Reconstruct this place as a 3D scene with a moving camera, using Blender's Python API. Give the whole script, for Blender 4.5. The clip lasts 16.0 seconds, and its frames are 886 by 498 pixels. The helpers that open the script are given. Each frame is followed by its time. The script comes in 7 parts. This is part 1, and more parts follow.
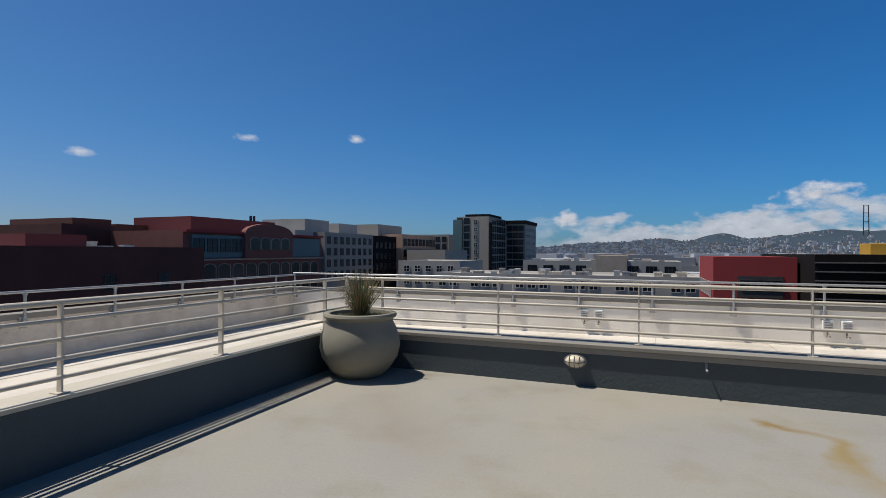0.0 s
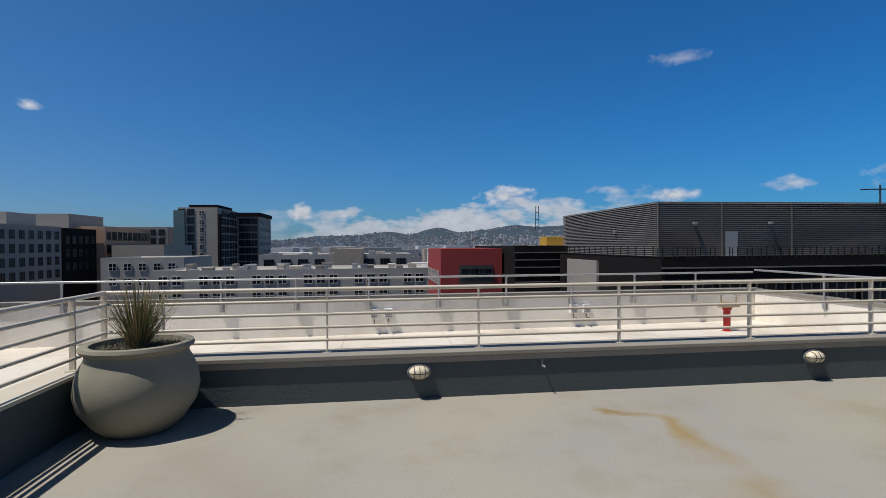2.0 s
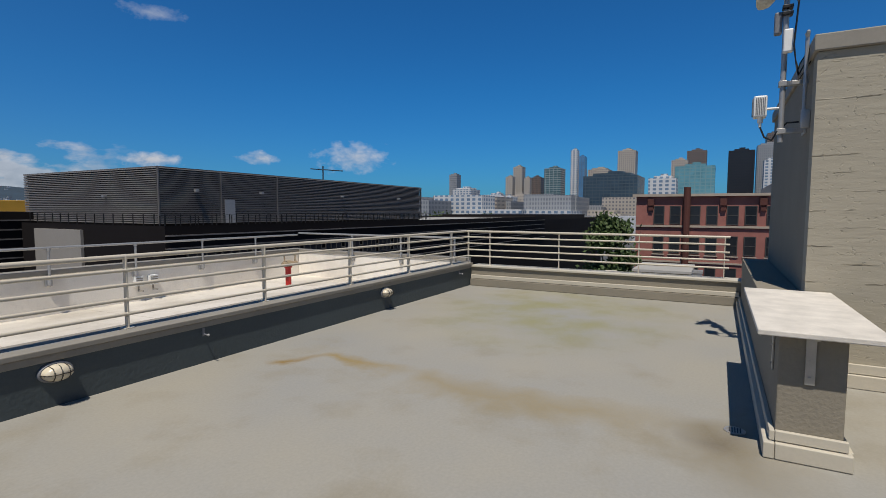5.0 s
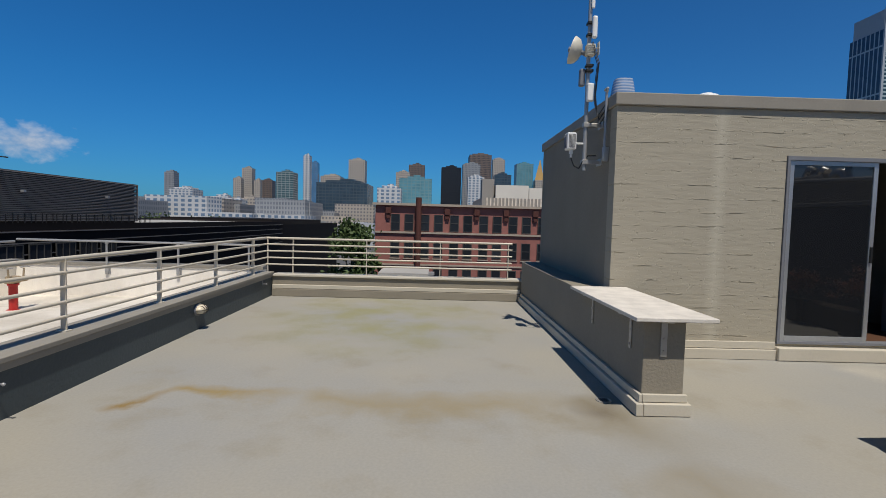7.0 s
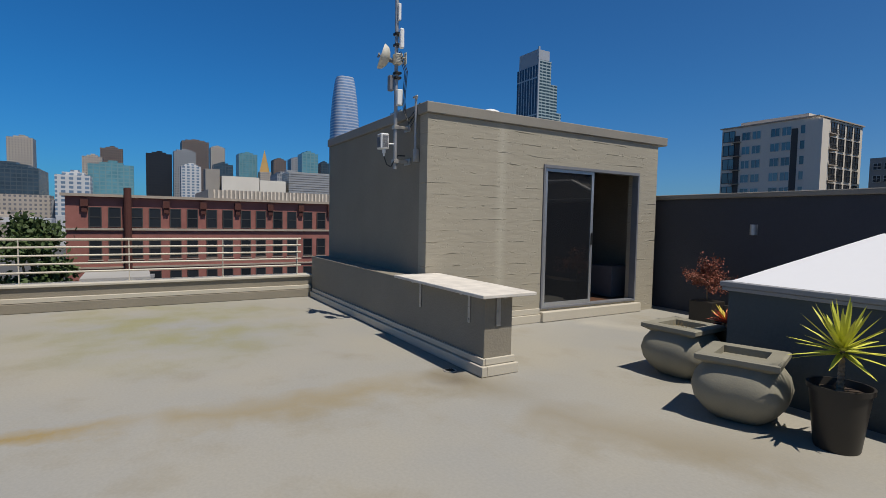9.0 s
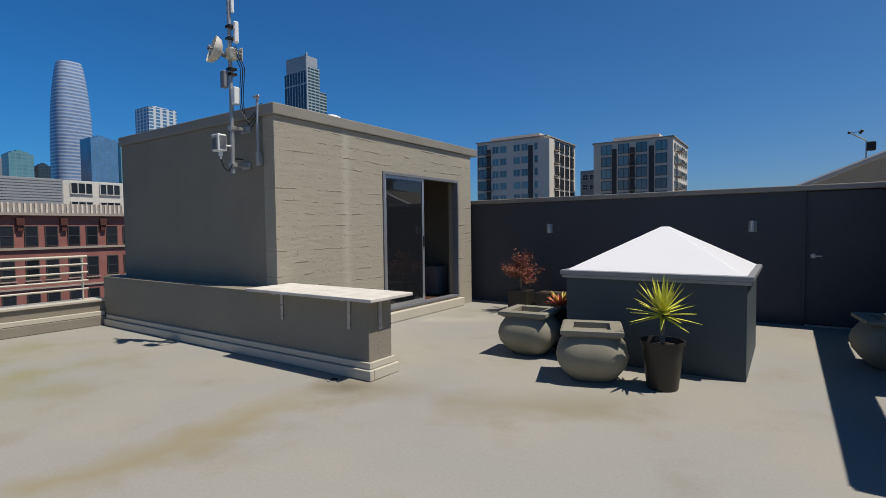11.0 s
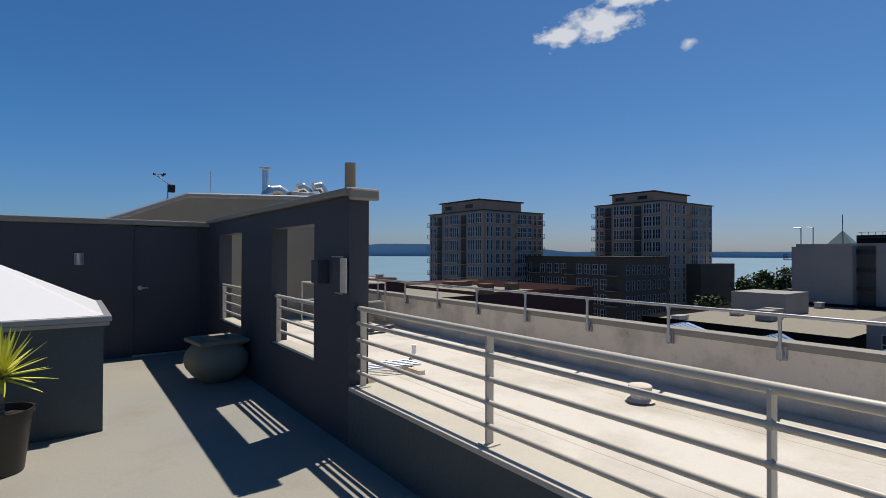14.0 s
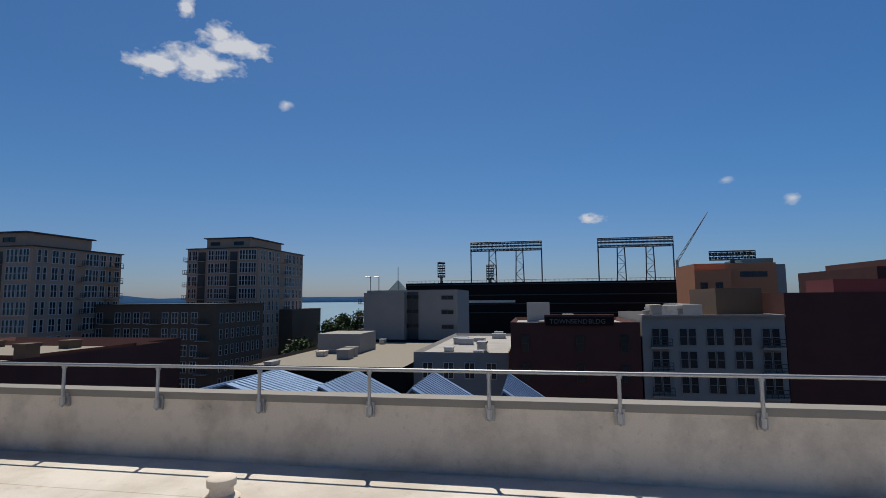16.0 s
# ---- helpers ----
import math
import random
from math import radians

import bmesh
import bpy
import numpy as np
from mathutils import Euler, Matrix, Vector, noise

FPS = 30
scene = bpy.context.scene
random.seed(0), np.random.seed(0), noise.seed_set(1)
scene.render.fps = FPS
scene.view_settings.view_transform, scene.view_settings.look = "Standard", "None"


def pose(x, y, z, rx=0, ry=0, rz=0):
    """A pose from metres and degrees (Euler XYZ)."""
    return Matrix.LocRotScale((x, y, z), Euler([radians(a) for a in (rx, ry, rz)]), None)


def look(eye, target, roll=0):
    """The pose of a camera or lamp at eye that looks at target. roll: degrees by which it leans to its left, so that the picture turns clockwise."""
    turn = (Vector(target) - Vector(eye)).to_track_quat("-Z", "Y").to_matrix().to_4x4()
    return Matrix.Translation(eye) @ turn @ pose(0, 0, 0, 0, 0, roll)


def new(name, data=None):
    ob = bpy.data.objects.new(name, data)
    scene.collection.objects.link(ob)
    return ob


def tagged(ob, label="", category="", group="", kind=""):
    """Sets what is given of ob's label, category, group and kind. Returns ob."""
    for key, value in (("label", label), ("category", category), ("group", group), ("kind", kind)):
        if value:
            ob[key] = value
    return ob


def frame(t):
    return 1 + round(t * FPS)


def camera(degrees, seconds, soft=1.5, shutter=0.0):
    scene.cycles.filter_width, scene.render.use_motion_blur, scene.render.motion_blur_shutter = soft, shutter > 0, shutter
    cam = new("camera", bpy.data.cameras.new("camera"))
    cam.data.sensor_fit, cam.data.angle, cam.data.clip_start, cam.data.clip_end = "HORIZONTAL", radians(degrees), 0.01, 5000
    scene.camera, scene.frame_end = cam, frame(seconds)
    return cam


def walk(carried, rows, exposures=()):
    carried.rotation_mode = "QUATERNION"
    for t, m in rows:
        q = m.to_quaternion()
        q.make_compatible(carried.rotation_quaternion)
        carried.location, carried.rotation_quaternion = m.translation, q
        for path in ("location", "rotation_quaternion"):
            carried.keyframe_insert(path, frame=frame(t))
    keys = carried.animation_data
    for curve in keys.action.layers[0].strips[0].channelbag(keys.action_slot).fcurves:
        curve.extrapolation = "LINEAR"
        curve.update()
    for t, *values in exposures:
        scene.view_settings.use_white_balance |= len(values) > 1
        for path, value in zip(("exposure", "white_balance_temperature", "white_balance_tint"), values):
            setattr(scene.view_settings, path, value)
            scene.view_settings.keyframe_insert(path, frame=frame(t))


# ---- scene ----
cam = camera(82.2, 16.0, soft=0.75)

PATH = [
    (0, (3.493, -5.488, 1.402), (2.749, -3.631, 1.413), 0.2),
    (0.5, (3.263, -5.305, 1.446), (2.692, -3.388, 1.475), -0.3),
    (1, (2.952, -5.155, 1.475), (2.597, -3.187, 1.507), -0.5),
    (1.5, (2.707, -4.957, 1.467), (2.595, -2.96, 1.489), -0.4),
    (2, (2.401, -4.892, 1.485), (2.661, -2.908, 1.468), -0.4),
    (2.5, (2.109, -4.887, 1.482), (2.659, -2.964, 1.447), -0.0),
    (3, (1.848, -4.821, 1.477), (2.783, -3.054, 1.423), 0.2),
    (3.5, (1.61, -4.755, 1.464), (2.853, -3.19, 1.389), 0.7),
    (4, (1.353, -4.644, 1.467), (2.76, -3.226, 1.363), 1.1),
    (4.5, (1.118, -4.485, 1.452), (2.72, -3.292, 1.338), 0.5),
    (5, (0.93, -4.279, 1.454), (2.684, -3.328, 1.306), 0.2),
    (7.5, (0.58, -2.636, 1.473), (2.551, -2.962, 1.369), 1.6),
    (8, (0.576, -2.346, 1.476), (2.473, -2.968, 1.361), 1.5),
    (10.5, (1.008, -1.235, 1.421), (2.347, -2.718, 1.341), -0.2),
    (11, (1.205, -1.079, 1.427), (2.328, -2.732, 1.345), -0.7),
    (11.5, (1.384, -0.999, 1.432), (2.263, -2.793, 1.336), -1.1),
    (12, (1.583, -0.904, 1.449), (2.208, -2.802, 1.36), -0.8),
    (12.5, (1.72, -0.887, 1.446), (2.017, -2.864, 1.379), -0.0),
    (13, (1.855, -0.947, 1.469), (1.631, -2.934, 1.429), 0.2),
    (13.5, (1.887, -1.09, 1.487), (1.172, -2.957, 1.474), -0.3),
    (14, (1.735, -1.27, 1.486), (0.55, -2.881, 1.505), 0.2),
    (14.5, (1.574, -1.477, 1.507), (0.045, -2.766, 1.574), 0.6),
    (15, (1.302, -1.641, 1.525), (-0.458, -2.586, 1.637), 0.1),
    (15.5, (1.024, -1.725, 1.559), (-0.868, -2.354, 1.723), 0.4),
    (16, (0.777, -1.799, 1.584), (-1.182, -2.153, 1.779), -0.5),
]
walk(cam, [(t, look(eye, target, roll)) for t, eye, target, roll in PATH], ((0.0, 0.0), (3.0, -0.06), (5.0, -0.15), (8.0, -0.10), (10.5, 0.0), (13.0, 0.08), (14.5, 0.0), (16.0, -0.10)))

# ---- world, sun, exposure ----
SUN_AZ = math.atan2(-0.86, -0.18)
SUN_EL = radians(64)
world = bpy.data.worlds.new("world")
scene.world = world
world.use_nodes = True
wn, wl = world.node_tree.nodes, world.node_tree.links
wn.clear()


def wnode(kind, **vals):
    n = wn.new(kind)
    for k, v in vals.items():
        n.inputs[k].default_value = v
    return n


w_out = wnode("ShaderNodeOutputWorld")
w_bg = wnode("ShaderNodeBackground")
w_bg.inputs["Strength"].default_value = 0.055
w_sky = wn.new("ShaderNodeTexSky")
w_sky.sky_type = "NISHITA"
w_sky.sun_disc = False
w_sky.sun_elevation = SUN_EL
w_sky.sun_rotation = SUN_AZ
w_sky.air_density, w_sky.dust_density, w_sky.ozone_density = 1.0, 0.45, 1.6
w_tint = wn.new("ShaderNodeVectorMath")
w_tint.operation = "MULTIPLY"
w_tint.inputs[1].default_value = (0.425, 0.95, 1.50)
w_tc = wnode("ShaderNodeTexCoord")
w_sep = wnode("ShaderNodeSeparateXYZ")
wl.new(w_tc.outputs["Generated"], w_sep.inputs[0])


def wmath(op, a, b=None, c=None, clamp=False):
    n = wn.new("ShaderNodeMath")
    n.operation = op
    n.use_clamp = clamp
    for i, v in enumerate((a, b, c)):
        if v is None:
            continue
        if isinstance(v, (int, float)):
            n.inputs[i].default_value = v
        else:
            wl.new(v, n.inputs[i])
    return n.outputs[0]


def w_noise(scale, detail=8.0, stretch=3.0):
    m = wn.new("ShaderNodeMapping")
    m.inputs["Scale"].default_value = (1, 1, stretch)
    wl.new(w_tc.outputs["Generated"], m.inputs[0])
    n = wn.new("ShaderNodeTexNoise")
    n.inputs["Scale"].default_value = scale
    n.inputs["Detail"].default_value = detail
    n.inputs["Roughness"].default_value = 0.55
    wl.new(m.outputs[0], n.inputs["Vector"])
    return n.outputs["Fac"]


def puff(az, el, half_w, half_h, hardness=1.3):
    """One small cloud: how much of it covers this direction. az, el in degrees, az from +y towards -x."""
    a, e = radians(az), radians(el)
    c = Vector((-math.sin(a) * math.cos(e), math.cos(a) * math.cos(e), math.sin(e)))
    r = Vector((math.cos(a), math.sin(a), 0))
    u = r.cross(c)
    if u.z < 0:
        u = -u
    s = wn.new("ShaderNodeVectorMath")
    s.operation = "SUBTRACT"
    wl.new(w_tc.outputs["Generated"], s.inputs[0])
    s.inputs[1].default_value = c

    def dot(v, k):
        d = wn.new("ShaderNodeVectorMath")
        d.operation = "DOT_PRODUCT"
        wl.new(s.outputs[0], d.inputs[0])
        d.inputs[1].default_value = v / math.tan(radians(k))
        return d.outputs["Value"]

    x, y = dot(r, half_w), dot(u, half_h)
    rad = wmath("SQRT", wmath("ADD", wmath("MULTIPLY", x, x), wmath("MULTIPLY", y, y)))
    body = wmath("SUBTRACT", 1.22, rad)
    rough = wmath("MULTIPLY", wmath("SUBTRACT", cloud_noise, 0.5), 2.6)
    return wmath("MULTIPLY", wmath("ADD", body, rough), hardness, clamp=True)


cloud_noise = w_noise(38.0, 9.0, 1.6)
bank_noise = w_noise(11.0, 9.0, 2.4)
puffs = [puff(*p) for p in (
    (130.4, 22.9, 2.3, 1.1), (126.6, 23.6, 3.3, 1.35), (123.0, 25.6, 2.9, 0.95), (124.9, 26.5, 1.3, 0.9), (128.0, 28.1, 0.7, 1.0),
    (117.8, 20.7, 0.7, 0.5, 0.7), (83.9, 8.55, 1.3, 0.5), (70.6, 11.4, 0.6, 0.35, 0.5), (65.4, 9.0, 0.7, 0.5, 0.7), (57.5, 9.1, 0.9, 0.4, 0.6),
    (43.0, 11.8, 1.1, 0.35, 0.6), (31.6, 12.3, 0.8, 0.5, 0.7), (8.1, 3.6, 1.1, 0.9), (-14.7, 5.4, 2.6, 0.9),
    (-32.3, 18.2, 2.2, 0.6, 0.35), (-41.9, 5.5, 1.8, 0.6, 0.7), (-51.8, 5.9, 3.2, 1.4, 0.6), (-31.8, 4.9, 2.2, 0.7, 0.9))]
cover = puffs[0]
for p in puffs[1:]:
    cover = wmath("MAXIMUM", cover, p)
# a bank of cloud that lies over the hills
az_dir = wmath("ARCTAN2", wmath("MULTIPLY", w_sep.outputs[0], -1.0), w_sep.outputs[1])
el_dir = w_sep.outputs[2]
side = wmath("SUBTRACT", 1.0, wmath("POWER", wmath("ABSOLUTE", wmath("DIVIDE", wmath("ADD", az_dir, radians(9)), radians(22))), 4.0), clamp=True)
top_el = wmath("ADD", 0.055, wmath("MULTIPLY", wmath("SUBTRACT", bank_noise, 0.5), 0.2))
lean = wmath("MULTIPLY", az_dir, -0.045)
bank = wmath("MULTIPLY", wmath("SUBTRACT", wmath("ADD", wmath("ADD", top_el, lean), 0.008), el_dir), 42.0, clamp=True)
bank = wmath("MULTIPLY", wmath("MULTIPLY", bank, side), 0.9)
cover = wmath("MAXIMUM", cover, bank)
shade = wmath("ADD", 0.45, wmath("MULTIPLY", wmath("ADD", wmath("MULTIPLY", el_dir, 3.2), wmath("SUBTRACT", cloud_noise, 0.45)), 1.1), clamp=True)
cl_col = wnode("ShaderNodeMix")
cl_col.data_type = "RGBA"
cl_col.inputs["A"].default_value = (4.3, 5.0, 6.3, 1)
cl_col.inputs["B"].default_value = (11.2, 11.6, 12.6, 1)
wl.new(shade, cl_col.inputs["Factor"])
w_mix = wnode("ShaderNodeMix")
w_mix.data_type = "RGBA"
wl.new(cover, w_mix.inputs["Factor"])
wl.new(w_sky.outputs[0], w_tint.inputs[0])
deep = wnode("ShaderNodeVectorMath")
deep.operation = "SCALE"
low_tint = wnode("ShaderNodeVectorMath")
low_tint.operation = "MULTIPLY"
low_tint.inputs[1].default_value = (1.34, 0.915, 0.95)
wl.new(w_tint.outputs[0], low_tint.inputs[0])
by_height = wnode("ShaderNodeMix")
by_height.data_type = "RGBA"
wl.new(wmath("MULTIPLY", w_sep.outputs[2], 4.5, clamp=True), by_height.inputs["Factor"])
wl.new(low_tint.outputs[0], by_height.inputs["A"])
wl.new(w_tint.outputs[0], by_height.inputs["B"])
wl.new(by_height.outputs["Result"], deep.inputs[0])
wl.new(wmath("SUBTRACT", 1.0, wmath("MULTIPLY", wmath("SUBTRACT", w_sep.outputs[2], 0.52, clamp=True), 1.5)), deep.inputs["Scale"])
# the sky is paler and milkier towards the sun, deeper away from it
away = wmath("ADD", 0.5, wmath("ADD", wmath("MULTIPLY", w_sep.outputs[0], 0.46), wmath("MULTIPLY", w_sep.outputs[1], 0.20)), clamp=True)
side_tint = wnode("ShaderNodeMix")
side_tint.data_type = "RGBA"
side_tint.inputs["A"].default_value = (1.32, 1.0, 0.90, 1)
side_tint.inputs["B"].default_value = (0.42, 0.99, 1.15, 1)
wl.new(away, side_tint.inputs["Factor"])
tinted = wnode("ShaderNodeVectorMath")
tinted.operation = "MULTIPLY"
wl.new(deep.outputs[0], tinted.inputs[0])
wl.new(side_tint.outputs["Result"], tinted.inputs[1])
wl.new(tinted.outputs[0], w_mix.inputs["A"])
wl.new(cl_col.outputs["Result"], w_mix.inputs["B"])
wl.new(w_mix.outputs["Result"], w_bg.inputs["Color"])
wl.new(w_bg.outputs[0], w_out.inputs[0])

sun = new("sun", bpy.data.lights.new("sun", "SUN"))
sun.data.energy = 4.6
sun.data.angle = radians(0.53)
sun.data.color = (1.0, 0.94, 0.85)
sun.matrix_world = look((-9, -3, 20), (0, 0, 0))
SUN_DIR = Vector((-0.86, -0.26, 1.97))
sun.rotation_euler = SUN_DIR.to_track_quat("Z", "Y").to_euler()
scene.view_settings.exposure = -0.13


# ---- materials ----
def material(name, base, rough=0.8, metal=0.0, var=0.12, scale=2.0, bump=0.0, bump_scale=60.0, spec=0.4, fine=0.06, per_object=0.0):
    m = bpy.data.materials.new(name)
    m.use_nodes = True
    nt = m.node_tree
    b = nt.nodes["Principled BSDF"]
    b.inputs["Roughness"].default_value = rough
    b.inputs["Metallic"].default_value = metal
    b.inputs["Specular IOR Level"].default_value = spec
    tc = nt.nodes.new("ShaderNodeTexCoord")
    geo = nt.nodes.new("ShaderNodeNewGeometry")
    pos = geo.outputs["Position"]
    n1 = nt.nodes.new("ShaderNodeTexNoise")
    n1.inputs["Scale"].default_value = scale
    n1.inputs["Detail"].default_value = 6
    n2 = nt.nodes.new("ShaderNodeTexNoise")
    n2.inputs["Scale"].default_value = scale * 22
    n2.inputs["Detail"].default_value = 3
    nt.links.new(pos, n1.inputs["Vector"])
    nt.links.new(pos, n2.inputs["Vector"])
    h = nt.nodes.new("ShaderNodeMath")
    h.operation = "MULTIPLY_ADD"
    h.inputs[1].default_value = var * 3
    h.inputs[2].default_value = 1 - var * 1.5
    nt.links.new(n1.outputs["Fac"], h.inputs[0])
    h2 = nt.nodes.new("ShaderNodeMath")
    h2.operation = "MULTIPLY_ADD"
    h2.inputs[1].default_value = fine * 3
    nt.links.new(n2.outputs["Fac"], h2.inputs[0])
    nt.links.new(h.outputs[0], h2.inputs[2])
    last = h2.outputs[0]
    if per_object:
        oi = nt.nodes.new("ShaderNodeObjectInfo")
        h3 = nt.nodes.new("ShaderNodeMath")
        h3.operation = "MULTIPLY_ADD"
        h3.inputs[1].default_value = per_object * 2
        nt.links.new(oi.outputs["Random"], h3.inputs[0])
        nt.links.new(last, h3.inputs[2])
        last = h3.outputs[0]
    v = nt.nodes.new("ShaderNodeVectorMath")
    v.operation = "SCALE"
    v.inputs[0].default_value = base
    nt.links.new(last, v.inputs["Scale"])
    nt.links.new(v.outputs[0], b.inputs["Base Color"])
    if bump:
        n3 = nt.nodes.new("ShaderNodeTexNoise")
        n3.inputs["Scale"].default_value = bump_scale
        n3.inputs["Detail"].default_value = 4
        nt.links.new(pos, n3.inputs["Vector"])
        bp = nt.nodes.new("ShaderNodeBump")
        bp.inputs["Strength"].default_value = bump
        bp.inputs["Distance"].default_value = 0.01
        nt.links.new(n3.outputs["Fac"], bp.inputs["Height"])
        nt.links.new(bp.outputs[0], b.inputs["Normal"])
    return m


def node_math(nt, op, a, b=None, clamp=False):
    n = nt.nodes.new("ShaderNodeMath")
    n.operation = op
    n.use_clamp = clamp
    for i, v in enumerate((a, b)):
        if v is None:
            continue
        if isinstance(v, (int, float)):
            n.inputs[i].default_value = v
        else:
            nt.links.new(v, n.inputs[i])
    return n.outputs[0]


def mix_to(nt, fac, a, b):
    n = nt.nodes.new("ShaderNodeMix")
    n.data_type = "RGBA"
    for key, v in (("Factor", fac), ("A", a), ("B", b)):
        if isinstance(v, (int, float, tuple)):
            n.inputs[key].default_value = v
        else:
            nt.links.new(v, n.inputs[key])
    return n.outputs["Result"]


def noise_of(nt, vec, scale, detail=5.0, rough=0.55):
    n = nt.nodes.new("ShaderNodeTexNoise")
    n.inputs["Scale"].default_value = scale
    n.inputs["Detail"].default_value = detail
    n.inputs["Roughness"].default_value = rough
    nt.links.new(vec, n.inputs["Vector"])
    return n.outputs["Fac"]


def deck_material():
    """Grey traffic coating with faint ponding stains, and one brown run of rust-coloured water."""
    m = bpy.data.materials.new("deck_coating")
    m.use_nodes = True
    nt = m.node_tree
    b = nt.nodes["Principled BSDF"]
    b.inputs["Roughness"].default_value = 0.72
    b.inputs["Specular IOR Level"].default_value = 0.3
    geo = nt.nodes.new("ShaderNodeNewGeometry")
    pos = geo.outputs["Position"]
    sep = nt.nodes.new("ShaderNodeSeparateXYZ")
    nt.links.new(pos, sep.inputs[0])
    x, y = sep.outputs[0], sep.outputs[1]
    big = noise_of(nt, pos, 0.45, 6)
    mid = noise_of(nt, pos, 1.3, 8, 0.6)
    fine = noise_of(nt, pos, 45, 3)
    col = mix_to(nt, node_math(nt, "MULTIPLY", node_math(nt, "SUBTRACT", big, 0.35), 3.0, True), (0.282, 0.277, 0.258, 1), (0.325, 0.302, 0.250, 1))
    col = mix_to(nt, node_math(nt, "MULTIPLY", node_math(nt, "SUBTRACT", mid, 0.52), 3.0, True), col, (0.245, 0.215, 0.155, 1))
    # ponding stain on the north-east part
    dx = node_math(nt, "DIVIDE", node_math(nt, "SUBTRACT", x, 8.2), 2.6)
    dy = node_math(nt, "DIVIDE", node_math(nt, "SUBTRACT", y, -2.2), 2.0)
    pond = node_math(nt, "SUBTRACT", 1.0, node_math(nt, "ADD", node_math(nt, "MULTIPLY", dx, dx), node_math(nt, "MULTIPLY", dy, dy)), True)
    pond = node_math(nt, "MULTIPLY", pond, node_math(nt, "MULTIPLY", node_math(nt, "SUBTRACT", mid, 0.36), 3.0, True))
    col = mix_to(nt, node_math(nt, "MULTIPLY", pond, 1.1, True), col, (0.262, 0.250, 0.135, 1))

    def run(x0, y0, x1, y1, w, strength, colour, base):
        """A soft band along a wandering line from one point to another."""
        length = math.hypot(x1 - x0, y1 - y0)
        ux, uy = (x1 - x0) / length, (y1 - y0) / length
        px, py = node_math(nt, "SUBTRACT", x, x0), node_math(nt, "SUBTRACT", y, y0)
        along = node_math(nt, "ADD", node_math(nt, "MULTIPLY", px, ux), node_math(nt, "MULTIPLY", py, uy))
        across = node_math(nt, "SUBTRACT", node_math(nt, "MULTIPLY", px, -uy), node_math(nt, "MULTIPLY", py, -ux))
        across = node_math(nt, "ADD", across, node_math(nt, "MULTIPLY", node_math(nt, "SUBTRACT", mid, 0.5), 0.9))
        k = node_math(nt, "SUBTRACT", 1.0, node_math(nt, "DIVIDE", node_math(nt, "ABSOLUTE", across), w), True)
        k = node_math(nt, "MULTIPLY", k, node_math(nt, "MULTIPLY", along, 6.0, True))
        k = node_math(nt, "MULTIPLY", k, node_math(nt, "MULTIPLY", node_math(nt, "SUBTRACT", length, along), 1.2, True))
        k = node_math(nt, "MULTIPLY", k, node_math(nt, "ADD", 0.55, node_math(nt, "MULTIPLY", fine, 0.8)), True)
        return mix_to(nt, node_math(nt, "MULTIPLY", k, strength), base, colour)

    col = run(4.30, -0.50, 4.95, -0.95, 0.13, 1.5, (0.235, 0.16, 0.06, 1), col)
    col = run(4.85, -0.75, 4.66, -2.05, 0.17, 1.1, (0.27, 0.205, 0.095, 1), col)
    col = run(4.60, -1.90, 4.62, -4.30, 0.30, 0.8, (0.265, 0.215, 0.125, 1), col)
    col = run(4.90, -4.20, 3.60, -4.70, 0.42, 0.8, (0.20, 0.165, 0.10, 1), col)
    col = run(3.60, -4.30, 1.80, -5.60, 0.42, 0.6, (0.23, 0.19, 0.12, 1), col)
    col = run(0.9, -1.0, 2.4, -2.6, 0.5, 0.6, (0.265, 0.23, 0.185, 1), col)
    col = run(5.95, -7.3, 4.7, -8.3, 0.38, 0.7, (0.40, 0.37, 0.31, 1), col)
    col = run(4.3, -4.30, 4.95, -4.42, 0.22, 1.0, (0.13, 0.105, 0.075, 1), col)
    g = node_math(nt, "ADD", 0.89, node_math(nt, "MULTIPLY", fine, 0.22))
    v = nt.nodes.new("ShaderNodeVectorMath")
    v.operation = "SCALE"
    nt.links.new(col, v.inputs[0])
    nt.links.new(g, v.inputs["Scale"])
    nt.links.new(v.outputs[0], b.inputs["Base Color"])
    bp = nt.nodes.new("ShaderNodeBump")
    bp.inputs["Strength"].default_value = 0.25
    bp.inputs["Distance"].default_value = 0.004
    nt.links.new(noise_of(nt, pos, 90, 4), bp.inputs["Height"])
    nt.links.new(bp.outputs[0], b.inputs["Normal"])
    return m


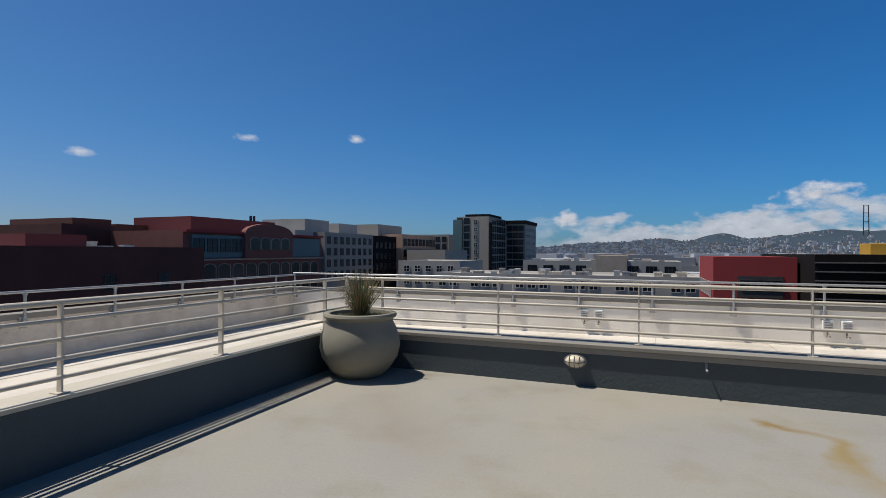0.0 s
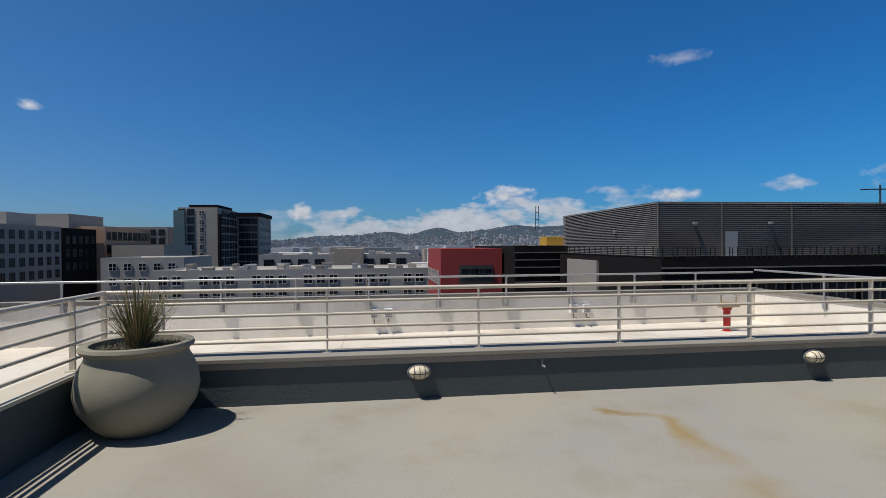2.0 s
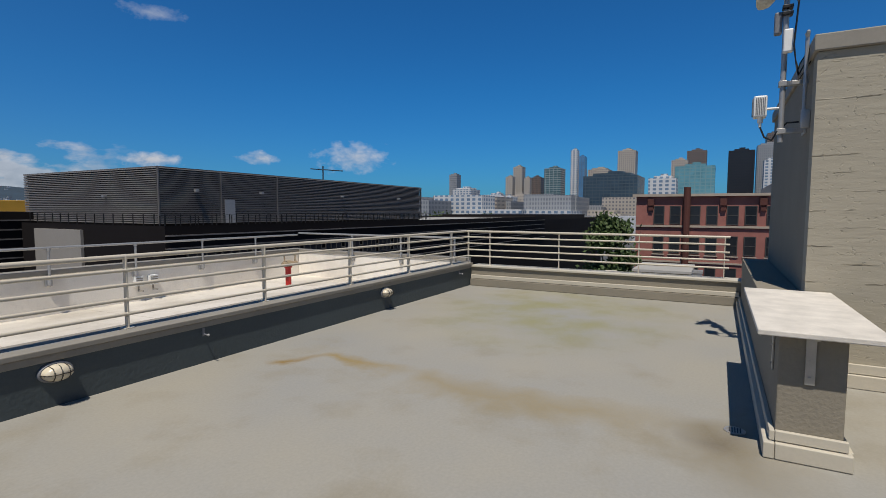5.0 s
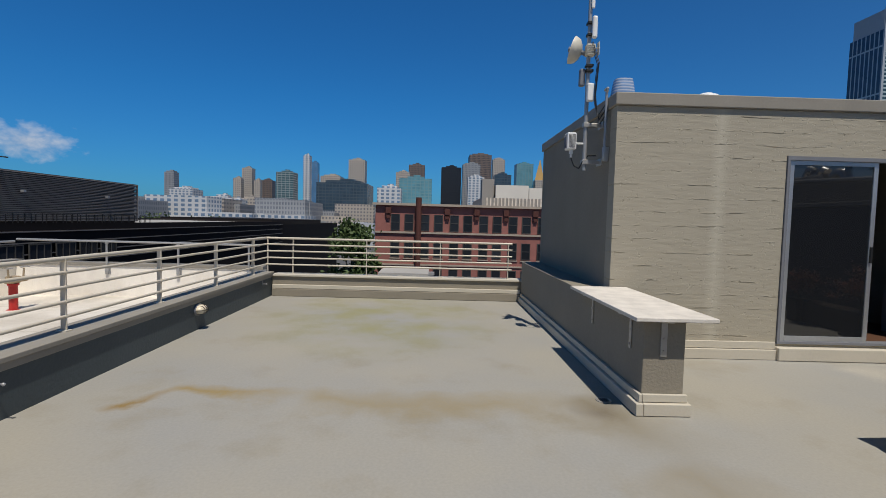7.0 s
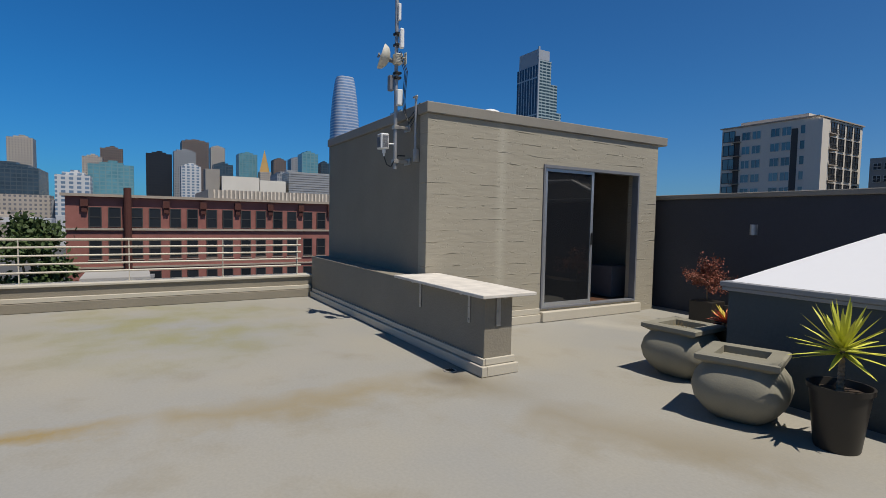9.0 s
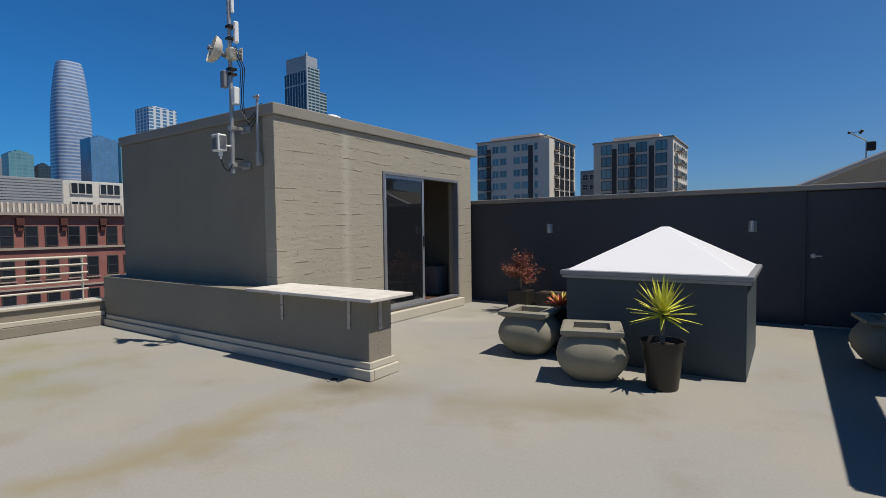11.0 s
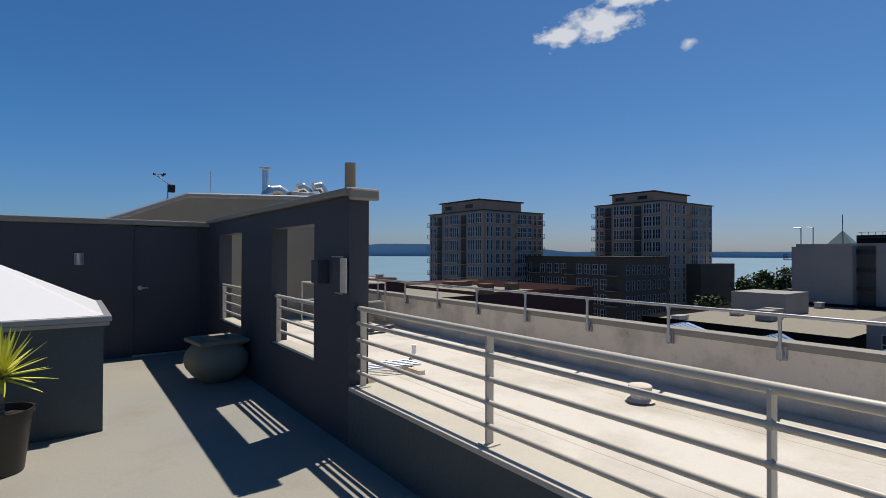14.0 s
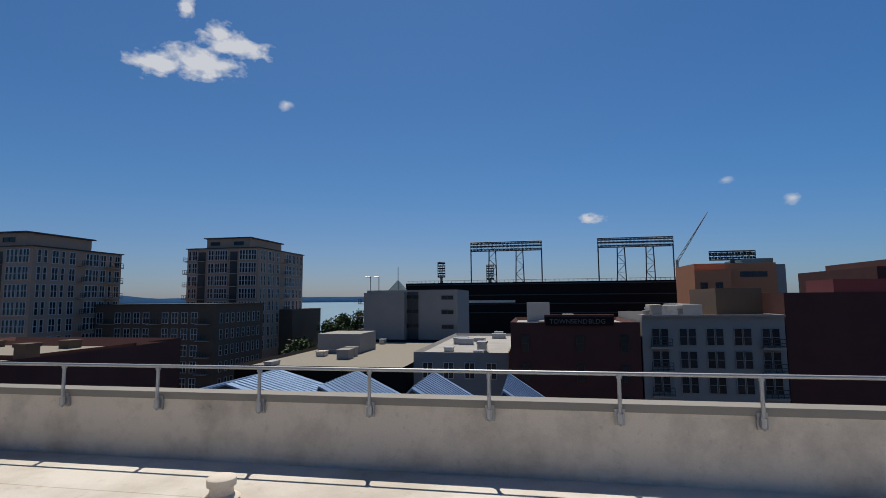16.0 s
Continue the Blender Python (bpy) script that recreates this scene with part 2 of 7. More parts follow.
def board_material():
    """Painted board-marked concrete: horizontal lift lines with broken edges and pits."""
    m = bpy.data.materials.new("board_marked_concrete")
    m.use_nodes = True
    nt = m.node_tree
    b = nt.nodes["Principled BSDF"]
    b.inputs["Roughness"].default_value = 0.82
    geo = nt.nodes.new("ShaderNodeNewGeometry")
    pos = geo.outputs["Position"]
    sep = nt.nodes.new("ShaderNodeSeparateXYZ")
    nt.links.new(pos, sep.inputs[0])
    z, yy = sep.outputs[2], sep.outputs[1]
    mp = nt.nodes.new("ShaderNodeMapping")
    mp.inputs["Scale"].default_value = (1.6, 1.6, 8.0)
    nt.links.new(pos, mp.inputs[0])
    streak = noise_of(nt, mp.outputs[0], 1.7, 7, 0.6)
    wob = noise_of(nt, pos, 1.2, 4)
    zz = node_math(nt, "ADD", z, node_math(nt, "MULTIPLY", wob, 0.07))
    saw = node_math(nt, "FRACT", node_math(nt, "DIVIDE", zz, 0.152))
    ridge = node_math(nt, "MULTIPLY", node_math(nt, "SUBTRACT", saw, 0.91), 14.0, True)
    gate = node_math(nt, "MULTIPLY", node_math(nt, "SUBTRACT", streak, 0.51), 9.0, True)
    ridge = node_math(nt, "MULTIPLY", ridge, gate)
    pits = node_math(nt, "MULTIPLY", node_math(nt, "SUBTRACT", noise_of(nt, pos, 30, 5), 0.62), 8.0, True)
    band = node_math(nt, "SUBTRACT", 1.0, node_math(nt, "MULTIPLY", node_math(nt, "ABSOLUTE", node_math(nt, "SUBTRACT", yy, -6.12)), 9.0), True)
    band = node_math(nt, "MULTIPLY", band, 0.35)
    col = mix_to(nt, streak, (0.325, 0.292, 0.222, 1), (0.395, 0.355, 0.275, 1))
    col = mix_to(nt, band, col, (0.55, 0.51, 0.42, 1))
    nt.links.new(col, b.inputs["Base Color"])
    hgt = node_math(nt, "SUBTRACT", node_math(nt, "ADD", node_math(nt, "MULTIPLY", ridge, 1.0), node_math(nt, "MULTIPLY", streak, 0.35)), node_math(nt, "MULTIPLY", pits, 0.4))
    hgt = node_math(nt, "ADD", hgt, node_math(nt, "ADD", node_math(nt, "MULTIPLY", noise_of(nt, pos, 60, 4), 0.12), node_math(nt, "MULTIPLY", noise_of(nt, mp.outputs[0], 3.5, 4), 0.28)))
    bp = nt.nodes.new("ShaderNodeBump")
    bp.inputs["Strength"].default_value = 0.85
    bp.inputs["Distance"].default_value = 0.014
    nt.links.new(hgt, bp.inputs["Height"])
    nt.links.new(bp.outputs[0], b.inputs["Normal"])
    return m


def window_wall(name, wall, glass, pitch_x, pitch_z, fill_x=0.6, fill_z=0.55, rough=0.5):
    """A facade a long way off: rows of windows in a wall, by height and by run along both axes."""
    m = bpy.data.materials.new(name)
    m.use_nodes = True
    nt = m.node_tree
    b = nt.nodes["Principled BSDF"]
    b.inputs["Roughness"].default_value = rough
    tc = nt.nodes.new("ShaderNodeNewGeometry")
    sep = nt.nodes.new("ShaderNodeSeparateXYZ")
    nt.links.new(tc.outputs["Position"], sep.inputs[0])
    sn = nt.nodes.new("ShaderNodeSeparateXYZ")
    nt.links.new(tc.outputs["Normal"], sn.inputs[0])
    use_y = node_math(nt, "GREATER_THAN", node_math(nt, "ABSOLUTE", sn.outputs[0]), 0.7)
    u = node_math(nt, "ADD", node_math(nt, "MULTIPLY", sep.outputs[1], use_y), node_math(nt, "MULTIPLY", sep.outputs[0], node_math(nt, "SUBTRACT", 1.0, use_y)))
    fx = node_math(nt, "LESS_THAN", node_math(nt, "FRACT", node_math(nt, "DIVIDE", u, pitch_x)), fill_x)
    fz = node_math(nt, "LESS_THAN", node_math(nt, "FRACT", node_math(nt, "DIVIDE", sep.outputs[2], pitch_z)), fill_z)
    up = node_math(nt, "LESS_THAN", node_math(nt, "ABSOLUTE", sn.outputs[2]), 0.5)
    k = node_math(nt, "MULTIPLY", node_math(nt, "MULTIPLY", fx, fz), up)
    cell = noise_of(nt, tc.outputs["Position"], 0.11, 2)
    g2 = tuple(min(1, c * 2.4) for c in glass) + (1,)
    gl = mix_to(nt, cell, (*glass, 1), g2)
    nt.links.new(mix_to(nt, k, (*wall, 1), gl), b.inputs["Base Color"])
    return m


def weathered(name, clean, dirty, stretch, seam):
    """Old white coating: cloudy dirt, scuffs and, where seam is given, a lap line every so many metres."""
    m = bpy.data.materials.new(name)
    m.use_nodes = True
    nt = m.node_tree
    b = nt.nodes["Principled BSDF"]
    b.inputs["Roughness"].default_value = 0.82
    b.inputs["Specular IOR Level"].default_value = 0.25
    geo = nt.nodes.new("ShaderNodeNewGeometry")
    pos = geo.outputs["Position"]
    mp = nt.nodes.new("ShaderNodeMapping")
    mp.inputs["Scale"].default_value = stretch
    nt.links.new(pos, mp.inputs[0])
    cloud = noise_of(nt, mp.outputs[0], 1.0, 9, 0.62)
    scuff = noise_of(nt, mp.outputs[0], 6.5, 7, 0.7)
    fine = noise_of(nt, pos, 55, 4)
    k = node_math(nt, "MULTIPLY", node_math(nt, "SUBTRACT", cloud, 0.46), 3.4, True)
    k2 = node_math(nt, "MULTIPLY", node_math(nt, "SUBTRACT", scuff, 0.58), 4.0, True)
    k = node_math(nt, "ADD", node_math(nt, "MULTIPLY", k, 0.65), node_math(nt, "MULTIPLY", k2, 0.5), True)
    if seam:
        sep = nt.nodes.new("ShaderNodeSeparateXYZ")
        nt.links.new(pos, sep.inputs[0])
        wob = node_math(nt, "ADD", sep.outputs[0], node_math(nt, "MULTIPLY", cloud, 0.05))
        line = node_math(nt, "LESS_THAN", node_math(nt, "FRACT", node_math(nt, "DIVIDE", wob, seam)), 0.009)
        k = node_math(nt, "ADD", k, node_math(nt, "MULTIPLY", line, 0.5), True)
    col = mix_to(nt, k, clean, dirty)
    v = nt.nodes.new("ShaderNodeVectorMath")
    v.operation = "SCALE"
    nt.links.new(col, v.inputs[0])
    nt.links.new(node_math(nt, "ADD", 0.9, node_math(nt, "MULTIPLY", fine, 0.2)), v.inputs["Scale"])
    nt.links.new(v.outputs[0], b.inputs["Base Color"])
    bp = nt.nodes.new("ShaderNodeBump")
    bp.inputs["Strength"].default_value = 0.35
    bp.inputs["Distance"].default_value = 0.012
    nt.links.new(node_math(nt, "ADD", scuff, node_math(nt, "MULTIPLY", fine, 0.3)), bp.inputs["Height"])
    nt.links.new(bp.outputs[0], b.inputs["Normal"])
    return m


def glass_material(name, tint, rough=0.03, mix=0.9):
    m = bpy.data.materials.new(name)
    m.use_nodes = True
    b = m.node_tree.nodes["Principled BSDF"]
    b.inputs["Base Color"].default_value = (*tint, 1)
    b.inputs["Roughness"].default_value = rough
    b.inputs["Specular IOR Level"].default_value = mix
    return m


M_DECK = deck_material()
M_BOARD = board_material()
M_NAVY = material("dark_slate_paint", (0.054, 0.069, 0.075), 0.6, var=0.14, scale=1.5, bump=0.55, bump_scale=26, fine=0.06)
M_NAVYFLAT = material("slate_stucco", (0.047, 0.050, 0.060), 0.7, var=0.08, scale=1.2, bump=0.25, bump_scale=70)
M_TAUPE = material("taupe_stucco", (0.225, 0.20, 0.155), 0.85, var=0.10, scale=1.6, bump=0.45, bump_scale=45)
M_TRIM = material("beige_trim_paint", (0.47, 0.43, 0.35), 0.6, var=0.08, scale=2.5, fine=0.05)
M_CAP = material("grey_beige_coping", (0.235, 0.215, 0.18), 0.65, var=0.12, scale=2.0)
M_RAIL = material("beige_rail_paint", (0.50, 0.45, 0.365), 0.42, var=0.07, scale=3.0, spec=0.5)
M_GALV = material("galvanised_pipe", (0.36, 0.36, 0.36), 0.45, 0.5, var=0.1, scale=5)
M_WHITE = weathered("white_roof_membrane", (0.63, 0.585, 0.515, 1), (0.31, 0.265, 0.20, 1), (0.7, 0.7, 0.7), 1.83)
M_PARA = weathered("weathered_white_parapet", (0.68, 0.60, 0.50, 1), (0.25, 0.215, 0.175, 1), (1.5, 1.5, 1.6), 0.0)
# Lighter copy of the parapet coating: sunlit sides have their brightness in the colour.
M_PARALIT = weathered("sunlit_parapet_coating", (0.84, 0.79, 0.70, 1), (0.58, 0.52, 0.44, 1), (1.1, 1.1, 0.7), 0.0)
M_SKY = material("skylight_white", (0.76, 0.755, 0.76), 0.35, var=0.02, scale=1.0, fine=0.01)
M_LID = material("skylight_frame", (0.26, 0.26, 0.26), 0.45, 0.2, var=0.08)
M_POT = material("olive_stone_pot", (0.215, 0.20, 0.152), 0.75, var=0.13, scale=4.0, bump=0.15, bump_scale=80)
M_DARKPOT = material("dark_plastic_pot", (0.028, 0.024, 0.020), 0.42, var=0.1, scale=6)
M_SOIL = material("potting_soil", (0.05, 0.035, 0.025), 0.95, var=0.4, scale=30, bump=1.0, bump_scale=90)
M_SLAB = material("weathered_white_board", (0.56, 0.52, 0.46), 0.8, var=0.22, scale=7, bump=0.3, bump_scale=40)
M_STEEL = material("bracket_steel", (0.42, 0.40, 0.37), 0.45, 0.6, var=0.15, scale=9)
M_ALU = material("aluminium_frame", (0.46, 0.47, 0.48), 0.38, 0.7, var=0.05)
M_BLACK = material("black_rubber", (0.012, 0.012, 0.012), 0.5)
M_GLASS = glass_material("dark_door_glass", (0.012, 0.013, 0.015))
M_WGLASS = material("window_pane", (0.012, 0.014, 0.017), 0.22, spec=0.35, var=0.3, scale=0.15, per_object=0.6)
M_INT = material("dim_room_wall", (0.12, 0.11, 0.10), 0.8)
M_WOOD = material("dark_floor_wood", (0.10, 0.05, 0.03), 0.4)
M_WHITEPL = material("white_plastic", (0.72, 0.72, 0.70), 0.45, var=0.04)
M_DISH = material("off_white_dish_paint", (0.56, 0.53, 0.45), 0.5, var=0.10, scale=9)
M_RED = material("red_standpipe_paint", (0.40, 0.022, 0.018), 0.4, var=0.1)
M_LAMPG = material("frosted_lamp_glass", (0.62, 0.55, 0.42), 0.25, var=0.12, scale=25)
M_LEAF = material("grass_green", (0.075, 0.10, 0.03), 0.6, var=0.3, scale=12, per_object=0.1)
M_STRAW = material("dry_grass_tip", (0.26, 0.19, 0.09), 0.7, var=0.2, scale=12)
M_YUCCA = material("yucca_green", (0.50, 0.50, 0.065), 0.5, var=0.25, scale=9)
M_REDLEAF = material("maple_red_leaf", (0.20, 0.06, 0.035), 0.6, var=0.4, scale=20)
M_SUCC = material("succulent_orange", (0.60, 0.14, 0.08), 0.5, var=0.35, scale=14)
M_SUCCY = material("succulent_yellow", (0.60, 0.48, 0.08), 0.5, var=0.3, scale=14)
M_SAGE = material("sage_groundcover", (0.12, 0.135, 0.08), 0.8, var=0.35, scale=25)
M_TRUNK = material("brown_trunk", (0.21, 0.16, 0.11), 0.85, var=0.3, scale=20, bump=0.6, bump_scale=60)
M_TREE = material("tree_leaf", (0.055, 0.085, 0.025), 0.7, var=0.5, scale=0.8)
M_BRICKR = material("red_brick_far", (0.165, 0.062, 0.05), 0.85, var=0.2, scale=0.6, fine=0.12)
M_BRICKW = material("weathered_red_brick", (0.25, 0.10, 0.082), 0.85, var=0.25, scale=0.8, fine=0.14)
M_BRICKD = material("dark_red_brick", (0.088, 0.031, 0.024), 0.85, var=0.2, scale=0.4)
M_STONE = material("pale_stone", (0.36, 0.30, 0.24), 0.85, var=0.15, scale=0.8)
M_REDST = material("bright_red_stucco", (0.26, 0.035, 0.035), 0.8, var=0.08, scale=0.4)
M_GREYST = material("light_grey_stucco", (0.27, 0.25, 0.225), 0.85, var=0.08, scale=0.3)
M_WHITEST = material("off_white_stucco", (0.33, 0.315, 0.29), 0.85, var=0.16, scale=0.3)
M_DARKST = material("charcoal_cladding", (0.011, 0.009, 0.009), 0.85, spec=0.15, var=0.15, scale=0.4)
M_CONDO = material("beige_condo_concrete", (0.60, 0.54, 0.455), 0.8, var=0.06, scale=0.2)
M_TWIN = material("brown_concrete_tower", (0.42, 0.27, 0.185), 0.85, var=0.08, scale=0.3)
M_TOWER = material("taupe_tower_panel", (0.33, 0.295, 0.25), 0.8, var=0.08, scale=0.2)
M_LOUVRE = material("grey_metal_louvre", (0.175, 0.16, 0.15), 0.5, 0.3, var=0.12, scale=0.6)
M_ORANGE = material("orange_stucco", (0.46, 0.185, 0.09), 0.85, var=0.06, scale=0.1)
M_TEAL = material("teal_cladding", (0.09, 0.15, 0.16), 0.6)
M_YELLOW = material("yellow_machine_paint", (0.45, 0.25, 0.03), 0.6, var=0.08, scale=0.6)
M_BLUEROOF = material("blue_standing_seam", (0.19, 0.28, 0.42), 0.45, 0.4, var=0.15, scale=0.5)
M_ROOFGREY = material("grey_roofing", (0.30, 0.29, 0.27), 0.9, var=0.25, scale=0.3)
M_ROOFLT = material("pale_roofing", (0.33, 0.31, 0.28), 0.9, var=0.25, scale=0.3)
M_WFRAME = material("white_window_frame", (0.50, 0.49, 0.46), 0.6)
# Also colours flat sheets that stand for the shade in recesses.
M_DFRAME = material("dark_frame_and_recess_shade", (0.05, 0.048, 0.045), 0.6)
M_ASPHALT = material("city_ground", (0.07, 0.07, 0.07), 0.9, var=0.4, scale=0.02)
M_STEELDK = material("stadium_steel", (0.028, 0.036, 0.042), 0.6)
M_DUCT = material("silver_duct", (0.62, 0.62, 0.60), 0.28, 0.9, var=0.08, scale=4)
M_PIPE = material("tan_vent_pipe", (0.34, 0.26, 0.16), 0.6, var=0.15, scale=6)
M_LETTER = material("sign_lettering", (0.15, 0.135, 0.12), 0.7)
M_PANEL = material("grey_electric_panel", (0.16, 0.165, 0.18), 0.5, var=0.1, scale=8)


# ---- mesh helpers ----
def bx(bm, x0, x1, y0, y1, z0, z1, bevel=0.0):
    r = bmesh.ops.create_cube(bm, size=1.0, matrix=Matrix.Translation(((x0 + x1) / 2, (y0 + y1) / 2, (z0 + z1) / 2)) @ Matrix.Diagonal((abs(x1 - x0), abs(y1 - y0), abs(z1 - z0), 1)))
    if bevel:
        es = list({e for v in r["verts"] for e in v.link_edges})
        bmesh.ops.bevel(bm, geom=es, offset=bevel, segments=2, affect="EDGES", profile=0.5)


def tube(bm, p0, p1, r, n=10, r2=None):
    p0, p1 = Vector(p0), Vector(p1)
    d = p1 - p0
    m = Matrix.Translation((p0 + p1) / 2) @ d.to_track_quat("Z", "Y").to_matrix().to_4x4()
    bmesh.ops.create_cone(bm, cap_ends=True, segments=n, radius1=r, radius2=r if r2 is None else r2, depth=d.length, matrix=m)


def path_tube(bm, pts, r, n=8):
    for a, b in zip(pts, pts[1:]):
        tube(bm, a, b, r, n)
    for p in pts[1:-1]:
        bmesh.ops.create_uvsphere(bm, u_segments=n, v_segments=6, radius=r, matrix=Matrix.Translation(p))


def lathe(bm, prof, n=36, power=2.0, cap=True):
    """Turns a profile of (radius, height); power above 2 squares the plan."""
    rings = []
    for r, z in prof:
        ring = []
        for i in range(n):
            a = 2 * math.pi * i / n
            c, s = math.cos(a), math.sin(a)
            k = (abs(c) ** power + abs(s) ** power) ** (-1 / power)
            ring.append(bm.verts.new((r * k * c, r * k * s, z)))
        rings.append(ring)
    for a, b in zip(rings, rings[1:]):
        for i in range(n):
            bm.faces.new((a[i], a[(i + 1) % n], b[(i + 1) % n], b[i]))
    if cap:
        bm.faces.new(rings[0][::-1])
        bm.faces.new(rings[-1])


def mesh_of(name, bm, mat, smooth=False):
    bmesh.ops.recalc_face_normals(bm, faces=bm.faces)
    me = bpy.data.meshes.new(name)
    if smooth:
        for f in bm.faces:
            f.smooth = True
        for e in bm.edges:
            if len(e.link_faces) == 2 and e.calc_face_angle(0) > 0.7:
                e.smooth = False
    bm.to_mesh(me)
    bm.free()
    for mt in (mat if isinstance(mat, (list, tuple)) else [mat]):
        me.materials.append(mt)
    return me


def part(name, bm, mat, parent, label="", smooth=False, kind=""):
    ob = new(name, mesh_of(name, bm, mat, smooth))
    ob.parent = parent
    return tagged(ob, label, kind=kind)


def empty(name, loc=(0, 0, 0), label="", category="", group="", rz=0.0):
    ob = new(name)
    ob.location = loc
    ob.rotation_euler = (0, 0, radians(rz))
    ob.empty_display_size = 0.1
    return tagged(ob, label, category, group)


def single(name, bm, mat, label="", category="", group="", kind="", loc=(0, 0, 0), smooth=False):
    ob = new(name, mesh_of(name, bm, mat, smooth))
    ob.location = loc
    return tagged(ob, label, category, group, kind)


def B():
    return bmesh.new()


def box_part(name, dims, mat, parent, label="", bevel=0.0):
    bm = B()
    bx(bm, *dims, bevel=bevel)
    return part(name, bm, mat, parent, label)


def struct(name, dims, mat, label, category="wall", bevel=0.0):
    bm = B()
    bx(bm, *dims, bevel=bevel)
    return single(name, bm, mat, label, category, kind="structure")


# ---- large structure ----
def lattice(bm, xs, zs, solid, y0, y1, swap=False):
    """A sheet from y0 to y1 with cells cut out: it stands where solid(i, j) holds. swap: it runs along y instead of x."""
    nx, nz = len(xs) - 1, len(zs) - 1

    def vert(x, y, z):
        return bm.verts.new((y, x, z) if swap else (x, y, z))

    f = [[vert(x, y0, z) for z in zs] for x in xs]
    b = [[vert(x, y1, z) for z in zs] for x in xs]

    def on(i, j):
        return 0 <= i < nx and 0 <= j < nz and solid(i, j)

    for i in range(nx):
        for j in range(nz):
            if not on(i, j):
                continue
            bm.faces.new((f[i][j], f[i + 1][j], f[i + 1][j + 1], f[i][j + 1]))
            bm.faces.new((b[i][j], b[i][j + 1], b[i + 1][j + 1], b[i + 1][j]))
            for di, dj, a, c in ((-1, 0, (i, j), (i, j + 1)), (1, 0, (i + 1, j), (i + 1, j + 1)), (0, -1, (i, j), (i + 1, j)), (0, 1, (i, j + 1), (i + 1, j + 1))):
                if not on(i + di, j + dj):
                    bm.faces.new((f[a[0]][a[1]], f[c[0]][c[1]], b[c[0]][c[1]], b[a[0]][a[1]]))
    bmesh.ops.delete(bm, geom=[v for v in bm.verts if not v.link_faces], context="VERTS")


struct("floor_deck", (0, 10.0, -9.75, 0, -0.25, 0), M_DECK, "grey coated terrace deck with faint brown water stains", "floor")

# outer roof, one sheet round the terrace
bm = B()
xs = (-4.9, -0.17, 10.4)
rows = ((-16.0, (-0.28, -0.10, -0.10)), (-10.0, (-0.28, -0.10, -0.10)), (0.3, (-0.29, -0.12, -0.10)), (5.3, (-0.31, -0.26, -0.18)))
top = [[bm.verts.new((x, y, z)) for x, z in zip(xs, zs)] for y, zs in rows]
low = [[bm.verts.new((x, y, -0.4)) for x in xs] for y, zs in rows]
for j in range(3):
    for i in range(2):
        if j == 1 and i == 1:
            continue
        bm.faces.new((top[j][i], top[j][i + 1], top[j + 1][i + 1], top[j + 1][i]))
        bm.faces.new((low[j][i], low[j + 1][i], low[j + 1][i + 1], low[j][i + 1]))
single("floor_outer_roof", bm, M_WHITE, "sunlit white membrane roof around the terrace", "roof", kind="structure")

# parapet on the north side
struct("wall_north", (0.0, 10.0, 0.0, 0.30, -0.25, 0.40), M_NAVY, "dark slate painted parapet wall with rough stucco", "parapet wall")
bm = B()
bx(bm, -0.02, 10.02, -0.03, 0.33, 0.403, 0.445, 0.006)
bx(bm, 0.0, 9.98, -0.012, 0.02, 0.345, 0.40, 0.004)
single("trim_north", bm, M_CAP, "grey-beige metal coping on the slate parapet", "coping", kind="structure")
# parapet on the west side, with the screen wall at its south end
struct("wall_west", (-0.22, 0.0, -4.85, 0.30, -0.25, 0.43), M_NAVY, "dark slate painted low wall under the railing", "parapet wall")
bm = B()
bx(bm, -0.28, 0.006, -4.84, 0.31, 0.433, 0.465, 0.006)
single("trim_west", bm, M_TRIM, "beige coping board on the low west wall", "coping", kind="structure")
bm = B()
lattice(bm, (-9.75, -9.05, -7.88, -6.71, -5.54, -4.85), (-0.25, 0.535, 1.745, 1.93), lambda i, j: j != 1 or i % 2 == 0, -0.17, 0.0, True)
single("wall_screen", bm, M_NAVYFLAT, "dark slate stucco screen wall with two tall openings", "wall", kind="structure")
bm = B()
bx(bm, -0.23, 0.05, -9.70, -4.80, 1.935, 1.99, 0.012)
bx(bm, -0.22, 0.04, -4.80, -4.76, 1.895, 1.99, 0.02)
single("trim_screen", bm, M_CAP, "pale coping with a rolled end on the screen wall", "coping", kind="structure")
# east low wall and railing base
struct("wall_east", (10.0, 10.30, -4.65, 0.30, -0.25, 0.36), M_TAUPE, "taupe low wall under the east railing", "parapet wall")
bm = B()
bx(bm, 9.965, 10.33, -4.64, 0.0, 0.363, 0.40, 0.006)
bx(bm, 9.94, 9.998, -4.60, -0.02, 0.145, 0.215, 0.006)
single("trim_east", bm, M_TRIM, "cream coping and stepped skirting on the east low wall", "coping", kind="structure")
struct("baseboard_east", (9.92, 9.998, -4.60, -0.02, 0.003, 0.14), M_TAUPE, "grey-taupe base strip along the east low wall", "skirting", bevel=0.006)
# south wall with the door
struct("wall_south_west", (-0.17, 0.12, -10.0, -9.75, -0.25, 1.88), M_NAVYFLAT, "dark slate stucco wall beside the door", "wall")
struct("wall_south", (1.02, 10.0, -10.0, -9.75, -0.25, 1.88), M_NAVYFLAT, "dark slate stucco wall at the end of the terrace", "wall")
struct("wall_south_back", (0.12, 1.02, -10.0, -9.86, -0.25, 1.88), M_NAVYFLAT, "dark wall behind the slate door", "wall")
bm = B()
bx(bm, -0.17, 10.0, -10.04, -9.70, 1.883, 1.96, 0.01)
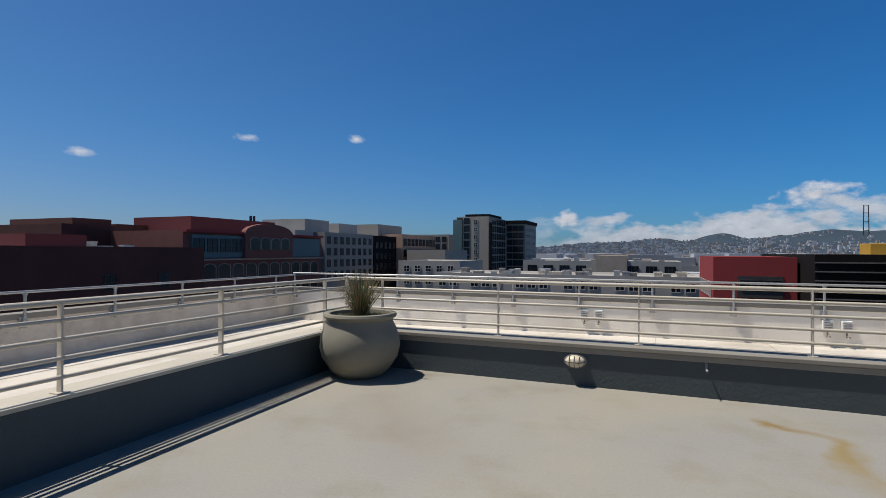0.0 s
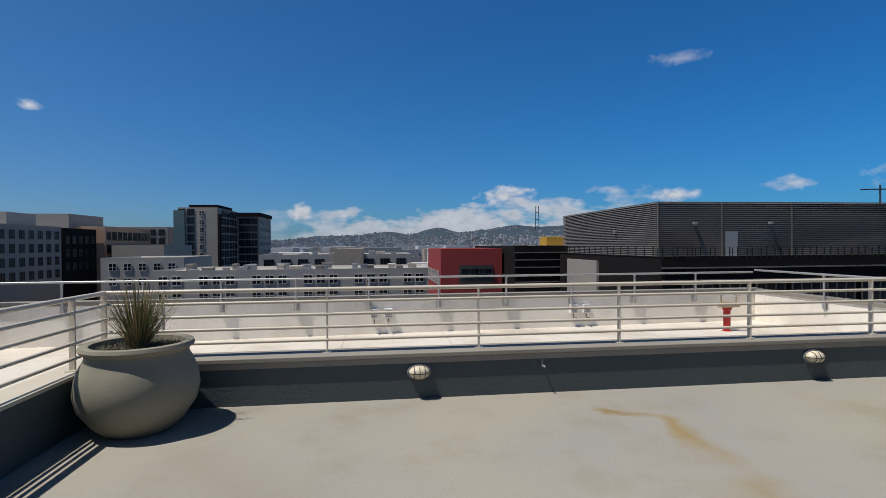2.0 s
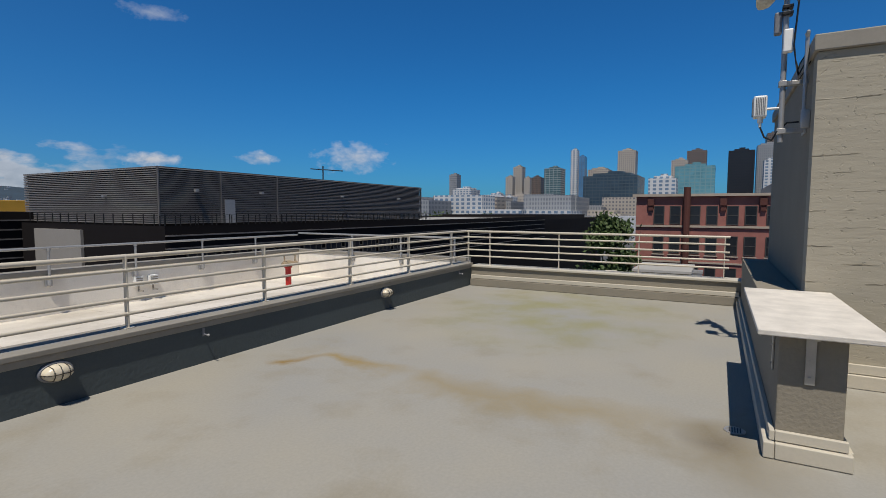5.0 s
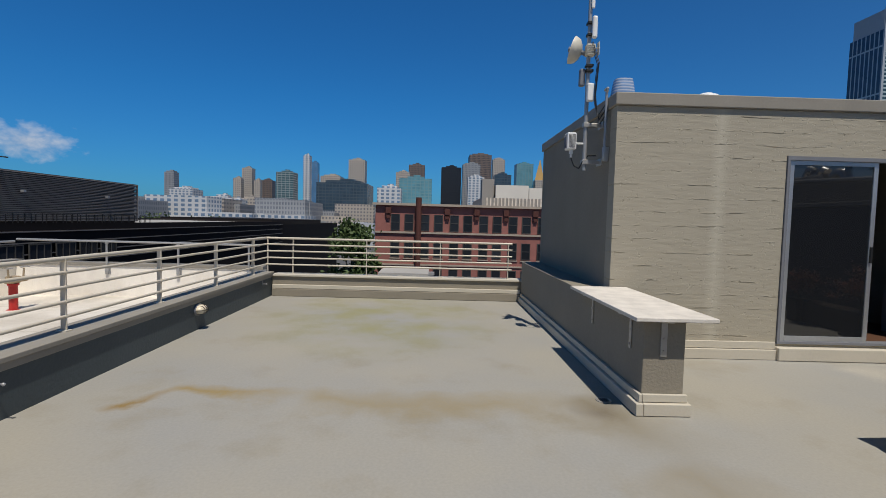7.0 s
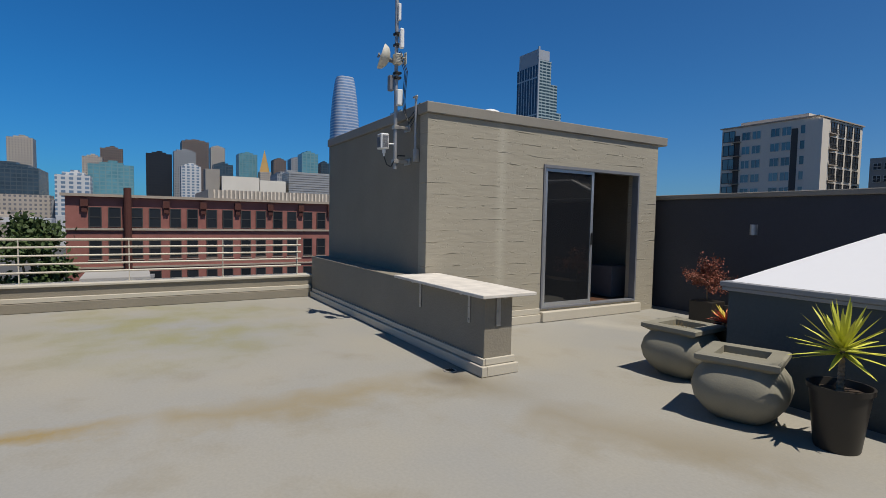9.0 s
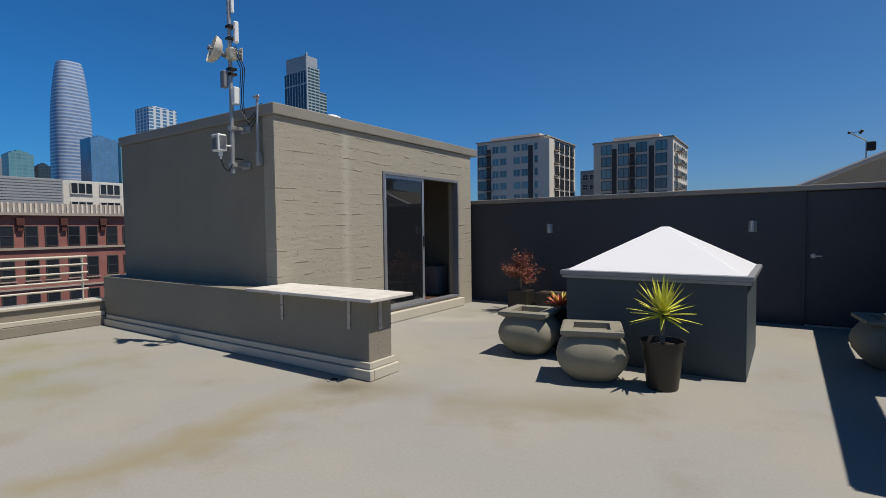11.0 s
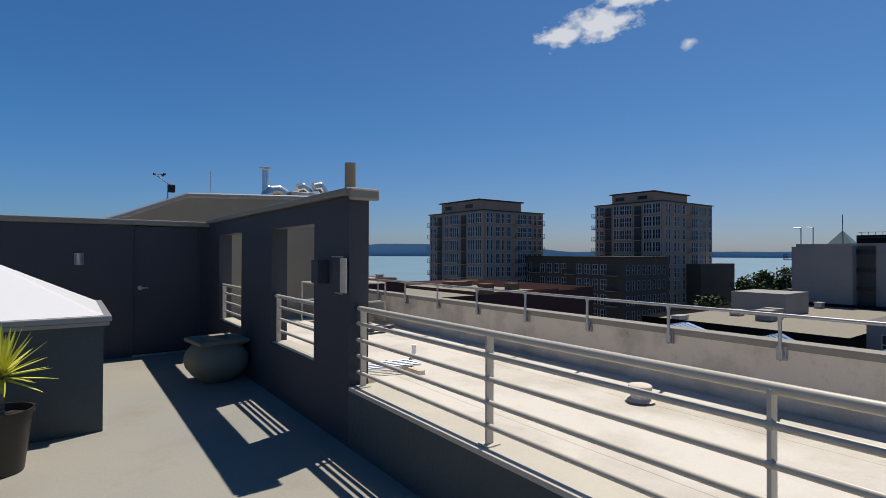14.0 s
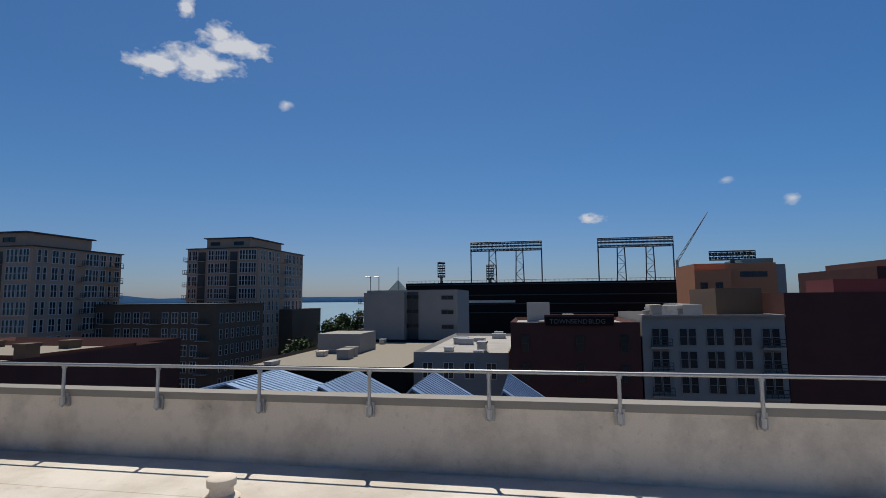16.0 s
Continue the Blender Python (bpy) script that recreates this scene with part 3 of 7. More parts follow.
single("trim_south", bm, M_CAP, "grey-beige coping along the slate wall", "coping", kind="structure")


def slate_door():
    d = empty("door_1", (0.57, -9.78, 0), "closed slate painted flush door in the slate wall", "door")
    d["kind"] = "structure"
    box_part("door_leaf", (-0.43, 0.43, -0.03, 0.015, 0.03, 1.87), M_NAVYFLAT, d, bevel=0.003)
    bm = B()
    bx(bm, -0.448, -0.432, -0.03, 0.045, 0, 1.88)
    bx(bm, 0.432, 0.448, -0.03, 0.045, 0, 1.88)
    part("door_frame", bm, M_NAVY, d)
    bm = B()
    tube(bm, (0.34, 0.015, 0.98), (0.34, 0.028, 0.98), 0.032, 16)
    tube(bm, (0.34, 0.02, 0.98), (0.34, 0.062, 0.98), 0.011, 10)
    tube(bm, (0.34, 0.06, 0.98), (0.24, 0.06, 0.98), 0.009, 10)
    part("door_handle", bm, M_ALU, d, "silver lever handle")
    box_part("threshold", (-0.43, 0.43, 0.02, 0.05, 0.0, 0.022), M_ALU, d, "worn metal threshold strip")


slate_door()

# penthouse: four walls, roof, opening for the sliding door
PX, PY0, PY1, PZ = 6.22, -4.95, -9.42, 2.785
DY0, DY1, DZ0, DZ1 = -6.87, -8.96, 0.18, 2.29
bm = B()
lattice(bm, (PY1, DY1, DY0, PY0), (-0.25, DZ0, DZ1, PZ), lambda i, j: (i, j) != (1, 1), PX, PX + 0.2, True)
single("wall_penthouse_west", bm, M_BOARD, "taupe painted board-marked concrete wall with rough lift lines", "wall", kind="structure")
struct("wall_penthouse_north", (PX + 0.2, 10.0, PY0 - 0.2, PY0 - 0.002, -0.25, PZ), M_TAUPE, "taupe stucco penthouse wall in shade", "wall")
struct("wall_penthouse_east", (9.8, 10.0, PY1, PY0 - 0.2, -0.25, PZ), M_TAUPE, "taupe stucco penthouse end wall", "wall")
struct("wall_penthouse_south", (PX + 0.2, 9.8, PY1 - 0.2, PY1, -0.25, PZ), M_TAUPE, "taupe stucco penthouse rear wall", "wall")
struct("floor_penthouse", (PX + 0.2, 9.8, PY1, PY0 - 0.2, 0.0, 0.15), M_WOOD, "dark wooden floor inside the penthouse", "floor")
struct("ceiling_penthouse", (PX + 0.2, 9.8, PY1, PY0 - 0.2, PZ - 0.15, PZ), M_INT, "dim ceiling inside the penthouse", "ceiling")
bm = B()
bx(bm, PX - 0.035, 10.03, PY1 - 0.2, PY0 + 0.03, PZ + 0.003, PZ + 0.140, 0.010)
single("trim_penthouse", bm, M_CAP, "grey-brown coping band on the penthouse roof", "coping", kind="structure")
bm = B()
bx(bm, PX - 0.03, PX - 0.002, DY0 + 0.02, -5.12, 0.12, 0.20, 0.004)
bx(bm, PX - 0.06, PX - 0.002, DY0 + 0.02, -5.12, 0.003, 0.115, 0.004)
single("baseboard_penthouse", bm, M_TRIM, "cream stepped skirting at the penthouse foot", "skirting", kind="structure")
struct("door_sill", (PX - 0.10, PX - 0.002, DY1 - 0.05, DY0 + 0.02, 0.003, 0.15), M_TRIM, "pale beige concrete step under the sliding door", "door sill", bevel=0.01)


def sliding_door():
    d = empty("door_2", (PX + 0.05, 0, 0), "half-open aluminium sliding glass door into a dark room", "sliding door")
    d["kind"] = "structure"
    ym = -7.91
    bm = B()
    for y0, y1, z0, z1 in ((DY0 - 0.035, DY0 - 0.003, DZ0, DZ1), (DY1 + 0.003, DY1 + 0.035, DZ0, DZ1), (DY1 + 0.035, DY0 - 0.035, DZ1 - 0.045, DZ1 - 0.002), (DY1 + 0.035, DY0 - 0.035, DZ0 + 0.002, DZ0 + 0.03)):
        bx(bm, -0.07, 0.05, y0, y1, z0, z1)
    part("outer_frame", bm, M_PANEL, d)

    def leaf(x, y0, y1, label):
        bm = B()
        for a, b, c, e in ((y0, y0 + 0.05, DZ0 + 0.03, DZ1 - 0.045), (y1 - 0.05, y1, DZ0 + 0.03, DZ1 - 0.045), (y0 + 0.05, y1 - 0.05, DZ0 + 0.03, DZ0 + 0.09), (y0 + 0.05, y1 - 0.05, DZ1 - 0.095, DZ1 - 0.045)):
            bx(bm, x - 0.016, x + 0.016, a, b, c, e, 0.003)
        f = part("sash", bm, M_ALU, d, label)
        box_part("pane", (x - 0.004, x + 0.004, y0 + 0.05, y1 - 0.05, DZ0 + 0.09, DZ1 - 0.095), M_GLASS, f, "dark reflecting glass")
        return f

    leaf(0.02, ym - 0.03, DY0 - 0.036, "fixed aluminium sash")
    leaf(-0.03, ym - 0.01, DY0 - 0.045, "slid-open aluminium sash")
    box_part("pull", (-0.065, -0.047, ym + 0.005, ym + 0.03, 1.12, 1.3), M_BLACK, d, "black pull handle", 0.004)


sliding_door()
bm = B()
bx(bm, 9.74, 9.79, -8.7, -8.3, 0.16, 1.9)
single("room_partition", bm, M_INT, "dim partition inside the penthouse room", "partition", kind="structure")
box = empty("switch_plate", (9.3, -9.41, 0), "small row of pale switches on the dim room wall", "switch plate")
for k in range(4):
    box_part("switch", (-0.22 + 0.12 * k, -0.15 + 0.12 * k, 0.0, 0.012, 1.30, 1.38), M_WHITEPL, box)
cab = empty("low_cabinet", (7.0, -9.12, 0.15), "small grey cabinet just inside the open door", "cabinet")
box_part("cabinet_body", (-0.25, 0.25, -0.28, 0.12, 0.0, 0.55), M_PANEL, cab, bevel=0.01)

# low wall that ends in the bench
struct("wall_low", (4.47, 10.0, -4.95, -4.62, -0.25, 0.745), M_TAUPE, "taupe stucco low wall in front of the penthouse", "wall", bevel=0.008)
bm = B()
bx(bm, 4.435, 9.88, -4.618, -4.590, 0.105, 0.165, 0.004)
bx(bm, 4.405, 9.88, -4.618, -4.560, 0.003, 0.10, 0.006)
bx(bm, 4.435, 4.467, -4.97, -4.620, 0.105, 0.165, 0.004)
bx(bm, 4.405, 4.467, -4.99, -4.620, 0.003, 0.10, 0.006)
bx(bm, 4.47, PX - 0.065, -5.0, -4.953, 0.003, 0.10, 0.006)
single("baseboard_low_wall", bm, M_TRIM, "cream stepped skirting round the low wall", "skirting", kind="structure")


def bench():
    b = empty("bench_board", (0, 0, 0), "weathered white board fixed on the end of the taupe low wall", "counter board")
    bm = B()
    bx(bm, 4.33, 6.19, -5.13, -4.50, 0.752, 0.785, 0.006)
    part("board", bm, M_SLAB, b)
    for x in (4.72, 5.72):
        bm = B()
        bx(bm, x - 0.02, x + 0.02, -4.618, -4.608, 0.46, 0.75, 0.002)
        bx(bm, x - 0.02, x + 0.02, -4.608, -4.51, 0.741, 0.751, 0.002)
        for z in (0.5, 0.62):
            tube(bm, (x, -4.609, z), (x, -4.600, z), 0.009, 8)
        part("bracket", bm, M_STEEL, b, "steel angle bracket")
    bm = B()
    bx(bm, 4.456, 4.467, -4.80, -4.75, 0.46, 0.75, 0.002)
    bx(bm, 4.35, 4.456, -4.80, -4.75, 0.741, 0.751, 0.002)
    for z in (0.5, 0.6):
        tube(bm, (4.458, -4.775, z), (4.449, -4.775, z), 0.010, 8)
    part("bracket", bm, M_STEEL, b, "steel angle bracket")


bench()


# ---- railings ----
def guard_rail(name, axis, fixed, a0, a1, zb, zt, posts, label, side, n_rails=5, over=0.0):
    """Flat posts with a top pipe and pipes below it. axis: the way it runs; side: +1 or -1, where the pipes lie."""
    g = empty(name, (0, 0, 0), label, "guard rail", "terrace guard rails")

    def P(a, off, z):
        return (a, fixed + off, z) if axis == "x" else (fixed + off, a, z)

    for p in posts:
        bm = B()
        if axis == "x":
            bx(bm, p - 0.007, p + 0.007, fixed - 0.025, fixed + 0.025, zb, zt - 0.01, 0.002)
            bx(bm, p - 0.04, p + 0.04, fixed - 0.045, fixed + 0.045, zb, zb + 0.008)
        else:
            bx(bm, fixed - 0.025, fixed + 0.025, p - 0.007, p + 0.007, zb, zt - 0.01, 0.002)
            bx(bm, fixed - 0.045, fixed + 0.045, p - 0.04, p + 0.04, zb, zb + 0.008)
        for k in range(n_rails - 1):
            z = zt - 0.125 * (k + 1)
            tube(bm, P(p - 0.010, side * 0.014, z), P(p + 0.010, side * 0.014, z), 0.019, 8)
        part("post", bm, M_RAIL, g)
    for k in range(n_rails):
        bm = B()
        r = 0.021 if k == 0 else 0.0150
        z = zt - 0.125 * k - (0.01 if k == 0 else 0)
        off = 0.0 if k == 0 else side * 0.014
        tube(bm, P(a0, off, z), P(a1 + (over if k else 0), off, z), r, 12)
        part("rail", bm, M_RAIL, g, smooth=True)
    return g


guard_rail("guard_rail", "x", 0.15, -0.12, 10.12, 0.445, 1.07, [0.42 + 1.5 * k for k in range(7)], "beige painted pipe railing on the slate parapet", -1)
guard_rail("guard_rail", "y", -0.085, -4.84, 0.15, 0.465, 1.07, [-4.77, -3.32, -1.96, -0.36, 0.13], "beige painted pipe railing on the low west wall", 1)
guard_rail("guard_rail", "y", 10.12, -4.45, 0.15, 0.40, 1.07, [0.12, -0.35, -1.72, -3.10, -4.38], "beige painted pipe railing on the taupe east wall", -1)
guard_rail("guard_rail", "y", -0.055, -6.71, -5.54, 0.545, 1.04, [-6.63], "beige pipe railing across an opening of the screen wall", -1)
guard_rail("guard_rail", "y", -0.055, -9.05, -7.88, 0.545, 1.04, [-8.97], "beige pipe railing across the far opening of the screen wall", -1)
bm = B()
bx(bm, -0.19, -0.01, -6.70, -5.55, 0.538, 0.551)
bx(bm, -0.19, -0.01, -9.04, -7.89, 0.538, 0.551)
single("trim_opening", bm, M_TRIM, "beige sill boards in the screen wall openings", "sill", kind="structure")

# outer parapets
bm = B()
bx(bm, -5.05, 10.6, 5.0, 5.22, -0.4, 0.44)
single("wall_outer_north", bm, M_PARALIT, "weathered white outer parapet on the north", "parapet wall", kind="structure")
bm = B()
bx(bm, -4.98, -4.78, -16.0, 5.3, -0.4, 0.44)
single("wall_outer_west", bm, M_PARA, "weathered white outer parapet with grey runs", "parapet wall", kind="structure")
bm = B()
bx(bm, -5.01, -4.755, -16.0, 4.97, 0.42, 0.505, 0.006)
bx(bm, -5.05, 10.6, 4.975, 5.25, 0.43, 0.505, 0.006)
single("trim_outer", bm, M_CAP, "grey-beige coping on the outer parapets", "coping", kind="structure")
struct("wall_outer_east", (10.4, 10.6, 0.3, 4.99, -0.4, 0.427), M_PARALIT, "low white parapet wall at the east end of the roof", "parapet wall")
struct("trim_outer_east", (10.38, 10.62, 0.3, 4.97, 0.43, 0.49), M_CAP, "grey-beige coping on the east end parapet", "coping")


def outer_rail(axis, fixed, a0, a1, zt, posts, face, label, foot=0.165):
    g = empty("outer_rail", (0, 0, 0), label, "roof edge rail", "roof edge rails")

    def P(a, off, z):
        return (a, fixed + off, z) if axis == "x" else (fixed + off, a, z)

    for p in posts:
        bm = B()
        tube(bm, P(p, 0, foot + 0.075), P(p, 0, zt - 0.02), 0.020, 10)
        tube(bm, P(p, 0, zt - 0.045), P(p, 0, zt - 0.0), 0.030, 10)
        tube(bm, P(p, 0, foot + 0.035), P(p, 0, foot + 0.125), 0.034, 10)
        tube(bm, P(p, 0, foot), P(p, 0, foot + 0.035), 0.006, 8, 0.034)
        if axis == "x":
            bx(bm, p - 0.05, p + 0.05, fixed + face * 0.03, fixed + face * 0.055, foot + 0.005, foot + 0.165)
        else:
            bx(bm, fixed + face * 0.03, fixed + face * 0.055, p - 0.05, p + 0.05, foot + 0.005, foot + 0.165)
        part("post", bm, M_GALV, g)
    bm = B()
    tube(bm, P(a0, 0, zt), P(a1, 0, zt), 0.021, 12)
    part("rail", bm, M_GALV, g, smooth=True)


outer_rail("y", -4.71, -15.9, 4.93, 0.81, [-14.19 + 1.32 * k for k in range(15)], -1, "galvanised pipe rail on the white outer parapet", 0.29)
outer_rail("x", 4.93, -4.71, 10.3, 0.86, [-4.67] + [-1.8 + 1.35 * k - 1.35 for k in range(10)], 1, "galvanised pipe rail along the north outer parapet", 0.25)

outer_rail("y", 10.36, 0.36, 4.93, 0.90, [0.56, 1.9, 3.25], 1, "galvanised pipe rail along the east end of the outer roof", 0.27)


# ---- terrace things ----
def bulkhead_lamp(x):
    g = empty("bulkhead_lamp", (x, 0, 0.26), "oval caged bulkhead lamp on the slate parapet", "wall lamp", "bulkhead lamps")
    bm = B()
    lathe(bm, [(0.118, 0), (0.118, 0.012), (0.108, 0.022)], 32)
    for v in bm.verts:
        v.co = (v.co.x, -v.co.z, v.co.y * 0.66)
    part("back_plate", bm, M_PANEL, g, "grey oval back plate")
    bm = B()
    lathe(bm, [(0.10, 0.02), (0.10, 0.045), (0.088, 0.078), (0.055, 0.098), (0.0001, 0.104)], 32)
    for v in bm.verts:
        v.co = (v.co.x, -v.co.z, v.co.y * 0.62)
    part("globe", bm, M_LAMPG, g, "frosted cream glass", smooth=True)
    for xx in (-0.05, 0.0, 0.05):
        bm = B()
        h = 0.062 * math.sqrt(1 - (xx / 0.112) ** 2)
        path_tube(bm, [(xx, -0.02, -h), (xx, -0.085, -h * 0.85), (xx, -0.112, -h * 0.3), (xx, -0.112, h * 0.3), (xx, -0.085, h * 0.85), (xx, -0.02, h)], 0.0035, 6)
        part("guard_wire", bm, M_DARKPOT, g, "dark guard wire")
    bm = B()
    path_tube(bm, [(-0.105, -0.02, 0), (-0.09, -0.08, 0), (-0.05, -0.112, 0), (0.05, -0.112, 0), (0.09, -0.08, 0), (0.105, -0.02, 0)], 0.0035, 6)
    part("guard_wire", bm, M_DARKPOT, g, "dark guard wire")


bulkhead_lamp(2.80)
bulkhead_lamp(7.04)


def hose_peg(x):
    g = empty("wall_peg", (x, 0, 0.29), "short dark metal peg with a bolt on the slate parapet", "wall peg", "wall pegs")
    bm = B()
    bx(bm, -0.012, 0.012, -0.012, 0.0, -0.03, 0.05, 0.002)
    tube(bm, (0, -0.01, -0.01), (0, -0.075, -0.01), 0.008, 8)
    part("peg", bm, M_PANEL, g)
    bm = B()
    bmesh.ops.create_uvsphere(bm, u_segments=10, v_segments=8, radius=0.013, matrix=Matrix.Translation((0, -0.08, -0.01)))
    part("cap", bm, M_GALV, g)


hose_peg(4.03)
hose_peg(9.45)

POT_SMALL = [(0.20, 0), (0.27, 0.03), (0.335, 0.12), (0.355, 0.22), (0.335, 0.32), (0.28, 0.41), (0.245, 0.47), (0.25, 0.50)]


def blade(bm, base, tip, width, sag=0.0, n=4):
    """One long leaf, folded along its middle."""
    base, tip = Vector(base), Vector(tip)
    d = tip - base
    s = d.cross(Vector((0, 0, 1)))
    s = s.normalized() if s.length > 1e-5 else Vector((1, 0, 0))
    up = s.cross(d).normalized()
    rows = []
    for i in range(n + 1):
        f = i / n
        w = width * (1 - f) ** 0.6 * (0.6 + 0.8 * min(f * 3, 0.5))
        p = base + d * f - Vector((0, 0, sag * f * f))
        rows.append([bm.verts.new(p - s * w), bm.verts.new(p - up * w * 0.4), bm.verts.new(p + s * w)])
    for a, b in zip(rows, rows[1:]):
        bm.faces.new((a[0], a[1], b[1], b[0]))
        bm.faces.new((a[1], a[2], b[2], b[1]))


def round_pot():
    rng = random.Random(5)
    g = empty("round_planter", (0.475, -0.475, 0), "large round olive-grey stone planter with ornamental grass in the corner", "planter")
    bm = B()
    lathe(bm, [(0.22, 0), (0.255, 0.012), (0.335, 0.085), (0.425, 0.22), (0.452, 0.34), (0.440, 0.45), (0.405, 0.55), (0.372, 0.612), (0.370, 0.645), (0.405, 0.667), (0.415, 0.687), (0.405, 0.712), (0.372, 0.718), (0.34, 0.708), (0.32, 0.60)], 56)
    part("pot", bm, M_POT, g, smooth=True)
    bm = B()
    lathe(bm, [(0.335, 0.61), (0.335, 0.665)], 30)
    part("soil", bm, M_SOIL, g)
    bm = B()
    for _ in range(300):
        a, r = rng.random() * 6.283, 0.32 * math.sqrt(rng.random())
        x, y = r * math.cos(a), r * math.sin(a)
        for _ in range(3):
            b = rng.random() * 6.283
            blade(bm, (x, y, 0.645), (x + 0.03 * math.cos(b), y + 0.03 * math.sin(b), 0.645 + 0.03 + 0.03 * rng.random()), 0.006, 0.0, 2)
    part("groundcover", bm, M_SAGE, g, "grey-green low groundcover", kind="stuff")
    for mat, label, count, h, spread in ((M_LEAF, "green grass blades", 230, 0.62, 0.30), (M_STRAW, "dry straw-coloured blades", 170, 0.70, 0.42)):
        bm = B()
        for _ in range(count):
            a = rng.random() * 6.283
            r0 = 0.05 * rng.random()
            s = spread * (0.2 + 0.8 * rng.random() ** 0.8)
            hh = h * (0.6 + 0.4 * rng.random()) * (1 - 0.25 * (s / spread) ** 2)
            blade(bm, (r0 * math.cos(a), r0 * math.sin(a), 0.64), (s * math.cos(a), s * math.sin(a), 0.66 + hh + 0.02), 0.0038, 0.05, 5)
        part("grass", bm, mat, g, label, kind="stuff")


round_pot()


def square_pot(x, y, rz, label, with_soil=True):
    g = empty("square_planter", (x, y, 0), label, "planter", "square-rimmed planters", rz)
    bm = B()
    lathe(bm, [(0.15, 0), (0.175, 0.012), (0.245, 0.075), (0.305, 0.16), (0.325, 0.245), (0.305, 0.33), (0.258, 0.40), (0.225, 0.44)], 48, 3.6)
    part("belly", bm, M_POT, g, smooth=True)
    bm = B()
    o, i, z0, z1 = 0.275, 0.165, 0.44, 0.495
    ring0 = [bm.verts.new((sx * 0.215, sy * 0.215, z0 - 0.02)) for sx, sy in ((-1, -1), (1, -1), (1, 1), (-1, 1))]
    ring1 = [bm.verts.new((sx * o, sy * o, z0 + 0.015)) for sx, sy in ((-1, -1), (1, -1), (1, 1), (-1, 1))]
    ring2 = [bm.verts.new((sx * o, sy * o, z1 - 0.005)) for sx, sy in ((-1, -1), (1, -1), (1, 1), (-1, 1))]
    ring3 = [bm.verts.new((sx * (o - 0.02), sy * (o - 0.02), z1 + 0.005)) for sx, sy in ((-1, -1), (1, -1), (1, 1), (-1, 1))]
    ring4 = [bm.verts.new((sx * i, sy * i, z1)) for sx, sy in ((-1, -1), (1, -1), (1, 1), (-1, 1))]
    ring5 = [bm.verts.new((sx * i, sy * i, 0.30)) for sx, sy in ((-1, -1), (1, -1), (1, 1), (-1, 1))]
    rings = [ring0, ring1, ring2, ring3, ring4, ring5]
    for a, b in zip(rings, rings[1:]):
        for k in range(4):
            bm.faces.new((a[k], a[(k + 1) % 4], b[(k + 1) % 4], b[k]))
    bm.faces.new(ring5)
    part("rim", bm, M_POT, g, "square stone rim")
    if with_soil:
        box_part("soil", (-0.16, 0.16, -0.16, 0.16, 0.31, 0.43), M_SOIL, g)
    return g


square_pot(2.72, -5.78, 18, "empty olive-grey stone planter with a square rim beside the skylight", False)
sp = square_pot(3.62, -6.38, 4, "olive-grey stone planter with dead stalks and a succulent")
square_pot(0.335, -7.64, 8, "olive-grey stone planter in the shade of the screen wall")
bm = B()
rs = random.Random(8)
for _ in range(26):
    x, y = rs.uniform(-0.14, 0.14), rs.uniform(-0.14, 0.14)
    blade(bm, (x, y, 0.40), (x + rs.uniform(-0.05, 0.05), y + rs.uniform(-0.05, 0.05), 0.50 + rs.random() * 0.06), 0.003, 0, 3)
part("dry_stalk", bm, M_STRAW, sp, "thin dry stalks", kind="stuff")


def succulent(x, y, z, r, label):
    g = empty("succulent", (x, y, 0), label, "potted plant")
    bm = B()
    lathe(bm, [(0.10, 0), (0.145, 0.46), (0.15, 0.48), (0.13, 0.48), (0.12, 0.44)], 20)
    part("pot", bm, M_DARKPOT, g, "dark pot", smooth=True)
    rn = random.Random(3)
    for mat, lo, hi, cnt in ((M_SUCC, 0.1, 0.9, 34), (M_SUCCY, 0.6, 1.2, 16)):
        bm = B()
        for k in range(cnt):
            a = k * 2.399 + rn.random() * 0.3
            e = lo + (hi - lo) * rn.random()
            L = r * (0.7 + 0.4 * rn.random())
            blade(bm, (0.01 * math.cos(a), 0.01 * math.sin(a), z), (L * math.cos(a) * math.cos(e), L * math.sin(a) * math.cos(e), z + 0.02 + L * math.sin(e)), 0.022, 0.02, 5)
        part("leaves", bm, mat, g, kind="stuff")


succulent(3.42, -6.80, 0.50, 0.20, "orange and yellow succulent rosette in a dark pot")


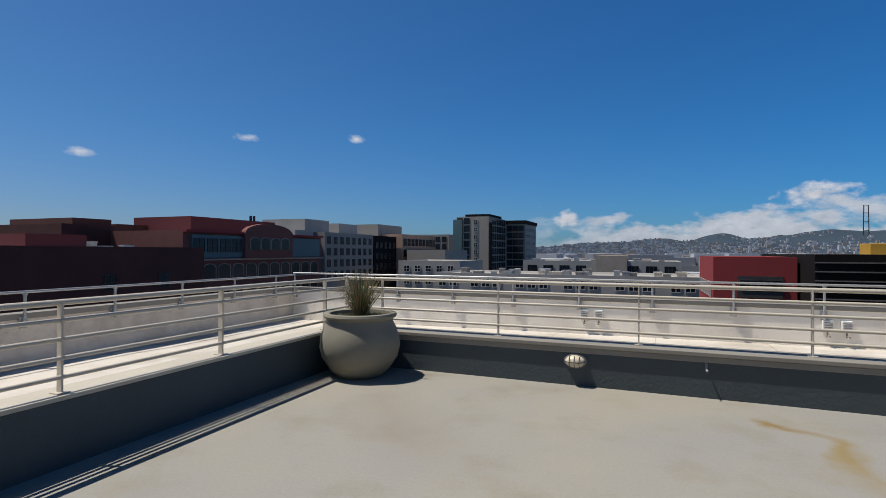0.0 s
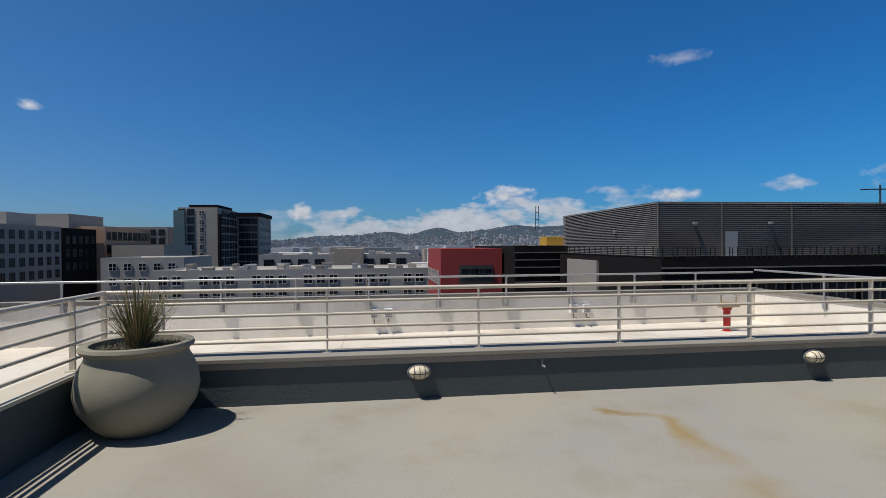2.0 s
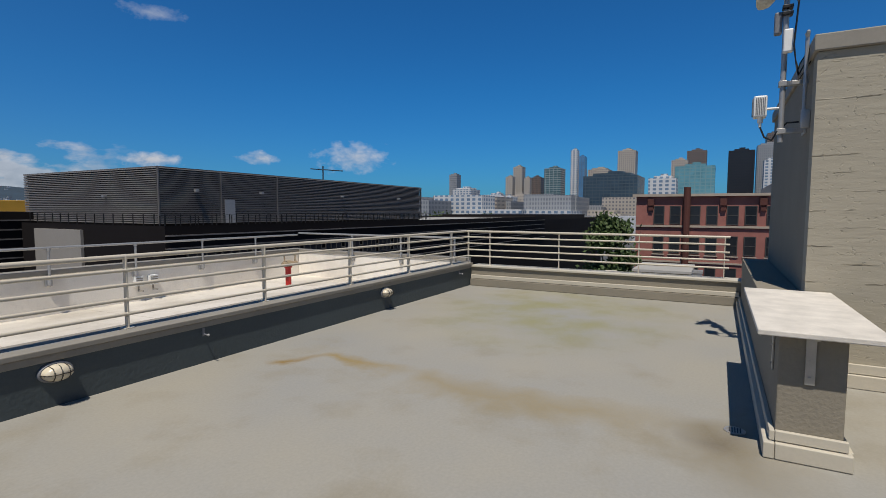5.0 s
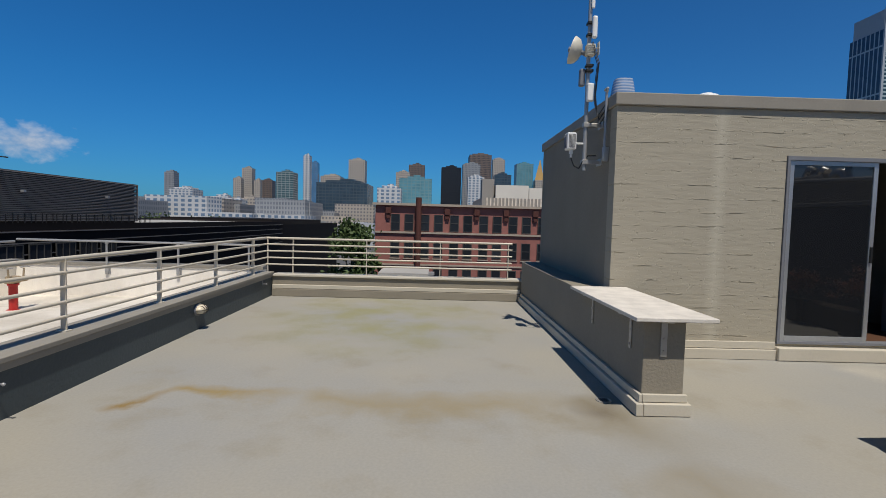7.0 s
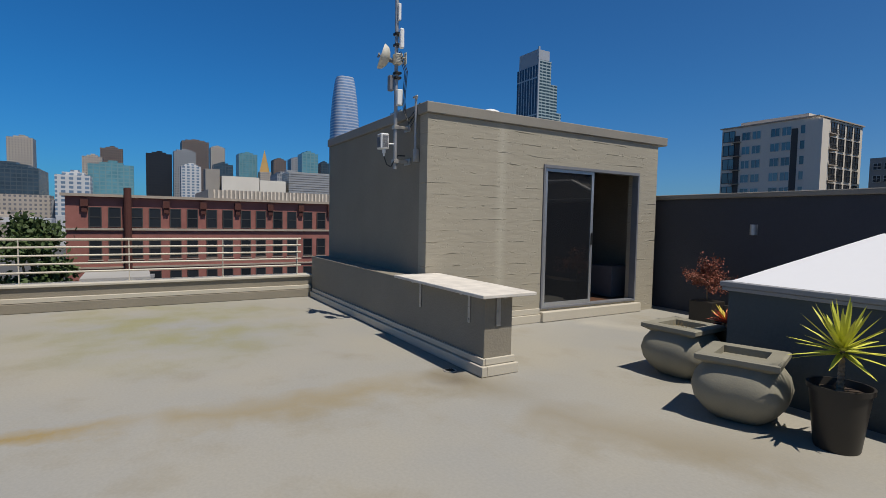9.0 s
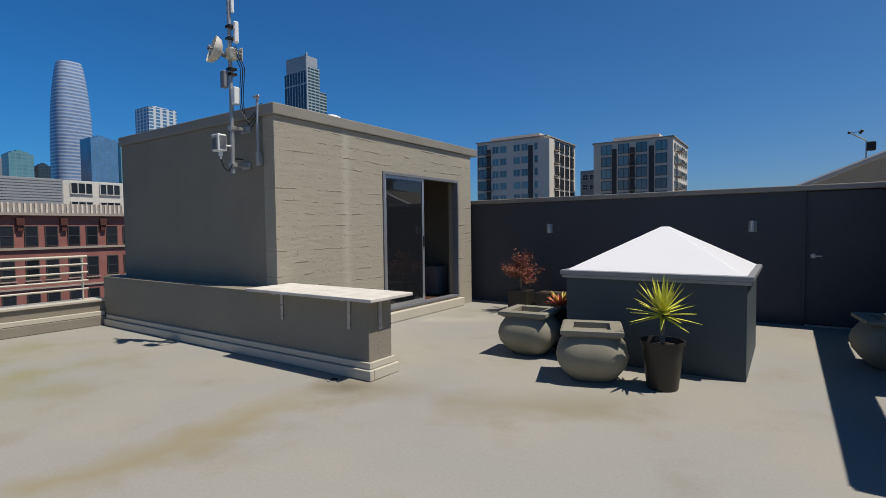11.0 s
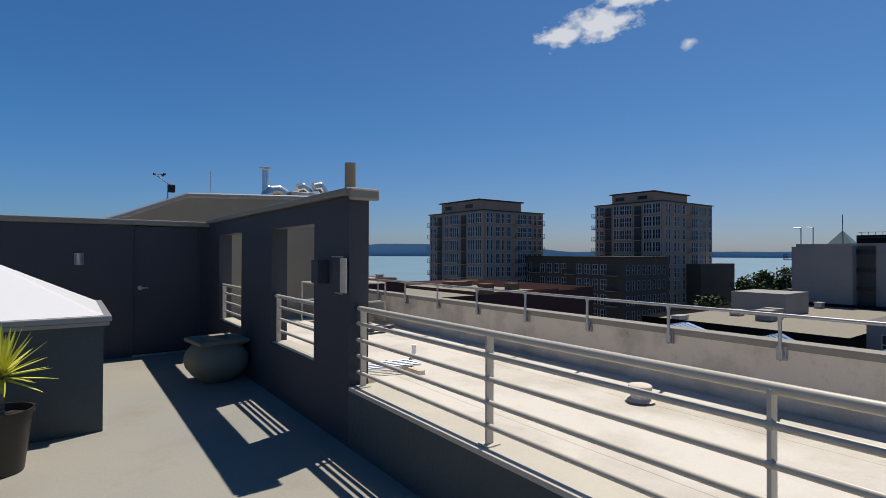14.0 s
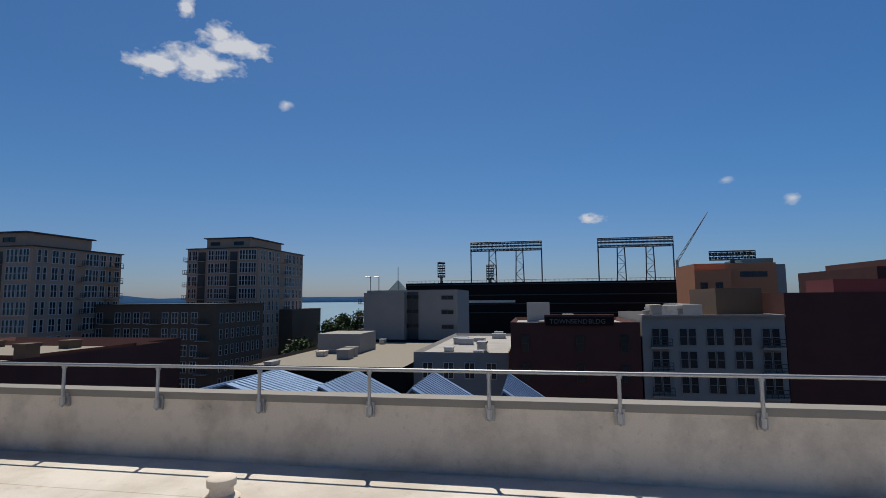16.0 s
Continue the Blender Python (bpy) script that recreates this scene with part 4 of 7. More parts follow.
def yucca():
    g = empty("yucca_plant", (2.10, -5.80, 0), "bright green spiky yucca in a tapered dark brown plastic pot", "potted plant")
    bm = B()
    lathe(bm, [(0.125, 0), (0.13, 0.01), (0.172, 0.39), (0.185, 0.392), (0.187, 0.425), (0.172, 0.425), (0.165, 0.38), (0.16, 0.33)], 40)
    part("pot", bm, M_DARKPOT, g, smooth=True)
    bm = B()
    lathe(bm, [(0.158, 0.34), (0.158, 0.375)], 24)
    part("soil", bm, M_SOIL, g)
    bm = B()
    rn = random.Random(11)
    prof = []
    for k in range(21):
        z = 0.37 + k * 0.014
        prof.append(((0.026 if k % 2 else 0.020) - k * 0.0004, z))
    lathe(bm, prof, 12)
    part("trunk", bm, M_TRUNK, g, "scarred brown stem")
    bm = B()
    for k in range(44):
        a = k * 2.399
        e = radians(80 - 98 * (k / 44) ** 0.9)
        L = 0.28 + 0.05 * rn.random()
        z = 0.695 - 0.0015 * k
        tip = (L * math.cos(a) * math.cos(e), L * math.sin(a) * math.cos(e), z + L * math.sin(e))
        blade(bm, (0.012 * math.cos(a), 0.012 * math.sin(a), z), tip, 0.0225, 0.02 if e < 0.6 else 0.0, 5)
    part("leaves", bm, M_YUCCA, g, "stiff yellow-green leaves", kind="stuff")


yucca()


def shrub(x, y, label, h, r, pot, seed):
    g = empty("red_shrub", (x, y, 0), label, "potted shrub")
    bm = B()
    bx(bm, -pot, pot, -pot, pot, 0, 0.36, 0.01)
    part("pot", bm, M_DARKPOT, g, "dark square pot")
    rn = random.Random(seed)
    bm = B()
    tips = []
    tube(bm, (0, 0, 0.36), (0.01, 0.0, 0.60), 0.012, 8, 0.010)
    for k in range(26):
        a, e = k * 2.399, rn.uniform(-0.25, 1.4)
        p1 = Vector((0.01, 0, 0.55 + 0.06 * rn.random()))
        p2 = p1 + Vector((math.cos(a) * math.cos(e), math.sin(a) * math.cos(e), math.sin(e))) * r * rn.uniform(0.7, 1.2)
        tube(bm, p1, p2, 0.005, 5, 0.002)
        tips.append((p1, p2))
    part("stem", bm, M_TRUNK, g)
    bm = B()
    for p1, p2 in tips:
        for _ in range(75):
            c = p1.lerp(p2, rn.uniform(0.3, 1.05)) + Vector([rn.gauss(0, 0.04) for _ in range(3)])
            d = Vector([rn.gauss(0, 1) for _ in range(3)]).normalized() * 0.034
            blade(bm, c, c + d, 0.014, 0, 2)
    part("leaves", bm, M_REDLEAF, g, "small dark red leaves", kind="stuff")


shrub(4.95, -8.95, "dark red leafy shrub in a square pot against the slate wall", 0.5, 0.36, 0.17, 2)
shrub(3.75, -8.95, "sparse dark shrub behind the skylight", 0.5, 0.24, 0.12, 6)
trough = empty("trough_planter", (4.25, -9.1, 0), "long dark rectangular trough planter at the slate wall", "planter")
box_part("trough", (-0.5, 0.45, -0.17, 0.17, 0, 0.33), M_DARKPOT, trough, bevel=0.01)
box_part("soil", (-0.46, 0.41, -0.13, 0.13, 0.332, 0.337), M_SOIL, trough)


def skylight():
    g = empty("roof_skylight", (0, 0, 0), "white pyramid skylight on a slate painted box", "skylight")
    x0, x1, y0, y1 = 1.50, 3.18, -8.0, -6.36
    box_part("curb", (x0, x1, y0, y1, 0, 0.88), M_NAVY, g, "slate painted box")
    bm = B()
    bx(bm, x0 - 0.04, x1 + 0.04, y0 - 0.04, y1 + 0.04, 0.882, 0.915, 0.004)
    bx(bm, x0 - 0.055, x1 + 0.055, y0 - 0.055, y1 + 0.055, 0.917, 0.962, 0.006)
    part("frame", bm, M_LID, g, "grey metal frame")
    bm = B()
    a, b, c, d, z = x0 + 0.0, x1 - 0.0, y0 + 0.0, y1 - 0.0, 0.964
    cx, cy = (a + b) / 2, (c + d) / 2
    base = [bm.verts.new(p) for p in ((a, c, z), (b, c, z), (b, d, z), (a, d, z))]
    top = [bm.verts.new(p) for p in ((cx - 0.04, cy - 0.04, 1.415), (cx + 0.04, cy - 0.04, 1.415), (cx + 0.04, cy + 0.04, 1.415), (cx - 0.04, cy + 0.04, 1.415))]
    for k in range(4):
        bm.faces.new((base[k], base[(k + 1) % 4], top[(k + 1) % 4], top[k]))
    bm.faces.new(top)
    bm.faces.new(base[::-1])
    bmesh.ops.bevel(bm, geom=[e for e in bm.edges if e.verts[0].co.z != e.verts[1].co.z], offset=0.02, segments=2, affect="EDGES")
    part("pyramid", bm, M_SKY, g, "milky white acrylic pyramid")


skylight()


def sconce(x):
    g = empty("wall_sconce", (x, -9.75, 1.40), "small grey half-round wall light on the slate wall", "wall lamp", "wall sconces")
    bm = B()
    prof = []
    for k in range(9):
        t = math.pi * k / 8
        prof.append((0.050 * math.cos(t), 0.075 * math.sin(t)))
    lo = [bm.verts.new((px, py, -0.075)) for px, py in prof]
    hi = [bm.verts.new((px, py, 0.075)) for px, py in prof]
    for k in range(8):
        bm.faces.new((lo[k], lo[k + 1], hi[k + 1], hi[k]))
    bm.faces.new(hi)
    bm.faces.new(lo[::-1])
    bm.faces.new((lo[8], lo[0], hi[0], hi[8]))
    part("shade", bm, M_ALU, g, "brushed grey half cylinder")
    box_part("back_plate", (-0.052, 0.052, 0.0, 0.008, -0.08, 0.08), M_ALU, g)


sconce(1.63)
sconce(4.76)

dr = empty("floor_drain", (4.75, -4.425, 0), "small rusty floor drain in a stained hollow", "floor drain")
bm = B()
lathe(bm, [(0.065, 0.0), (0.065, 0.006), (0.05, 0.008), (0.045, 0.004)], 24)
part("ring", bm, M_STEEL, dr)
bm = B()
for k in range(5):
    bx(bm, -0.042, 0.042, -0.036 + 0.016 * k, -0.030 + 0.016 * k, 0.004, 0.010)
part("grate", bm, M_BLACK, dr, "dark slotted grate")


def panel_box():
    g = empty("electric_panel", (0, 0, 0), "grey electric box and open white hatch on the screen wall end", "electric box")
    box_part("box", (0.002, 0.10, -5.36, -5.22, 1.24, 1.43), M_NAVYFLAT, g, "grey box", 0.004)
    box_part("recess_box", (0.002, 0.016, -5.14, -4.86, 1.18, 1.43), M_NAVYFLAT, g, "dark open box", 0.004)
    bm = B()
    bx(bm, 0.020, 0.034, -4.94, -4.84, 1.18, 1.45, 0.003)
    part("hatch", bm, M_PARA, g, "white sheet hatch")
    bm = B()
    path_tube(bm, [(0.002, -5.10, 1.46), (0.028, -5.10, 1.46), (0.028, -4.90, 1.46)], 0.005)
    part("stay", bm, M_STEEL, g, "thin steel stay")
    bm = B()
    path_tube(bm, [(0.002, -5.10, 1.17), (0.028, -4.90, 1.17)], 0.005)
    part("stay", bm, M_STEEL, g, "thin steel stay")


panel_box()

vp = empty("vent_pipe", (-0.13, -5.10, 1.991), "tan plastic vent pipe on the screen wall coping", "vent pipe")
bm = B()
lathe(bm, [(0.047, 0.0), (0.047, 0.24), (0.041, 0.24), (0.041, 0.18)], 24)
part("pipe", bm, M_PIPE, vp, smooth=True)
bm = B()
lathe(bm, [(0.09, 0.001), (0.075, 0.012)], 24)
part("flange", bm, M_CAP, vp)


def mast():
    g = empty("antenna_mast", (0, 0, 0), "grey steel antenna mast bracketed to the penthouse corner", "antenna mast")
    x, y = 6.75, -4.76
    bm = B()
    tube(bm, (x, y, 2.12), (x, y, 4.36), 0.024, 12)
    part("pole", bm, M_GALV, g, smooth=True)
    for z in (2.22, 2.66):
        bm = B()
        bx(bm, x - 0.03, x + 0.03, -4.94, y - 0.02, z - 0.02, z + 0.02, 0.003)
        bx(bm, x - 0.09, x + 0.09, -4.949, -4.935, z - 0.04, z + 0.04, 0.003)
        bx(bm, x - 0.04, x + 0.04, y - 0.035, y + 0.035, z - 0.025, z + 0.025, 0.003)
        part("bracket", bm, M_STEEL, g)
    bm = B()
    bx(bm, x - 0.07, x + 0.07, y + 0.12, y + 0.23, 2.36, 2.56, 0.012)
    a = part("flat_antenna", bm, M_WHITEPL, g, "white box antenna")
    bm = B()
    for k in range(6):
        bx(bm, x - 0.055 + 0.02 * k, x - 0.048 + 0.02 * k, y + 0.231, y + 0.24, 2.38, 2.54)
        bx(bm, x - 0.08, x - 0.071, y + 0.135 + 0.014 * k, y + 0.141 + 0.014 * k, 2.38, 2.54)
    part("cooling_rib", bm, M_PANEL, a, "dark ribbed face", kind="stuff")
    bm = B()
    tube(bm, (x - 0.0, y + 0.13, 2.44), (x, y, 2.44), 0.012, 8)
    tube(bm, (x - 0.02, y + 0.17, 2.37), (x - 0.02, y + 0.17, 2.31), 0.024, 10)
    tube(bm, (x - 0.02, y + 0.17, 2.31), (x - 0.02, y + 0.17, 2.27), 0.013, 8)
    part("arm", bm, M_WHITEPL, a)
    turn = Matrix.Translation((x + 0.06, y + 0.09, 3.54)) @ Vector((0.30, 0.88, 0.30)).to_track_quat("Z", "Y").to_matrix().to_4x4()
    bm = B()
    lathe(bm, [(0.03, -0.02), (0.09, 0.0), (0.14, 0.035), (0.158, 0.075), (0.163, 0.10), (0.158, 0.10), (0.13, 0.06), (0.08, 0.03), (0.001, 0.02)], 32)
    bmesh.ops.transform(bm, matrix=turn, verts=bm.verts)
    d = part("dish", bm, M_DISH, g, "off-white round dish", smooth=True)
    bm = B()
    tube(bm, (0, 0, 0.02), (0, 0, 0.13), 0.014, 8)
    tube(bm, (0, 0, 0.12), (0, 0, 0.14), 0.032, 12)
    tube(bm, (0, 0, -0.10), (0, 0, -0.01), 0.03, 12)
    bmesh.ops.transform(bm, matrix=turn, verts=bm.verts)
    part("feed", bm, M_PANEL, d, "grey feed horn")
    bm = B()
    bx(bm, x - 0.075, x + 0.035, y - 0.06, y + 0.04, 3.47, 3.60, 0.008)
    for k in range(6):
        tube(bm, (x - 0.12 + 0.012 * k, y - 0.085, 3.46), (x - 0.12 + 0.012 * k, y - 0.085, 3.61), 0.005, 6)
        tube(bm, (x - 0.078, y - 0.05, 3.48 + 0.02 * k), (x - 0.078, y + 0.035, 3.48 + 0.02 * k), 0.004, 5)
    tube(bm, (x, y, 3.54), (x - 0.12, y - 0.09, 3.54), 0.010, 6)
    tube(bm, (x, y, 3.50), (x - 0.12, y - 0.09, 3.50), 0.006, 6)
    part("radio_unit", bm, M_DISH, g, "ribbed grey-cream radio unit")
    bm = B()
    bx(bm, x - 0.095, x - 0.045, y - 0.07, y - 0.01, 3.66, 3.92, 0.018)
    part("panel_antenna", bm, M_WHITEPL, g, "white panel antenna")
    bm = B()
    bx(bm, x - 0.055, x - 0.025, y - 0.04, y + 0.0, 4.02, 4.24, 0.010)
    part("panel_antenna", bm, M_WHITEPL, g, "slim white aerial")
    bm = B()
    bx(bm, x - 0.095, x - 0.026, y - 0.06, y + 0.02, 2.93, 3.14, 0.012)
    part("junction_box", bm, M_WHITEPL, g, "white junction box")
    bm = B()
    bx(bm, x + 0.0, x + 0.08, y + 0.026, y + 0.09, 3.13, 3.33, 0.012)
    part("injector_box", bm, M_PANEL, g, "grey box behind the pole")
    for z in (3.28, 3.34, 3.70, 3.84):
        bm = B()
        bx(bm, x - 0.06, x + 0.035, y - 0.05, y + 0.035, z, z + 0.03, 0.004)
        part("clamp", bm, M_BLACK, g, "black clamp")
    for dx, r in ((-0.02, 0.005), (0.02, 0.006), (0.055, 0.005)):
        bm = B()
        path_tube(bm, [(x - 0.03 - dx, y - 0.02, 3.62), (x - 0.11 - dx, y - 0.08, 3.36), (x - 0.09 - dx, y - 0.06, 2.98), (x - 0.10 - dx, y - 0.08, 2.84 - dx), (x - 0.17 - dx, y - 0.10, 2.72 - dx * 1.5), (x - 0.25, y - 0.12 - dx, 2.78), (x - 0.30, -4.96, 2.95)], r, 6)
        part("cable", bm, M_BLACK, g, "black cable", smooth=True)
    bm = B()
    path_tube(bm, [(x - 0.02, y + 0.17, 2.27), (x - 0.02, y + 0.13, 2.17), (x - 0.02, y + 0.07, 2.14), (x - 0.035, y + 0.03, 2.22), (x + 0.02, y - 0.05, 2.30), (x + 0.0, -4.9, 2.3)], 0.008, 6)
    part("cable", bm, M_BLACK, g, "black cable", smooth=True)


mast()
cd = empty("conduit", (6.45, -4.90, 0), "grey conduit with a goose-neck at the penthouse corner", "conduit")
bm = B()
path_tube(bm, [(0, 0, 2.25), (0, 0, 2.98), (-0.03, 0.0, 3.02), (0.06, 0.0, 3.02)], 0.016, 8)
bx(bm, -0.025, 0.025, -0.045, 0.02, 2.20, 2.36, 0.004)
part("pipe", bm, M_GALV, cd, smooth=True)
hb = empty("hose_bib", (6.60, -4.93, 0.64), "painted tap stub on the shaded penthouse wall", "tap")
bm = B()
tube(bm, (0, 0.0, 0), (0, 0.09, 0), 0.014, 10)
tube(bm, (-0.05, 0.05, 0.0), (0.08, 0.05, 0.0), 0.011, 8)
tube(bm, (0.0, 0.07, -0.4), (0.0, 0.07, 0.0), 0.008, 8)
part("body", bm, M_TAUPE, hb)
dm = empty("roof_dome", (6.35, -6.0, 2.925), "white bent sheet vent on the penthouse roof", "roof vent")
bm = B()
lathe(bm, [(0.13, 0), (0.12, 0.025), (0.06, 0.05), (0.001, 0.06)], 20)
part("cowl", bm, M_WHITEPL, dm)

# ---- outer roof things ----
for k, (x, y) in enumerate(((2.35, 4.92), (2.62, 4.92), (6.35, 4.92), (6.62, 4.92))):
    g = empty("vent_louvre", (x, y, 0), "small grey louvred vent cover on the white parapet", "vent cover", "vent covers")
    bm = B()
    bx(bm, -0.075, 0.075, 0.0, 0.078, 0.08, 0.26, 0.004)
    part("cover", bm, M_WHITEPL, g)
    for j in range(4):
        box_part("slat", (-0.06, 0.06, -0.014, 0.0, 0.10 + 0.038 * j, 0.115 + 0.038 * j), M_CAP, g)
    bm = B()
    tube(bm, (0.0, 0.04, -0.02), (0.0, 0.04, 0.08), 0.014, 8)
    tube(bm, (0.0, 0.04, 0.0), (0.0, -0.10, -0.0), 0.014, 8)
    part("pipe", bm, M_CAP, g)


def standpipe():
    g = empty("standpipe", (8.87, 3.80, -0.17), "red fire standpipe with two brass outlets on the white roof", "standpipe")
    bm = B()
    lathe(bm, [(0.10, 0), (0.10, 0.012), (0.062, 0.014), (0.062, 0.40), (0.08, 0.41), (0.08, 0.44)], 20)
    part("riser", bm, M_RED, g, "red painted riser", smooth=True)
    bm = B()
    bx(bm, -0.085, 0.085, -0.07, 0.07, 0.44, 0.56, 0.02)
    tube(bm, (-0.2, -0.05, 0.50), (0.2, -0.05, 0.50), 0.045, 14)
    tube(bm, (-0.14, -0.05, 0.5), (-0.16, -0.05, 0.68), 0.014, 8)
    tube(bm, (0.14, -0.05, 0.5), (0.16, -0.05, 0.68), 0.014, 8)
    part("valve_body", bm, M_PIPE, g, "dull brass valve body")
    for s in (-1, 1):
        bm = B()
        tube(bm, (s * 0.10, -0.05, 0.69), (s * 0.26, -0.05, 0.72), 0.012, 8)
        tube(bm, (s * 0.17, -0.13, 0.70), (s * 0.17, 0.03, 0.70), 0.010, 8)
        part("handwheel", bm, M_STEEL, g)


standpipe()
vc = empty("roof_vent", (-3.66, -4.70, -0.215), "short white round roof vent cap", "roof vent")
bm = B()
lathe(bm, [(0.17, 0), (0.11, 0.03), (0.10, 0.10), (0.13, 0.105), (0.132, 0.17), (0.12, 0.18)], 28)
part("cap", bm, M_PARA, vc, smooth=True)
for x, y in ((-2.75, -8.15), (-2.3, -10.6)):
    g = empty("roof_stub", (x, y, -0.15), "short white stub pipe on the membrane roof", "roof pipe", "roof stubs")
    bm = B()
    lathe(bm, [(0.07, 0), (0.035, 0.03), (0.035, 0.16), (0.045, 0.17)], 14)
    part("pipe", bm, M_WHITEPL, g, smooth=True)
tray = empty("conduit_tray", (-1.8, -7.2, -0.15), "bundle of silver conduits on low sleepers", "conduit run")
tray.rotation_euler[2] = math.pi / 2
for k in range(4):
    bm = B()
    tube(bm, (-0.5 + 0.1 * k, -0.6, 0.085), (-0.5 + 0.1 * k + 0.18, 0.45, 0.085), 0.020, 8)
    part("conduit", bm, M_DUCT, tray, smooth=True)
for yy in (-0.45, 0.3):
    box_part("sleeper", (-0.65, 0.25, yy - 0.05, yy + 0.05, 0.0, 0.062), M_PARA, tray, bevel=0.004)
sb = empty("sandbags", (-3.7, -11.0, -0.19), "small dark heap of cables and sandbags on the white roof", "sandbag heap")
for k, (dx, dy) in enumerate(((0, 0), (0.3, 0.08), (-0.28, -0.1))):
    bm = B()
    bmesh.ops.create_uvsphere(bm, u_segments=14, v_segments=8, radius=1.0, matrix=Matrix.Translation((dx, dy, 0.06)) @ Matrix.Diagonal((0.2, 0.13, 0.065, 1)))
    part("bag", bm, M_DARKPOT, sb, smooth=True)
hr = empty("hatch_rail", (-3.7, -13.0, -0.19), "beige pipe guard round a low roof hatch", "hatch guard")
for px, py in ((-0.9, -0.7), (0.7, -0.7), (0.7, 0.7), (-0.9, 0.7)):
    bm = B()
    tube(bm, (px, py, 0), (px, py, 0.95), 0.02, 8)
    part("post", bm, M_RAIL, hr, smooth=True)
for z in (0.5, 0.95):
    bm = B()
    path_tube(bm, [(-0.9, 0.7, z), (0.7, 0.7, z), (0.7, -0.7, z), (-0.9, -0.7, z)], 0.02)
    part("rail", bm, M_RAIL, hr, smooth=True)
box_part("hatch", (-0.7, 0.5, -0.5, 0.5, 0.0, 0.28), M_CAP, hr, "low closed hatch", 0.01)

# gabled bulkhead behind the screen wall
bm = B()
v = [(-4.9, 2.99), (-0.45, 2.79), (0.72, 2.295), (1.4, 2.03)]
lo = [bm.verts.new((x, -14.2, -0.3)) for x, z in v]
hi = [bm.verts.new((x, -14.2, z)) for x, z in v]
lo2 = [bm.verts.new((x, -20.2, -0.3)) for x, z in v]
hi2 = [bm.verts.new((x, -20.2, z)) for x, z in v]
for k in range(3):
    bm.faces.new((lo[k], lo[k + 1], hi[k + 1], hi[k]))
    bm.faces.new((lo2[k], hi2[k], hi2[k + 1], lo2[k + 1]))
    bm.faces.new((hi[k], hi[k + 1], hi2[k + 1], hi2[k]))
bm.faces.new((lo[0], hi[0], hi2[0], lo2[0]))
bm.faces.new((lo[3], lo2[3], hi2[3], hi[3]))
single("wall_bulkhead", bm, M_TAUPE, "taupe gabled bulkhead beyond the terrace", "wall", kind="structure")
bm = B()
for k in range(3):
    (xa, za), (xb, zb) = v[k], v[k + 1]
    tube(bm, (xa, -14.2, za + 0.03), (xb, -14.2, zb + 0.03), 0.06, 6)
single("trim_bulkhead", bm, M_LID, "dark metal edge of the bulkhead roof", "coping", kind="structure")


def goose_duct(x, y, z, pts, r, label, cowl=False):
    g = empty("roof_duct", (x, y, z), label, "roof duct", "roof ducts")
    bm = B()
    path_tube(bm, pts, r, 18)
    part("duct", bm, M_DUCT, g, smooth=True)
    if cowl:
        bm = B()
        tube(bm, (0, 0.0, -0.1), (0, 0, 0.72), r * 0.55, 16)
        lathe(bm, [(r * 0.6, 0.72), (r * 1.0, 0.76), (r * 1.0, 0.78), (0.01, 0.82)], 20)
        part("flue", bm, M_DUCT, g, "capped round flue", smooth=True)


goose_duct(-2.34, -14.6, 2.92, [(0.0, 0, -0.12), (-0.04, 0, 0.08), (-0.14, 0, 0.19), (-0.34, 0, 0.22), (-0.52, 0, 0.12)], 0.15, "shiny silver goose-neck duct with a capped flue", True)
goose_duct(-3.62, -14.7, 3.18, [(0.05, 0, -0.06), (0.12, 0, 0.04), (0.24, 0, 0.12), (0.40, 0, 0.05)], 0.115, "short silver elbow duct on the bulkhead roof")
goose_duct(-3.98, -14.62, 3.18, [(0.0, 0, -0.06), (0.04, 0, 0.06), (0.14, 0, 0.17), (0.32, 0, 0.12)], 0.125, "silver elbow duct on the bulkhead roof")
dc = empty("duct_curb", (-3.6, -14.7, 2.9), "pale raised curb under the silver ducts", "roof curb")
box_part("curb", (-0.75, 0.65, -0.35, 0.35, -0.1, 0.22), M_PARA, dc, bevel=0.02)
ws = empty("weather_station", (0.05, -14.6, 2.66), "small weather station with an anemometer on a bent pole", "weather station")
bm = B()
path_tube(bm, [(0.2, 0, -0.2), (-0.15, 0, 0.1), (-0.15, 0, 0.45), (0.1, 0, 0.62)], 0.014)
part("pole", bm, M_GALV, ws)
box_part("sensor", (-0.30, -0.15, -0.07, 0.07, 0.24, 0.42), M_BLACK, ws, "black sensor box", 0.02)
bm = B()
for a in (0, 2.1, 4.2):
    tube(bm, (0, 0, 0.64), (0.12 * math.cos(a), 0.12 * math.sin(a), 0.64), 0.006, 5)
    bmesh.ops.create_uvsphere(bm, u_segments=8, v_segments=6, radius=0.03, matrix=Matrix.Translation((0.13 * math.cos(a), 0.13 * math.sin(a), 0.64)))
part("anemometer", bm, M_BLACK, ws)
wp = empty("whip_aerial", (-1.0, -14.5, 2.80), "thin whip aerial on the bulkhead roof", "aerial")
bm = B()
tube(bm, (0, 0, 0), (0, 0, 0.68), 0.006, 6)
part("rod", bm, M_GALV, wp)


# ---- city ----
GZ = -20.0
M_TGLASS = material("teal_window_pane", (0.055, 0.115, 0.13), 0.15, spec=0.8, var=0.3, scale=0.3, per_object=0.8)
M_WING = material("dark_brown_wing", (0.13, 0.085, 0.055), 0.85, var=0.1, scale=0.3)
M_CREAM = material("cream_painted_wall", (0.58, 0.55, 0.49), 0.8, var=0.08, scale=0.3)
